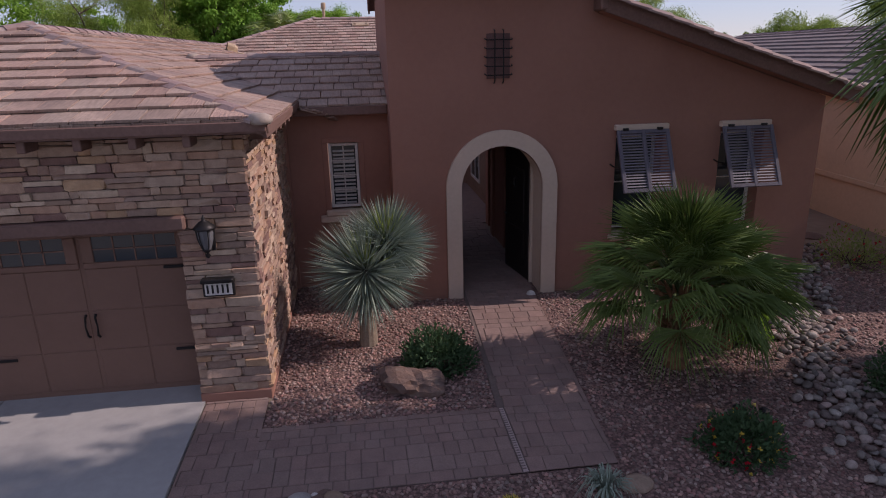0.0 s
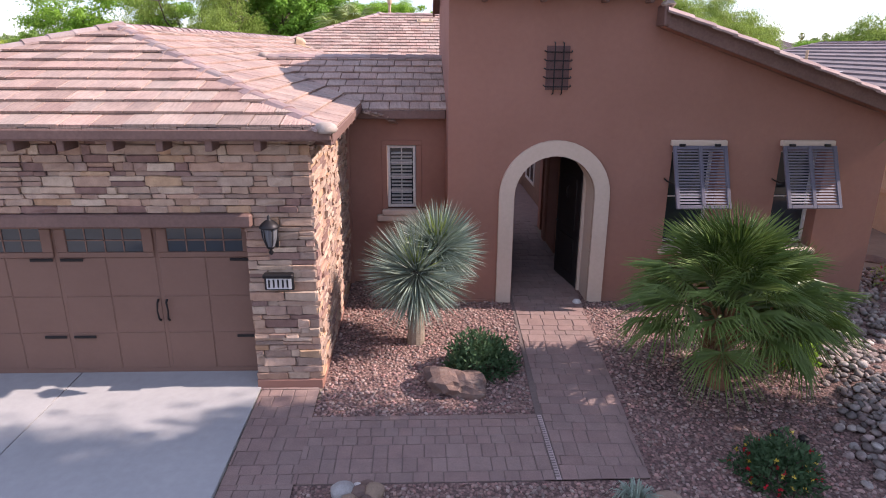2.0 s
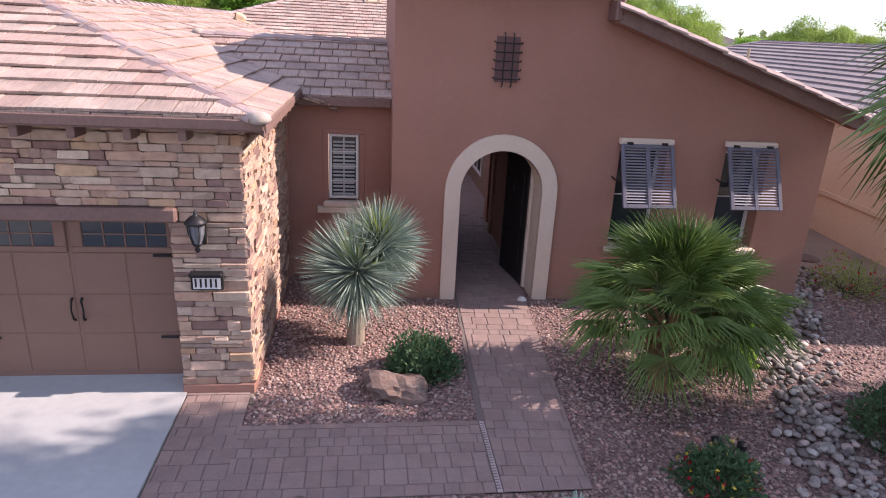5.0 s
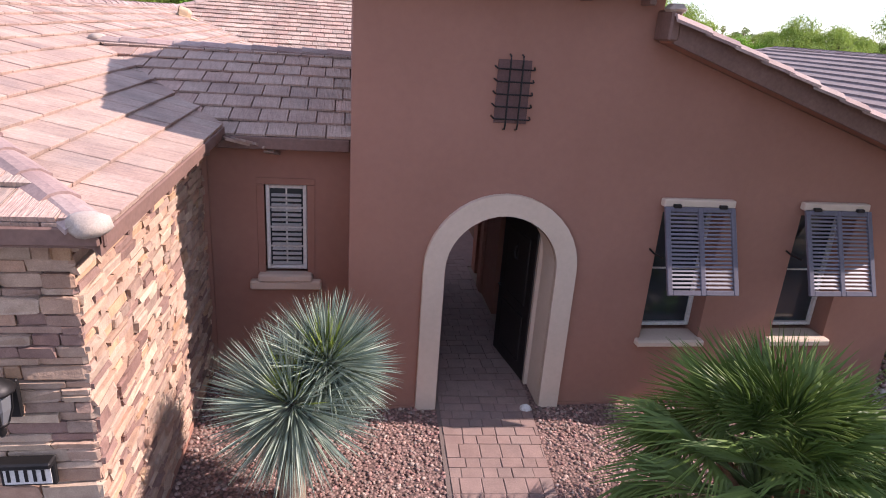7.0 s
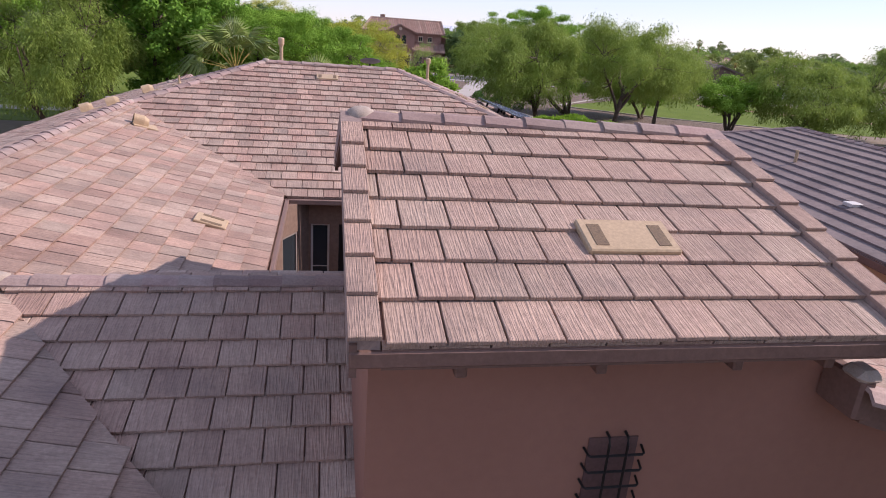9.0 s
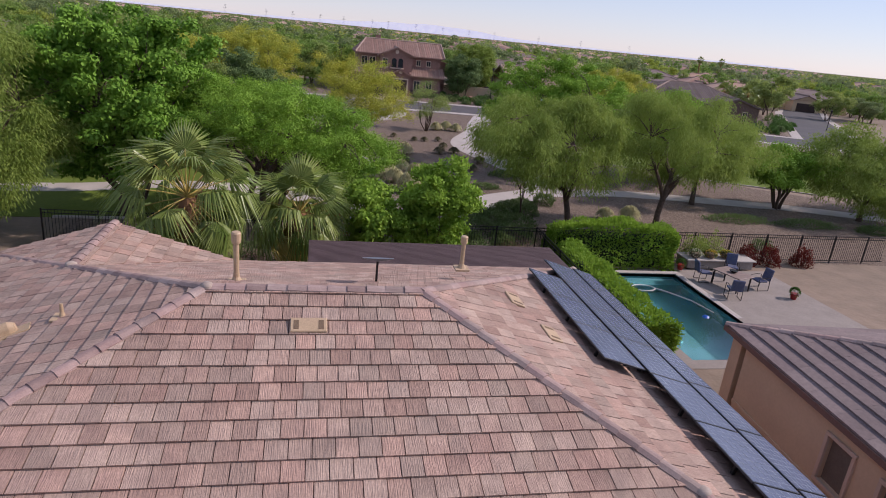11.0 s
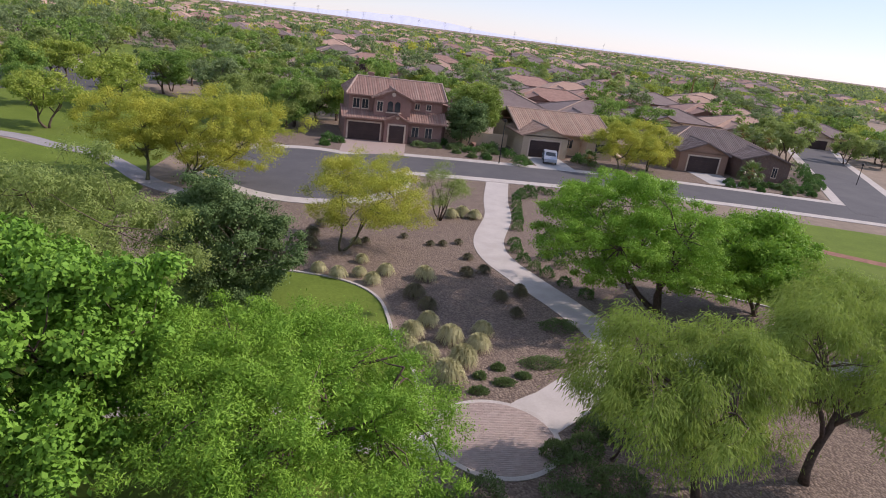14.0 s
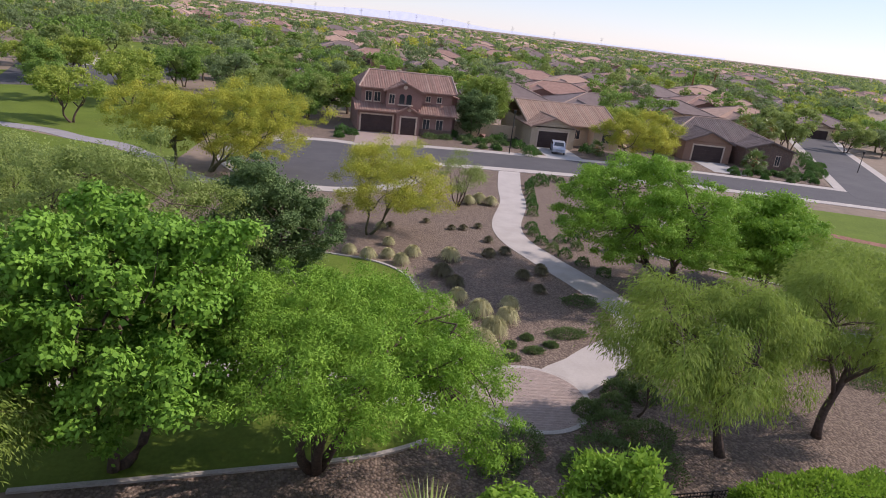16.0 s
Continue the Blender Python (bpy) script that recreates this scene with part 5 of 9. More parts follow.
def shrub(name, label, at, rx, ry, h, leaf, seed=1, n=2600, l=0.07, w=0.035, base=0.0, category="shrub", group="", up=0.4, twigs=14, blossom=None, nb=40, shell=0.5):
    """A bush: twigs and leaves filling an uneven dome."""
    rng = np.random.default_rng(seed)
    t = thing(name, label, category, (0, 0, 0), group)
    p = unit(rng.normal(0, 1, (n, 3)))
    p[:, 2] = np.abs(p[:, 2]) if base <= 0 else p[:, 2]
    lump = np.array([0.82 + 0.30 * noise.noise((a[0] * 2.3 + seed, a[1] * 2.3, a[2] * 2.3)) for a in p])[:, None]
    r = (shell + (1 - shell) * rng.random(n) ** 0.6)[:, None]
    hz = h if base <= 0 else (h - base) / 2
    c = p * r * lump * np.array([rx, ry, hz]) + np.array([0, 0, 0 if base <= 0 else (h + base) / 2])
    d = unit(p * 0.8 + rng.normal(0, 0.55, (n, 3)) + np.array([0, 0, up]))
    s = unit(np.cross(d, rng.normal(0, 1, (n, 3))))
    wood = Geo()
    for k in range(twigs):
        q = c[rng.integers(0, n)]
        wood.tube(limb_path((q[0] * 0.15, q[1] * 0.15, -0.02), q, rng, 0.08, 3), [0.018, 0.013, 0.009, 0.005], 5, cap=False)
    part("stem", wood, BARK, t)
    mesh_part("foliage", quads_mesh("foliage", c, d, s, l * rng.uniform(0.6, 1.3, n), w * rng.uniform(0.7, 1.3, n), leaf), t)
    for bl in (blossom if isinstance(blossom, tuple) else (blossom,) if blossom else ()):
        k = rng.integers(0, n, nb)
        cb = np.repeat(p[k] * lump[k] * np.array([rx, ry, hz]) + np.array([0, 0, 0 if base <= 0 else (h + base) / 2]), 7, 0)
        db = unit(rng.normal(0, 1, cb.shape) + np.array([0, 0, 0.5]))
        sb = unit(np.cross(db, rng.normal(0, 1, cb.shape)))
        mesh_part("blossom", quads_mesh("blossom", cb, db, sb, np.full(len(cb), 0.034), np.full(len(cb), 0.024), bl), t)
    t.matrix_basis = pose(at[0], at[1], gz(at[0], at[1]), 0, 0, at[2] if len(at) > 2 else 0)
    return t


def fan_mesh(seed, petiole, radius, blades, leaf, droop=0.25, wide=112, full=1.12):
    """A fan frond along +y: folded blades from the end of its stem."""
    rng = np.random.default_rng(seed)
    g = Geo()
    for k in range(blades):
        a = radians(-wide + 2 * wide * k / (blades - 1)) + rng.normal(0, 0.02)
        ln = radius * (1 - 0.28 * abs(a / radians(wide)) ** 2) * rng.uniform(0.9, 1.05)
        dx, dy = math.sin(a), math.cos(a)
        sx, sy = dy, -dx
        w0, fold = radius * full / blades, 0.02 * (1 if k % 2 else -1)
        z1, z2 = -droop * 0.12 * ln + fold, -droop * ln * rng.uniform(0.7, 1.5)
        p0 = (0, petiole, 0)
        m1 = (dx * ln * 0.55, petiole + dy * ln * 0.55, z1)
        tip = (dx * ln, petiole + dy * ln, z2)
        n = len(g.v)
        g.v += [p0, (m1[0] + sx * w0, m1[1] + sy * w0, m1[2] - 0.01), (m1[0], m1[1], m1[2] + 0.012), (m1[0] - sx * w0, m1[1] - sy * w0, m1[2] - 0.01), tip]
        g.f += [(n, n + 1, n + 2), (n, n + 2, n + 3), (n + 1, n + 4, n + 2), (n + 2, n + 4, n + 3)]
    return mesh_of(g, leaf, name="frond")


def stem_mesh(petiole, r, material):
    return mesh_of(Geo().tube([(0, 0, 0), (0, petiole * 0.5, 0.03 * petiole), (0, petiole, 0)], [r * 1.5, r, r * 0.6], 5), material, name="leaf_stem")


def fan_palm(name, label, at, hub, trunk_r, n, petiole, radius, leaf, old=None, stem=None, seed=1, low=-55, high=78, blades=26, droop=0.3, group="", full=1.12):
    rng = random.Random(seed)
    t = thing(name, label, "palm", (0, 0, 0), group)
    g = Geo()
    rings = 14
    pts = [(0.05 * math.sin(i), 0.04 * math.cos(i * 1.3), hub * i / rings - 0.05) for i in range(rings + 1)]
    g.tube(pts, [trunk_r * (1.15 if i % 2 else 0.95) for i in range(rings + 1)], 12)
    tr = part("trunk", g, PALMBARK, t)
    bt = Geo()
    for k in range(40):
        a, z = rng.uniform(0, 6.28), hub * rng.uniform(0.35, 1.0)
        p = Vector((trunk_r * math.cos(a), trunk_r * math.sin(a), z))
        o = Vector((math.cos(a), math.sin(a), 1.1))
        bt.tube([p, p + o * 0.12, p + o * 0.22 + Vector((0, 0, 0.03))], [0.035, 0.03, 0.012], 5)
    tagged(part("leaf_base", bt, PALMBARK, tr, "rust-brown cut leaf bases"), kind="stuff")
    meshes = [fan_mesh(seed * 10 + k, petiole, radius, blades, leaf, droop * (0.6 + 0.5 * k), full=full) for k in range(3)]
    dry = [fan_mesh(seed * 10 + 5, petiole, radius * 0.95, blades, old, droop * 2.2, full=full)] if old else []
    sm = stem_mesh(petiole, 0.02, stem or STEM)
    for k in range(n):
        a = 137.5 * k + rng.uniform(-15, 15)
        u = (k + 0.5) / n
        el = high - (high - low) * u ** 0.85 + rng.uniform(-8, 8)
        m = pose(0, 0, hub - 0.1 * u + 0.02, 0, 0, a) @ pose(0, 0, 0, el) @ pose(0, 0, 0, 0, rng.uniform(-25, 25), 0) @ Matrix.Diagonal((1, 1, 1, 1)) 
        use = dry[0] if dry and u > 0.84 else meshes[min(2, int(u * 3))]
        ob = new("frond", use)
        ob.parent = t
        ob.matrix_basis = m
        st = new("leaf_stem", sm)
        st.parent = ob
    t.matrix_basis = pose(at[0], at[1], gz(at[0], at[1]))
    return t


def tussock(name, label, at, r, h, leaf, seed, n=420, group=""):
    """A clump of grass: a dense dome of blades that arch over and hang to the ground."""
    rng = np.random.default_rng(seed)
    a = rng.uniform(0, 2 * np.pi, n)
    u = rng.random(n) ** 0.62
    ln, rr = h * rng.uniform(0.8, 1.12, n), r * rng.uniform(0.75, 1.15, n)
    side = np.stack([-np.sin(a), np.cos(a), np.zeros(n)], 1) * (0.016 * (r / 0.6))
    rows = []
    for k, wd in ((0.0, 0.9), (0.38, 1.0), (0.72, 0.7), (1.0, 0.12)):
        rad = 0.10 * r + rr * u * k ** 1.25
        z = ln * (1 - 0.28 * u) * np.sin(np.pi * k * (0.5 + 0.46 * u))
        c = np.stack([np.cos(a) * rad, np.sin(a) * rad, np.maximum(z, 0.0)], 1)
        rows.append((c - side * wd, c + side * wd))
    v = np.stack([p for i in range(3) for p in (rows[i][0], rows[i][1], rows[i + 1][1], rows[i + 1][0])], 1)
    f = np.arange(n * 12, dtype=np.int32).reshape(n * 3, 4)
    ob = new(name, fast_mesh(name, v.reshape(-1, 3), f, leaf))
    ob.matrix_basis = pose(at[0], at[1], gz(at[0], at[1]))
    return tagged(ob, label, "grass", group)


def rock_mesh(seed, material, n=2, rough=0.25):
    bm = bmesh.new()
    bmesh.ops.create_icosphere(bm, subdivisions=n, radius=1)
    for v in bm.verts:
        p = v.co.copy()
        v.co *= 1 + rough * noise.noise(p * 1.3 + Vector((seed * 7.1, 0, 0))) + rough * 0.5 * noise.noise(p * 3.1 + Vector((0, seed * 3.3, 0)))
        if v.co.z < -0.45:
            v.co.z = -0.45
    me = bpy.data.meshes.new("rock")
    bm.to_mesh(me)
    bm.free()
    me.materials.append(material)
    return me


def scatter_stones(name, pts, sizes, material, label, category, seed=1, flat=0.7, sub=1):
    """Many small stones in one mesh."""
    rng = np.random.default_rng(seed)
    bm = bmesh.new()
    bmesh.ops.create_icosphere(bm, subdivisions=sub, radius=1)
    bv = np.array([v.co for v in bm.verts])
    bf = np.array([[v.index for v in f.verts] for f in bm.faces])
    bm.free()
    n = len(pts)
    q = rng.normal(0, 1, (n, 4))
    q /= np.linalg.norm(q, axis=1, keepdims=True)
    w, x, y, z = q.T
    R = np.stack([np.stack([1 - 2 * (y * y + z * z), 2 * (x * y - z * w), 2 * (x * z + y * w)], -1), np.stack([2 * (x * y + z * w), 1 - 2 * (x * x + z * z), 2 * (y * z - x * w)], -1), np.stack([2 * (x * z - y * w), 2 * (y * z + x * w), 1 - 2 * (x * x + y * y)], -1)], 1)
    sc = np.stack([np.ones(n), rng.uniform(0.65, 1, n), rng.uniform(0.5, 0.8, n)], 1) * np.asarray(sizes)[:, None]
    jit = 1 + (rng.normal(0, 0.13, (n, len(bv), 1)) if sub == 1 else 0.10 * np.sin(bv[None] @ rng.normal(0, 2.0, (n, 3, 1)) + rng.uniform(0, 6, (n, 1, 1))))
    v = bv[None] * jit * sc[:, None]
    v = np.einsum("nij,nkj->nki", R, v)
    v[..., 2] *= flat
    v += np.asarray(pts)[:, None]
    f = bf[None] + (np.arange(n) * len(bv))[:, None, None]
    me = fast_mesh(name, v.reshape(-1, 3), f.reshape(-1, 3), material)
    if sub > 1:
        me.shade_smooth()
    return tagged(new(name, me), label, category, kind="stuff")

# ---- front yard ----
def in_poly(x, y, poly):
    c = False
    for i in range(len(poly)):
        (xa, ya), (xb, yb) = poly[i - 1], poly[i]
        if (ya > y) != (yb > y) and x < (xb - xa) * (y - ya) / (yb - ya) + xa:
            c = not c
    return c


RIVER = curve([(6.2, 1.2), (5.3, 0.0), (4.5, -1.1), (3.75, -2.3), (3.3, -3.4), (2.95, -4.5), (2.85, -5.8), (3.0, -7.5)], 5)
PATHS = [[(-4.2, -8), (-3.40, -8), (-3.40, -4.54), (0.20, -4.54), (0.58, 0.3), (-0.62, 0.3), (-0.82, -3.34), (-3.40, -3.34), (-3.40, -2.7), (-4.2, -2.7)]]
rng = np.random.default_rng(5)
pts, sz = [], []
rv = np.array(RIVER)
for x, y in zip(rng.uniform(-4.1, 6.8, 32000), rng.uniform(-6.6, 0.93, 32000)):
    if any(in_poly(x, y, p) for p in PATHS):
        continue
    if (y > -0.03 and x > -1.72 and x < 5.3) or (x < -3.36 and y > -2.75) or y > 0.93:
        continue
    if np.min(np.hypot(rv[:, 0] - x, rv[:, 1] - y)) < 0.5:
        continue
    if x > 3.0 and rng.random() < 0.35:
        continue
    s = rng.uniform(0.015, 0.034)
    pts.append((x, y, gz(x, y) + 0.004 + s * 0.25))
    sz.append(s)
scatter_stones("gravel", np.array(pts), np.array(sz), PEBBLE, "loose red-brown crushed gravel", "gravel", 6)
bed = sheet("stream_bed", ribbon(RIVER, 1.25), GRAVEL, "dry stream bed of rounded grey and tan river stones", "stream bed", 0.012)
COBBLES = [rock_mesh(60 + k, COBBLE_PIECE, 2, 0.16) for k in range(7)]
for me in COBBLES:
    me.shade_smooth()
pts, sz, single_stones = [], [], 0
for k in range(1250):
    i = rng.integers(0, len(RIVER))
    o = np.clip(rng.normal(0, 0.22, 2), -0.5, 0.5)
    x, y = RIVER[i][0] + o[0] * 1.25, RIVER[i][1] + o[1]
    if y > 0.9 and x < 5.5 or x < 1.5:
        continue
    s = rng.uniform(0.03, 0.074)
    z = gz(x, y) + s * 0.30 + rng.uniform(0, 0.05)
    if -5.2 < y < -1.2 and s > 0.044 and single_stones < 300:
        single_stones += 1
        piece("river_stone", COBBLES[k % 7], pose(x, y, z, rng.uniform(-15, 15), rng.uniform(-15, 15), rng.uniform(0, 360)) @ Matrix.Diagonal((s, s * rng.uniform(0.65, 0.95), s * rng.uniform(0.45, 0.7), 1)), bed)
        continue
    pts.append((x, y, z))
    sz.append(s)
stones = scatter_stones("river_stone", np.array(pts), np.array(sz), COBBLE, "", "", 7, 0.8, 2)
stones.parent = bed

# blue-green yucca with two round heads
yu = thing("yucca", "blue-green beaked yucca with two round spiky heads on gravel", "yucca", (-2.22, -1.45, -0.05))
part("trunk", Geo().tube([(-2.22, -1.45, -0.1), (-2.20, -1.45, 0.5), (-2.2, -1.45, 1.05)], [0.13, 0.11, 0.1], 12).tube([(-2.2, -1.45, 0.7), (-2.0, -1.32, 1.3)], [0.09, 0.08], 10), mat("yucca_trunk", (0.30, 0.24, 0.17), (0.2, 0.15, 0.11), 14, 0.95, bump=0.8, bscale=30), yu, "shaggy tan trunk")
for nm, cx, cy, cz, r, sd in (("head", -2.2, -1.5, 1.02, 0.78, 3), ("head", -1.90, -1.28, 1.32, 0.66, 4)):
    rg = np.random.default_rng(sd)
    n = 1500
    d = unit(rg.normal(0, 1, (n, 3)) + np.array([0, 0, 0.12]))
    c = np.array([cx, cy, cz]) + d * 0.05
    s = unit(np.cross(d, rg.normal(0, 1, (n, 3))))
    d2 = unit(d + np.array([0, 0, -0.08]))
    hd = part("head", Geo().lathe([(0.02, -0.12), (0.07, -0.05), (0.07, 0.05), (0.02, 0.12)], 8, (cx, cy, cz)), BARK, yu)
    me = quads_mesh("leaves", c, d2, s, r * rg.uniform(0.82, 1.1, n), np.full(n, 0.019), LEAF_YUCCA)
    ob = new("leaves", me)
    ob.parent = hd
    ob.matrix_parent_inverse = world_of(hd).inverted()
    n = 90
    d = unit(rg.normal(0, 0.35, (n, 3)) + np.array([0, -0.35, 1.0]))
    s = unit(np.cross(d, rg.normal(0, 1, (n, 3))))
    me = quads_mesh("new_leaves", np.array([cx, cy, cz]) + d * 0.1, d, s, r * rg.uniform(0.5, 0.8, n), np.full(n, 0.02), LEAF_YUCCA_NEW)
    ob = new("new_leaves", me)
    ob.parent = hd
    ob.matrix_parent_inverse = world_of(hd).inverted()
    tagged(ob, "yellow-green young leaves")

fan_palm("fan_palm", "low bushy dark green fan palm on gravel", (1.62, -2.75), 1.04, 0.13, 46, 0.74, 0.66, LEAF_FAN, None, mat("green_stem", (0.09, 0.13, 0.04), None, 5, 0.6), 3, -8, 86, 46, 0.3, full=0.72)
fan_palm("fan_palm", "smaller dark green fan palm offshoot on gravel", (2.5, -2.35), 0.68, 0.1, 18, 0.62, 0.56, LEAF_FAN, None, mat("green_stem", (0.09, 0.13, 0.04), None, 5, 0.6), 5, -8, 84, 46, 0.3, full=0.72)
shrub("bright_shrub", "small bright green leafy shrub beside the fan palm", (2.95, -2.2), 0.34, 0.32, 0.72, LEAF_BRIGHT, 9, 900, 0.065, 0.045, shell=0.4)
shrub("shrub", "dense dark green leafy shrub behind a boulder", (-1.36, -2.28), 0.58, 0.5, 0.64, LEAF_DARK, 3, 3000, 0.075, 0.032, shell=0.35)
shrub("lantana", "low green shrub with red and yellow blossoms on gravel", (1.45, -4.55), 0.52, 0.46, 0.54, LEAF_DARK, 4, 2500, 0.065, 0.03, shell=0.35, blossom=(FLOWER_RED, FLOWER_YELLOW), nb=26)
shrub("shrub", "bright green leafy shrub with red blossoms by the wall", (3.45, -1.45), 0.42, 0.40, 0.72, LEAF_BRIGHT, 6, 2600, 0.075, 0.04, blossom=FLOWER_RED, nb=8)
shrub("clipped_shrub", "rounded dark green clipped shrub on gravel", (3.95, -3.95), 0.55, 0.6, 0.9, LEAF_DARK, 8, 4200, 0.05, 0.03)
shrub("shrub", "sparse shrub with small pink blossoms by the side wall", (6.6, 0.3), 0.8, 0.8, 0.8, LEAF_GREY, 9, 1500, 0.07, 0.02, blossom=FLOWER_RED, nb=25, shell=0.2)
shrub("shrub", "sparse dry shrub with pink blossoms by the neighbour's wall", (7.2, -0.9), 0.7, 0.7, 0.7, LEAF_GREY, 10, 1200, 0.07, 0.02, blossom=FLOWER_RED, nb=18, shell=0.2)


def rock(name, label, at, sx, sy, sz, seed, material=None, turn=0, category="boulder", sub=3, rough=0.3, group=""):
    ob = new(name, rock_mesh(seed, material or BOULDER, sub, rough))
    ob.matrix_basis = pose(at[0], at[1], gz(at[0], at[1]) + sz * 0.36, 0, 0, turn) @ Matrix.Diagonal((sx, sy, sz, 1))
    return tagged(ob, label, category, group)


rock("boulder", "angular red-brown boulder with pale streaks on gravel", (-1.72, -2.78), 0.36, 0.25, 0.22, 3, turn=-8, rough=0.55)
rock("stone", "flat tan stone slab beside the paver walk", (0.22, -4.85), 0.18, 0.13, 0.06, 5, mat("tan_stone", (0.36, 0.25, 0.18), None, 6, 0.9, bump=0.4), 10, "stone", 2, 0.12)
PALE = mat("pale_cobble", (0.34, 0.31, 0.285), (0.26, 0.235, 0.215), 6, 0.8, bump=0.2)
for k, (dx, dy, s, c) in enumerate(((-0.16, 0.05, 0.13, 0), (0.0, 0.02, 0.11, 1), (0.14, 0.03, 0.12, 2), (-0.03, 0.13, 0.06, 3), (0.07, 0.14, 0.08, 1), (-0.09, -0.1, 0.1, 2), (0.08, -0.1, 0.09, 1), (0.0, -0.02, 0.05, 3))):
    m = (PALE, BOULDER, mat("brown_cobble", (0.28, 0.19, 0.13), None, 6, 0.8, bump=0.2), WHITE)[c]
    rock("cobble", "rounded mixed-colour stone in a small pile on gravel", (-2.75 + dx, -4.70 + dy), s, s * 0.85, s * 0.75, 11 + k, m, 40 * k, "stone", 3, 0.12, "stone pile")
rock("stone", "small pale round stone at the entry jamb", (0.46, -0.12), 0.075, 0.06, 0.065, 31, WHITE, 0, "stone", 2, 0.15)
for k, (x, y) in enumerate(((-2.1, -5.15), (-1.05, -5.12))):
    cs = thing("barrel_cactus", "small golden barrel cactus on gravel", "cactus", (x, y, gz(x, y)), "barrel cacti")
    part("body", Geo().lathe([(0.02, 0.0), (0.10, 0.03), (0.125, 0.10), (0.10, 0.18), (0.03, 0.21)], 18, (x, y, gz(x, y))), LEAF_BUSH, cs)
    rg = np.random.default_rng(k)
    d = unit(rg.normal(0, 1, (500, 3)) + np.array([0, 0, 0.4]))
    ob = new("spines", quads_mesh("spines", np.array([x, y, gz(x, y) + 0.10]) + d * 0.10, unit(d + rg.normal(0, 0.4, d.shape)), unit(np.cross(d, rg.normal(0, 1, d.shape))), np.full(500, 0.06), np.full(500, 0.008), FLOWER_YELLOW))
    ob.parent = cs
    ob.matrix_parent_inverse = world_of(cs).inverted()
tussock("agave", "small green spiky agave on gravel", (-0.15, -5.0), 0.30, 0.34, LEAF_YUCCA, 4, 110)
for x, y in ((2.05, -4.0), (1.8, -3.9)):
    l2 = single("path_light", Geo().lathe([(0.05, 0.0), (0.055, 0.08), (0.06, 0.1), (0.03, 0.12)], 10, (x, y, gz(x, y))), BLACK, "small dark low garden light in gravel", "garden light")
rock("stepping_stone", "flat square brown stepping stone in gravel", (7.0, 2.0), 0.28, 0.25, 0.05, 41, BOULDER, 15, "stone", 2, 0.1)
# tall fan palm at the edge of the drive court, and the street trees that shade the yard
fan_palm("fan_palm", "tall fan palm with a full green crown in gravel", (3.66, -4.75), 4.0, 0.17, 44, 0.85, 0.85, LEAF_FAN, None, None, 8, -60, 75, 30, 0.4)
tree("street_tree", "tall feathery shade tree beside the front yard", (6.6, -5.6), 9.6, 3.2, 2.8, 5.2, LEAF_MESQ, None, 51, 1, 0.18, 110, 330, 0.19, 0.07, 0.85)
tree("street_tree", "tall feathery shade tree beside the front yard", (10.5, -6.6), 14.2, 3.4, 3.2, 8.6, LEAF_MESQ, None, 52, 1, 0.2, 110, 330, 0.19, 0.07, 0.85)
tree("street_tree", "rounded shade tree beside the front yard", (12.2, -5.7), 8.8, 3.2, 2.8, 3.8, LEAF_MESQ, None, 53, 1, 0.18, 150, 330, 0.19, 0.07, 0.85)

# ---- courtyard ----
part("courtyard_floor", Geo().box(-3.1, 4.6, -0.06, 1.4, 10.4, 0.0), PAVER_I, house, "brown paved courtyard floor")
for x0, x1 in ((-3.25, -3.05), (0.99, 1.45)):
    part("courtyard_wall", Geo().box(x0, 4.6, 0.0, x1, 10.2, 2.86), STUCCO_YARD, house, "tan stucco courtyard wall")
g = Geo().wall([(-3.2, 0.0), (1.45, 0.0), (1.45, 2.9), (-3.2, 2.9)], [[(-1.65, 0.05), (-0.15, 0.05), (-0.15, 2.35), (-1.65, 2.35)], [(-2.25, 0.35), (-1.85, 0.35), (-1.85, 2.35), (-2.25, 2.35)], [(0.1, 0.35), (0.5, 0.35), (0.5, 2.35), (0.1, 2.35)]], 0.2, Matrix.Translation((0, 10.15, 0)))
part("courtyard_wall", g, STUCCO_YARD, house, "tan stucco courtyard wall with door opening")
fd = part("french_door", Geo().box(-1.65, 10.22, 0.05, -0.15, 10.27, 2.35, 0.01), DARKWOOD, house, "dark glazed double door")
for x in (-1.55, -0.83):
    part("pane", Geo().box(x, 10.205, 0.3, x + 0.58, 10.215, 2.2), PANE, fd)
window(-2.25, -1.85, 0.35, 2.35, 10.25, house, (0, 1), False)
window(0.1, 0.5, 0.35, 2.35, 10.25, house, (0, 1), False)


TAUPE = mat("taupe_frame", (0.27, 0.225, 0.20), (0.24, 0.20, 0.178), 3, 0.6, bump=0.03)


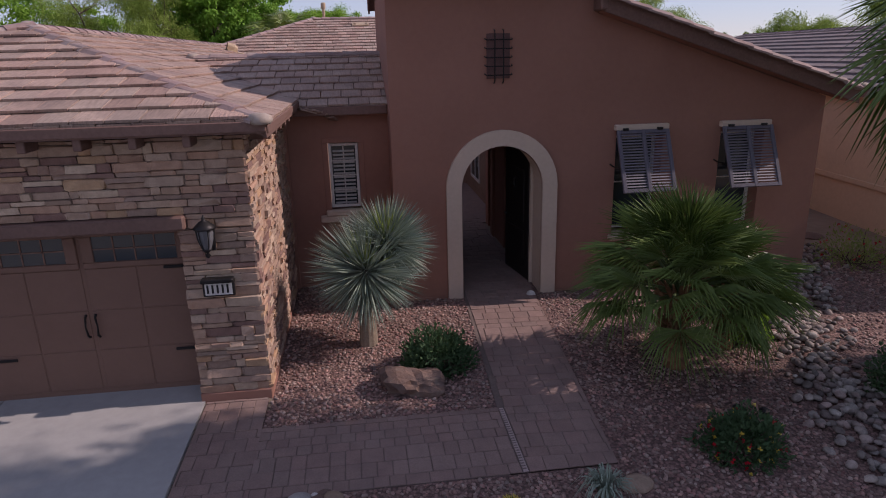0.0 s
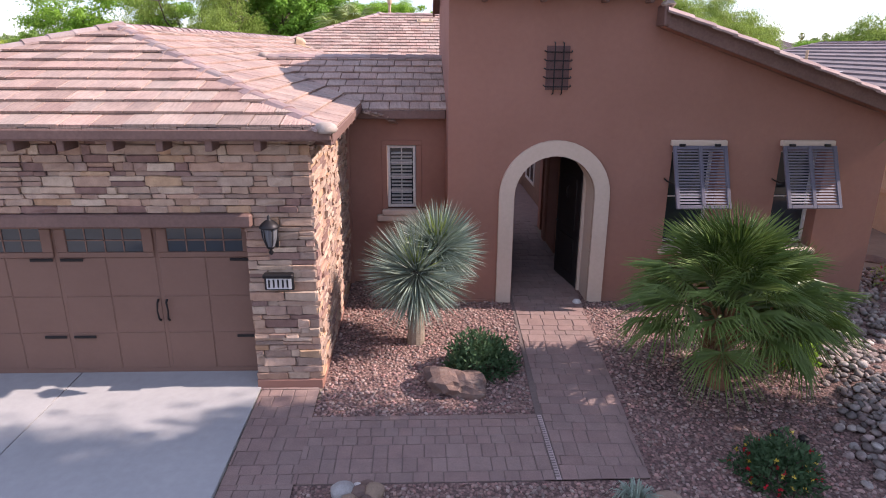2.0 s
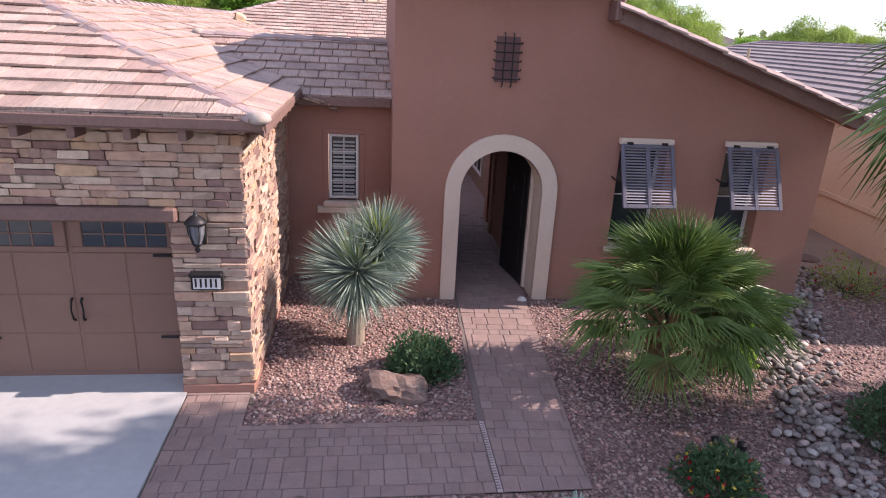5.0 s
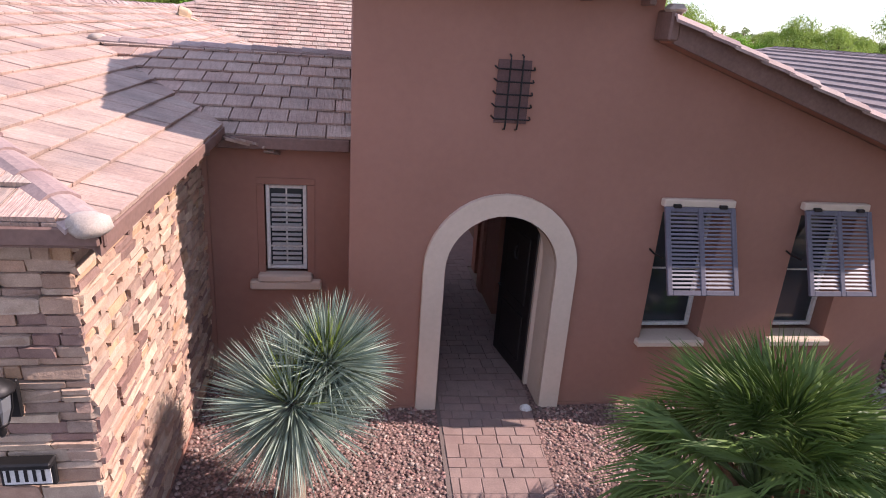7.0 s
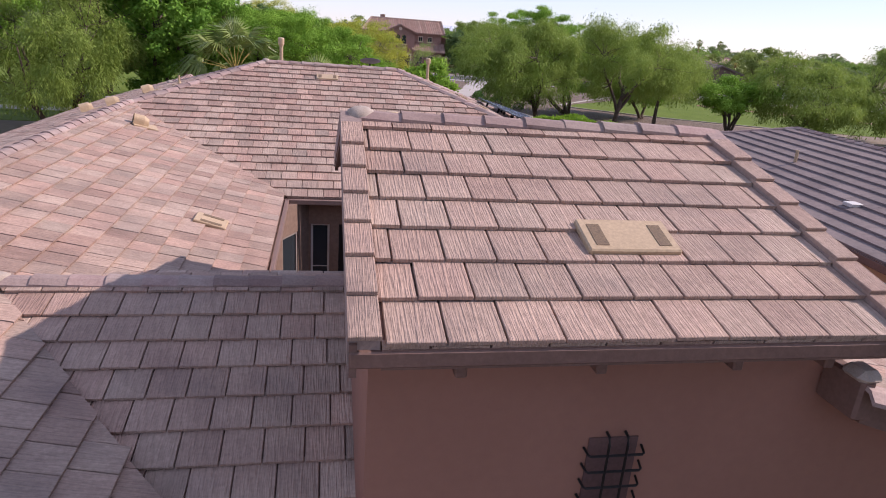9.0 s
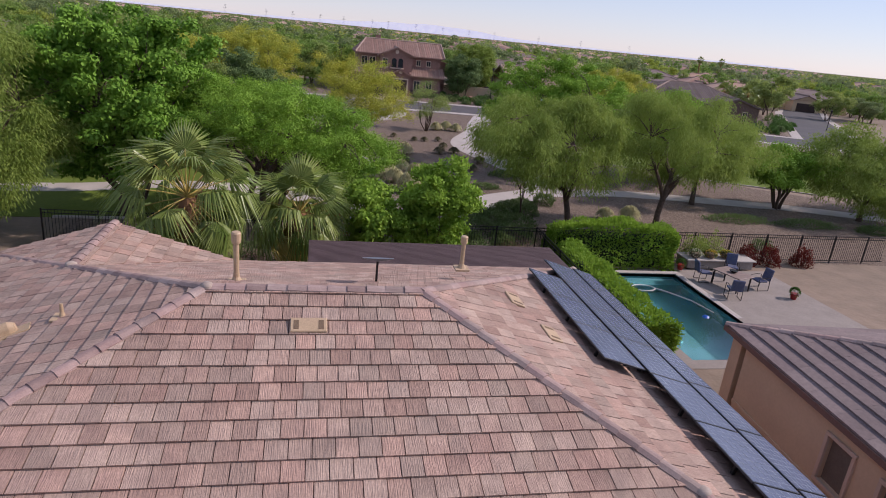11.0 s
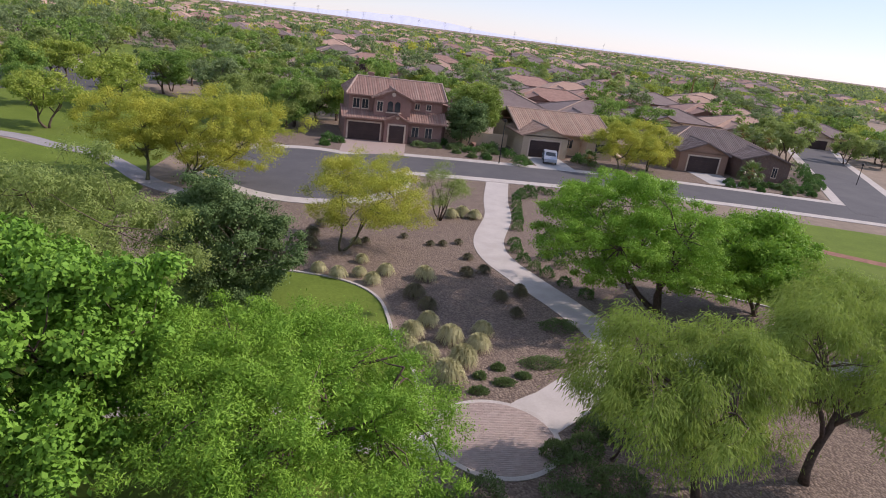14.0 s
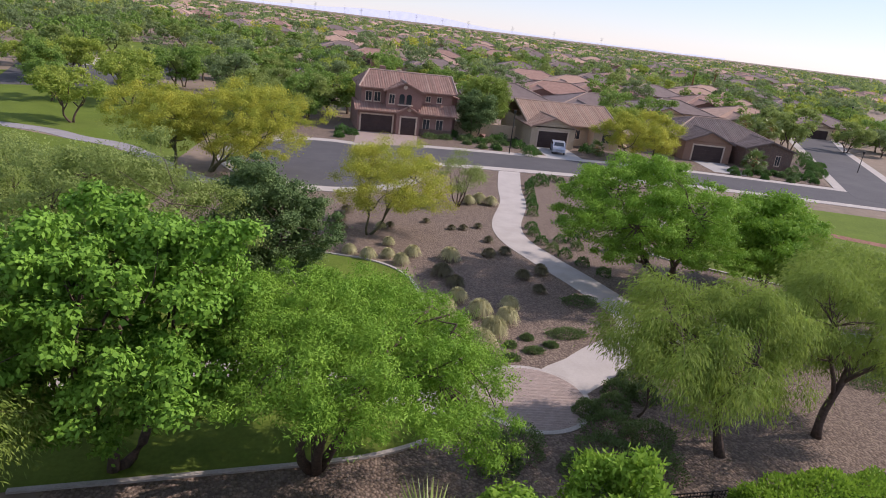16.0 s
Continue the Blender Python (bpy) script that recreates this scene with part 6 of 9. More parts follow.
def bay(x0, y0, x1, y1, parent):
    """A slanting courtyard wall with a tall window."""
    d = Vector((x1 - x0, y1 - y0))
    m = Matrix.Translation((x0, y0, 0)) @ pose(0, 0, 0, 0, 0, math.degrees(math.atan2(d.y, d.x)))
    L = d.length
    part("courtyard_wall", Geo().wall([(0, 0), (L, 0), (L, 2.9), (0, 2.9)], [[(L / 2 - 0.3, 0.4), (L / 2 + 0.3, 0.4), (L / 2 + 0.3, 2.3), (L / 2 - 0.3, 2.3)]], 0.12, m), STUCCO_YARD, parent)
    fr = Geo()
    a, b = L / 2 - 0.3, L / 2 + 0.3
    for q in ((a, 0.4, a + 0.05, 2.3), (b - 0.05, 0.4, b, 2.3), (a + 0.05, 0.4, b - 0.05, 0.45), (a + 0.05, 2.25, b - 0.05, 2.3), (a + 0.05, 1.3, b - 0.05, 1.36)):
        fr.box(q[0], 0.02, q[1], q[2], 0.08, q[3], 0.005, m)
    w = part("window", fr, TAUPE, parent, "taupe framed sash window")
    part("pane", Geo().box(a + 0.05, 0.05, 0.45, b - 0.05, 0.056, 2.25, 0, m), PANE, w)


# window in the side wall of the court, seen through the arch
sw = part("window", Geo().box(0.955, 7.15, 0.40, 0.99, 7.23, 2.1, 0.006).box(0.955, 8.42, 0.40, 0.99, 8.5, 2.1, 0.006).box(0.955, 7.23, 0.40, 0.99, 8.42, 0.48, 0.006).box(0.955, 7.23, 2.02, 0.99, 8.42, 2.1, 0.006).box(0.96, 7.80, 0.48, 0.988, 7.85, 2.02, 0.004), WHITE, house, "white framed courtyard window")
part("pane", Geo().box(0.975, 7.23, 0.48, 0.98, 8.42, 2.02), PANE, sw)
bay(-3.0, 8.9, -2.3, 10.15, house)
bay(0.55, 10.15, 1.25, 8.9, house)


# ---- things on the roof ----
VENTSLOT = mat("vent_slot", (0.20, 0.13, 0.075), (0.12, 0.08, 0.05), 60, 0.7, bump=0.4, bscale=90)


def flat_vent(x, y, zf, down, w=0.62, l=0.34):
    """A low-profile attic vent, flush with the tiles."""
    k = (zf(0, 1) - zf(0, 0), zf(1, 0) - zf(0, 0))
    n = Vector((-k[1], -k[0], 1)).normalized()
    dn = Vector((down[0], down[1], 0))
    up = (-dn - n * (-dn).dot(n)).normalized()
    ac = up.cross(n)
    m = Matrix((ac, up, n)).transposed().to_4x4()
    m.translation = Vector((x, y, zf(x, y)))
    t = thing("roof_vent", "tan metal low-profile attic vent set among roof tiles", "vent", (x, y, zf(x, y)), "roof vents")
    part("pan", Geo().box(-w / 2, -l / 2, 0.02, w / 2, l / 2, 0.075, 0.012, m), VENT, t)
    for s in (-1, 1):
        c = s * w * 0.34
        part("louvre", Geo().box(c - 0.045, -l * 0.36, 0.074, c + 0.045, l * 0.30, 0.079, 0, m), VENTSLOT, t, "brown slotted band")


flat_vent(0.06, 0.55, zTF, (0, -1), 0.66, 0.36)
flat_vent(-0.82, 10.88, zF, (0, -1))
flat_vent(-1.92, 16.09, zF, (0, -1))
flat_vent(-3.75, 6.85, zLW, (1, 0), 0.42, 0.5)
flat_vent(0.32, 4.2, zTB, (0, 1), 0.66, 0.30)
flat_vent(2.6, 18.6, zR, (1, 0))
flat_vent(3.0, 17.2, zR, (1, 0))


def roof_pipe(x, y, z, h, r=0.05, cap=True):
    t = thing("roof_pipe", "tan painted flue pipe with a round cap", "pipe", (x, y, z), "roof pipes")
    part("pipe", Geo().lathe([(r, -0.05), (r, h * 0.8)], 12, (x, y, z)), VENT, t, smooth=False)
    part("collar", Geo().lathe([(r * 2.2, 0.02), (r * 1.7, 0.06), (r * 1.15, 0.12), (r * 1.15, 0.2)], 12, (x, y, z)), VENT, t)
    part("flashing", Geo().box(x - 0.17, y - 0.17, z - 0.02, x + 0.17, y + 0.17, z + 0.025, 0.008), VENT, t)
    if cap:
        part("cap", Geo().lathe([(r * 1.5, h * 0.78), (r * 1.7, h * 0.82), (r * 1.75, h * 0.97), (r * 1.4, h), (r * 0.4, h * 1.01)], 14, (x, y, z)), VENT, t)


roof_pipe(-1.15, 4.75, zTB(0, 4.75) + 0.05, 0.52, 0.046)
roof_pipe(-3.35, 18.2, zB(0, 18.2), 1.05, 0.055)
roof_pipe(1.55, 19.6, zR(1.55, 0), 0.8, 0.05)
roof_pipe(4.6, 6.2, zRN(4.6, 0), 0.35, 0.035, False)
roof_pipe(-6.31, 17.53, zL(-6.31, 0), 0.35, 0.03, False)


def gooseneck(x, y, zf, turn):
    """A hooded vent: a curved sheet hood over a dark mouth, on a flat flashing."""
    t = thing("hooded_vent", "tan metal hooded roof vent with dark opening", "vent", (x, y, zf(x, y)), "hooded vents")
    tilt = math.degrees(math.atan(zf(x + 1, y) - zf(x, y)))
    m = pose(x, y, zf(x, y) + 0.04, 0, -tilt, 0) @ pose(0, 0, 0, 0, 0, turn)
    g, n = Geo(), 10
    for ya, k in ((-0.12, 1.0), (0.10, 1.0), (0.20, 0.72)):
        g.v += [tuple(m @ Vector((0.105 * k * math.cos(math.pi * i / n), ya, 0.10 * k + 0.115 * k * math.sin(math.pi * i / n)))) for i in range(n + 1)]
        g.v += [tuple(m @ Vector((0.105 * k, ya, 0.0))), tuple(m @ Vector((-0.105 * k, ya, 0.0)))]
    q = n + 3
    order = [n + 1] + list(range(n + 1)) + [n + 2]
    for r in (0, 1):
        g.f += [(r * q + a, r * q + b, (r + 1) * q + b, (r + 1) * q + a) for a, b in zip(order, order[1:])]
    g.f.append(tuple(2 * q + a for a in order))
    part("hood", g, VENT, t)
    part("mouth", Geo().add([g.v[a] for a in order], [tuple(range(q))[::-1]], Matrix.Translation(m.to_3x3() @ Vector((0, 0.02, 0)))), BLACK, t, "dark opening")
    part("flashing", Geo().box(-0.18, -0.10, -0.02, 0.18, 0.40, 0.012, 0.004, m), VENT, t)


gooseneck(-6.02, 11.75, zLW, -70)
gooseneck(-7.37, 14.6, zL, -70)
gooseneck(-8.29, 15.43, zL, -70)
gooseneck(-7.19, 17.34, zL, -70)
gooseneck(4.55, 7.3, zRN, 20)
# round satellite dish behind the ridge
dish = thing("satellite_dish", "round grey-blue satellite dish behind the roof ridge", "dish", (-0.55, 18.4, 5.0))
part("mast", Geo().tube([(-0.55, 18.5, 4.7), (-0.55, 18.45, 5.3)], 0.025, 8), BLACK, dish)
bowl = Geo().lathe([(0.02, 0.0), (0.2, 0.02), (0.33, 0.06), (0.335, 0.07), (0.3, 0.065), (0.05, 0.02)], 20)
part("bowl", Geo().add(bowl.v, bowl.f, pose(-0.55, 18.35, 5.33, -18)), mat("dish_grey", (0.16, 0.18, 0.22), None, 3, 0.5), dish)

# solar panels along the right slope
# dark blue cells, base colour lightened to hold part of the sky's sheen
CELL_SHEEN = mat("solar_cell_sheen", (0.10, 0.115, 0.185), (0.085, 0.10, 0.165), 1.5, 0.2, bump=0.0, spec=0.75)
ALU = mat("aluminium", (0.45, 0.46, 0.48), None, 4, 0.35, 0.9, bump=0.02)
PANELFRAME = mat("dark_anodised", (0.07, 0.075, 0.085), None, 4, 0.4, 0.5, bump=0.02)
LINE = mat("cell_line", (0.28, 0.30, 0.36), None, 4, 0.4, bump=0.0)
pn = Vector((0.31, 0, 1)).normalized()
pu = Vector((0, 1, 0))
pd = pu.cross(pn)


def solar(x, y, w=1.0, l=1.62):
    """A panel with its upper left corner at (x, y); l along the eave."""
    m = Matrix((pd, pu, pn)).transposed().to_4x4()
    m.translation = Vector((x, y, zRN(x, y))) + pn * 0.24
    t = thing("solar_panel", "dark blue solar panel with pale cell lines on the roof slope", "solar panel", (x, y, zRN(x, y)), "solar panels")
    part("frame", Geo().box(0, 0, -0.035, w, l, 0.0, 0.004, m), PANELFRAME, t)
    part("glazing", Geo().box(0.02, 0.02, -0.001, w - 0.02, l - 0.02, 0.003, 0, m), CELL_SHEEN, t)
    gl = Geo()
    for i in range(1, 6):
        a = 0.02 + (w - 0.04) * i / 6
        gl.box(a - 0.004, 0.02, 0.003, a + 0.004, l - 0.02, 0.0045, 0, m)
    for i in range(1, 10):
        a = 0.02 + (l - 0.04) * i / 10
        gl.box(0.02, a - 0.004, 0.003, w - 0.02, a + 0.004, 0.0045, 0, m)
    tagged(part("cell_line", gl, LINE, t, "pale cell lines"), kind="stuff")
    for a in (0.1, w - 0.16):
        part("rail", Geo().box(a, l * 0.3, -0.24, a + 0.06, l * 0.3 + 0.05, -0.035, 0, m), BLACK, t)


for k in range(3):
    solar(3.8, 16.4 + k * 1.65)
for k in range(9):
    solar(4.84, 8.1 + k * 1.65)
for k in range(12):
    solar(5.86, 3.3 + k * 1.65, 0.66)

# ---- back yard ----
sheet("back_gravel", [(-10.5, 23.8), (8.6, 23.8), (8.6, 34.0), (-13, 34.0), (-13, 23.8)], YARD, "brown gravel back yard", "gravel", 0.006)
pc = thing("patio_cover", "dark brown slatted patio cover behind the house", "pergola", (2.4, 25.8, 0))
for x in (-1.9, 2.4, 6.8):
    part("post", Geo().box(x - 0.09, 27.25, 0.0, x + 0.09, 27.43, 2.42, 0.012), FASCIA, pc)
part("beam", Geo().box(-2.0, 27.2, 2.40, 6.9, 27.45, 2.50, 0.01), FASCIA, pc)
for k in range(9):
    x = -1.9 + k * 1.09
    part("rafter", Geo().box(x - 0.025, 23.85, 2.44, x + 0.025, 27.6, 2.55), FASCIA, pc)
slat = mesh_of(Geo().box(-2.0, 0, 0, 6.93, 0.05, 0.045, 0.004), mat("slat_paint", (0.115, 0.075, 0.075), (0.095, 0.062, 0.062), 1.2, 0.7, bump=0.1), name="slat")
for k in range(42):
    piece("slat", slat, pose(0, 23.92 + k * 0.088, 2.56), pc)
fan_palm("mexican_fan_palm", "large fan palm with drooping green and dry yellow fronds", (-5.9, 27.1), 4.2, 0.26, 34, 1.5, 1.02, LEAF_PALM, LEAF_PALM_OLD, STEM, 11, -62, 80, 38, 1.1, "yard palms", 1.2)
fan_palm("mexican_fan_palm", "fan palm with glossy green fronds and yellow stems", (-2.4, 30.5), 2.9, 0.22, 25, 1.25, 1.12, LEAF_PALM, LEAF_PALM_OLD, STEM, 12, -52, 80, 38, 0.95, "yard palms", 1.2)
tree("orange_tree", "dense bright green leafy citrus tree by the fence", (0.45, 31.5), 4.2, 1.35, 1.3, 0.4, LEAF_BRIGHT, None, 61, 1, 0.07, 120, 170, 0.16, 0.09, 0.42, 0.3, hollow=0.3)
tree("privet_tree", "tall upright bright green shrub by the fence", (3.2, 31.8), 5.2, 1.6, 1.5, 0.4, LEAF_BRIGHT, None, 62, 3, 0.07, 150, 190, 0.2, 0.075, 0.42, -1.3, hollow=0.3)
shrub("shrub", "dry brown twiggy shrub by the iron fence", (7.3, 32.3), 1.3, 1.0, 1.9, LEAF_TWIG, 63, 2600, 0.09, 0.02, shell=0.25, twigs=50)
shrub("shrub", "low dark green leafy shrub behind the house", (7.2, 29.2), 1.2, 0.6, 0.75, LEAF_BUSH, 64, 2600, 0.12, 0.05, up=1.0)
shrub("shrub", "low sparse green shrub behind the house", (5.4, 29.5), 0.7, 0.6, 0.8, LEAF_BUSH, 65, 900, 0.12, 0.05, shell=0.2)
shrub("bougainvillea", "red flowering bougainvillea by the palms", (-1.1, 32.3), 1.1, 0.7, 3.2, LEAF_BUSH, 66, 2600, 0.08, 0.04, blossom=FLOWER_RED, nb=420)
shrub("shrub", "dark shrub along the back fence", (-4.2, 33.0), 1.2, 0.7, 1.1, LEAF_OLIVE, 67, 1500, 0.09, 0.04)
shrub("shrub", "dry grey-green shrub along the back fence", (-8.6, 32.0), 1.0, 0.7, 0.9, LEAF_GREY, 68, 1300, 0.09, 0.04)

for j, (x, y, r, h, lf) in enumerate(((-4.1, 29.0, 1.0, 1.2, LEAF_OLIVE), (-7.6, 30.2, 1.3, 1.3, LEAF_BUSH), (-1.2, 29.2, 0.9, 0.9, LEAF_BUSH), (1.6, 30.2, 0.8, 0.8, LEAF_OLIVE), (5.0, 31.6, 1.0, 1.2, LEAF_TWIG), (6.2, 30.6, 0.9, 0.9, LEAF_BUSH), (8.0, 30.9, 0.7, 1.1, LEAF_GREY), (5.9, 33.2, 1.0, 1.3, LEAF_OLIVE), (1.9, 33.2, 0.9, 1.4, LEAF_OLIVE), (-9.6, 29.0, 1.2, 1.4, LEAF_GREY))):
    shrub("shrub", "low leafy shrub in brown gravel behind the house", (x, y), r, r * 0.85, h, lf, 760 + j, 1700, 0.11, 0.045, group="back yard shrubs", twigs=8, shell=0.35)


def iron_fence(a, b, h=1.55, wall=0.0, label="black iron picket fence on a low footing"):
    a, b = Vector(a), Vector(b)
    d = (b - a)
    L = d.length
    d.normalize()
    z = gz(*((a + b) / 2))
    m = Matrix.Translation((a.x, a.y, z)) @ pose(0, 0, 0, 0, 0, math.degrees(math.atan2(d.y, d.x)))
    t = thing("iron_fence", label, "fence", (a.x, a.y, z), "yard fences")
    for zz in (0.15 + wall, h - 0.15, h):
        part("rail", Geo().box(0, -0.016, zz - 0.016, L, 0.016, zz + 0.016, 0, m), BLACK, t)
    for k in range(int(L / 2.2) + 1):
        part("post", Geo().box(k * 2.2 - 0.03, -0.03, 0, k * 2.2 + 0.03, 0.03, h + 0.05, 0.005, m), BLACK, t)
    bars = Geo()
    for k in range(int(L / 0.13)):
        bars.box(k * 0.13 - 0.008, -0.008, 0.1 + wall, k * 0.13 + 0.008, 0.008, h, 0, m)
    tagged(part("picket", bars, BLACK, t), kind="stuff")
    if wall:
        part("footing", Geo().box(0, -0.1, -0.1, L, 0.1, wall, 0.01, m), STUCCO_TAN, t, "low tan block footing")


iron_fence((-13.0, 34.1), (8.8, 34.1))
iron_fence((8.55, 24.0), (8.8, 34.1))
iron_fence((8.8, 34.1), (30.0, 34.8))


def hedge(label, x0, y0, x1, y1, h, leaf, seed, n=9000, l=0.09, w=0.045):
    """A clipped hedge: leaves over an uneven block, round a near-black box for its inner shade."""
    rg = np.random.default_rng(seed)
    t = thing("hedge", label, "hedge", (0, 0, 0))
    p = rg.random((n, 3))
    k = rg.integers(0, 5, n)
    p[k == 0, 0], p[k == 1, 0], p[k == 2, 1], p[k == 3, 1], p[k == 4, 2] = 0, 1, 0, 1, 1
    c = p * np.array([x1 - x0, y1 - y0, h]) + np.array([x0, y0, 0])
    b = np.array([noise.noise((q[0] * 0.9, q[1] * 0.9, q[2] * 1.2 + seed)) for q in c])
    out = unit((p - 0.5) * np.array([1, 1, 1.2]))
    c[:, 2] -= h * 0.16 * (np.abs(p[:, 0] - 0.5) * 2) ** 6
    c = c + out * (b[:, None] * 0.35 + rg.normal(0, 0.06, (n, 1)) - 0.05)
    c[:, 2] = np.maximum(c[:, 2], 0.03)
    d = unit(out + rg.normal(0, 0.6, (n, 3)) + np.array([0, 0, 0.35]))
    s = unit(np.cross(d, rg.normal(0, 1, (n, 3))))
    z = gz((x0 + x1) / 2, (y0 + y1) / 2)
    c[:, 2] += z
    # near-black box in place of the deep shade between the leaves
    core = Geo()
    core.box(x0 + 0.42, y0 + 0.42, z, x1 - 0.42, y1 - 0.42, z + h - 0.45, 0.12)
    part("branch", core, mat("hedge_inner_shade", (0.02, 0.028, 0.012), None, 5, 0.95, bump=0.8, bscale=12), t)
    mesh_part("foliage", quads_mesh("foliage", c, d, s, l * rg.uniform(0.6, 1.3, n), w * rg.uniform(0.7, 1.3, n), leaf), t)


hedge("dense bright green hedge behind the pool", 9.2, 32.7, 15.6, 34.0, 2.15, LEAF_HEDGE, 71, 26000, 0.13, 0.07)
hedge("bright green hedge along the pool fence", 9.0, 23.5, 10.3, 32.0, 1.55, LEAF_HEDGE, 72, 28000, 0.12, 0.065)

# ---- the neighbour's pool ----
PZ = gz(13, 29)
POOLTILE = mat("pool_plaster", (0.12, 0.27, 0.30), (0.10, 0.24, 0.27), 1.2, 0.6, bump=0.05)
POOLDECK = mat("pool_deck", (0.275, 0.235, 0.205), (0.235, 0.20, 0.175), 1.2, 0.85, bump=0.15, bscale=60)
g = Geo()
x0, x1, y0, y1, zb = 11.2, 15.4, 23.6, 32.1, PZ - 1.5
g.add([(x0, y0, zb), (x1, y0, zb), (x1, y1, zb), (x0, y1, zb), (x0, y0, PZ), (x1, y0, PZ), (x1, y1, PZ), (x0, y1, PZ)], [(0, 1, 2, 3), (0, 4, 5, 1), (1, 5, 6, 2), (2, 6, 7, 3), (3, 7, 4, 0)])
pool = single("pool", g, POOLTILE, "swimming pool with turquoise plaster", "pool", kind="structure")
part("pool_step", Geo().box(x0 + 0.02, y1 - 0.8, zb, x1 - 0.02, y1 - 0.01, PZ - 0.45), POOLTILE, pool)
WATER = bpy.data.materials.new("water")
WATER.use_nodes = True
wb = WATER.node_tree.nodes["Principled BSDF"]
wb.inputs["Base Color"].default_value = (0.42, 0.80, 0.84, 1)
wb.inputs["Roughness"].default_value, wb.inputs["IOR"].default_value = 0.03, 1.33
wb.inputs["Transmission Weight"].default_value = 1.0
wat = single("pool_water", Geo().add([(x0, y0, PZ - 0.12), (x1, y0, PZ - 0.12), (x1, y1, PZ - 0.12), (x0, y1, PZ - 0.12)], [(0, 1, 2, 3)]), WATER, "calm turquoise pool water", "water", kind="structure")
wat.visible_shadow = False
sheet("pool_deck", [(8.95, 23.0), (21.0, 23.0), (21.0, 33.0), (15.4, 33.0), (15.4, 23.6), (11.2, 23.6), (11.2, 32.1), (15.4, 32.1), (15.4, 33.0), (8.95, 33.0)], POOLDECK, "pale concrete pool deck", "deck", 0.02)
cop = Geo().box(x0 - 0.3, y1, PZ - 0.05, x1 + 0.3, y1 + 0.3, PZ + 0.05, 0.015).box(x1, y0, PZ - 0.05, x1 + 0.3, y1, PZ + 0.05, 0.015).box(x0 - 0.3, y0, PZ - 0.05, x0, y1, PZ + 0.05, 0.015)
part("coping", cop, KERB, pool, "pale stone pool coping")
hose = single("pool_hose", Geo().tube([(13.0 + 0.55 * math.cos(a), 30.6 + 0.35 * math.sin(a), PZ - 0.10) for a in [i * 0.35 for i in range(19)]] + [(14.0, 30.1, PZ - 0.10), (14.6, 29.2, PZ - 0.10), (14.9, 28.0, PZ - 0.10)], 0.028, 6), WHITE, "white floating pool cleaner hose", "hose")
single("pool_cleaner", Geo().lathe([(0.02, 0), (0.14, 0.02), (0.15, 0.08), (0.08, 0.14), (0.02, 0.15)], 12, (14.3, 27.6, PZ - 0.2)), mat("cleaner_blue", (0.02, 0.12, 0.5), None, 3, 0.4), "blue pool cleaner in the water", "pool cleaner")
pl = thing("planter_wall", "raised pale planter ledge by the pool", "planter", (18.5, 33.5, PZ))
part("body", Geo().box(16.6, 33.0, PZ, 20.3, 34.1, PZ + 0.42, 0.02), POOLDECK, pl)
part("ledge", Geo().box(16.5, 32.9, PZ + 0.42, 20.4, 34.1, PZ + 0.5, 0.02), KERB, pl)
TERRA = mat("terracotta", (0.22, 0.15, 0.11), None, 4, 0.85, bump=0.2)
for k, (x, fl) in enumerate(((17.1, FLOWER_WHITE), (17.95, FLOWER_YELLOW), (18.85, FLOWER_YELLOW))):
    pt = thing("flower_pot", "brown bowl planter with bright yellow and white flowers", "flower pot", (x, 33.3, PZ + 0.5), "planters by the pool")
    part("bowl", Geo().lathe([(0.17, 0), (0.25, 0.12), (0.31, 0.24), (0.33, 0.26), (0.28, 0.25)], 14, (x, 33.3, PZ + 0.5)), TERRA, pt)
    rg = np.random.default_rng(k)
    for nm, mt, n in (("leaves", LEAF_BUSH, 260), ("flowers", fl, 260)):
        d = unit(rg.normal(0, 1, (n, 3)) + np.array([0, 0, 1.0]))
        ob = new(nm, quads_mesh(nm, np.array([x, 33.3, PZ + 0.72]) + d * np.array([0.28, 0.28, 0.16]), d, unit(np.cross(d, rg.normal(0, 1, d.shape))), np.full(n, 0.08), np.full(n, 0.06), mt))
        ob.parent = pt
        ob.matrix_parent_inverse = world_of(pt).inverted()
for x, y, col in ((16.05, 32.75, FLOWER_WHITE), (19.8, 29.3, FLOWER_RED)):
    pt = thing("flower_pot", "small red pot with a flowering plant on the deck", "flower pot", (x, y, PZ))
    part("bowl", Geo().lathe([(0.12, 0), (0.17, 0.25), (0.19, 0.28)], 12, (x, y, PZ + 0.02)), mat("red_glaze", (0.28, 0.02, 0.02), None, 3, 0.3, bump=0.02), pt)
    rg = np.random.default_rng(9)
    d = unit(rg.normal(0, 1, (300, 3)) + np.array([0, 0, 1.0]))
    ob = new("leaves", quads_mesh("leaves", np.array([x, y, PZ + 0.35]) + d * 0.18, d, unit(np.cross(d, rg.normal(0, 1, d.shape))), np.full(300, 0.09), np.full(300, 0.05), LEAF_BUSH))
    ob.parent = pt
    ob.matrix_parent_inverse = world_of(pt).inverted()
shrub("shrub", "yellow-green rounded shrub behind the planters", (17.6, 34.0), 1.1, 0.8, 1.9, LEAF_WILLOW, 73, 3200, 0.1, 0.035)
for x in (20.6, 22.0, 24.0):
    shrub("shrub", "dark red leafed shrub against the fence", (x, 34.0), 0.75, 0.6, 1.35, LEAF_RED, int(x * 3), 1700, 0.09, 0.05, group="red shrubs")
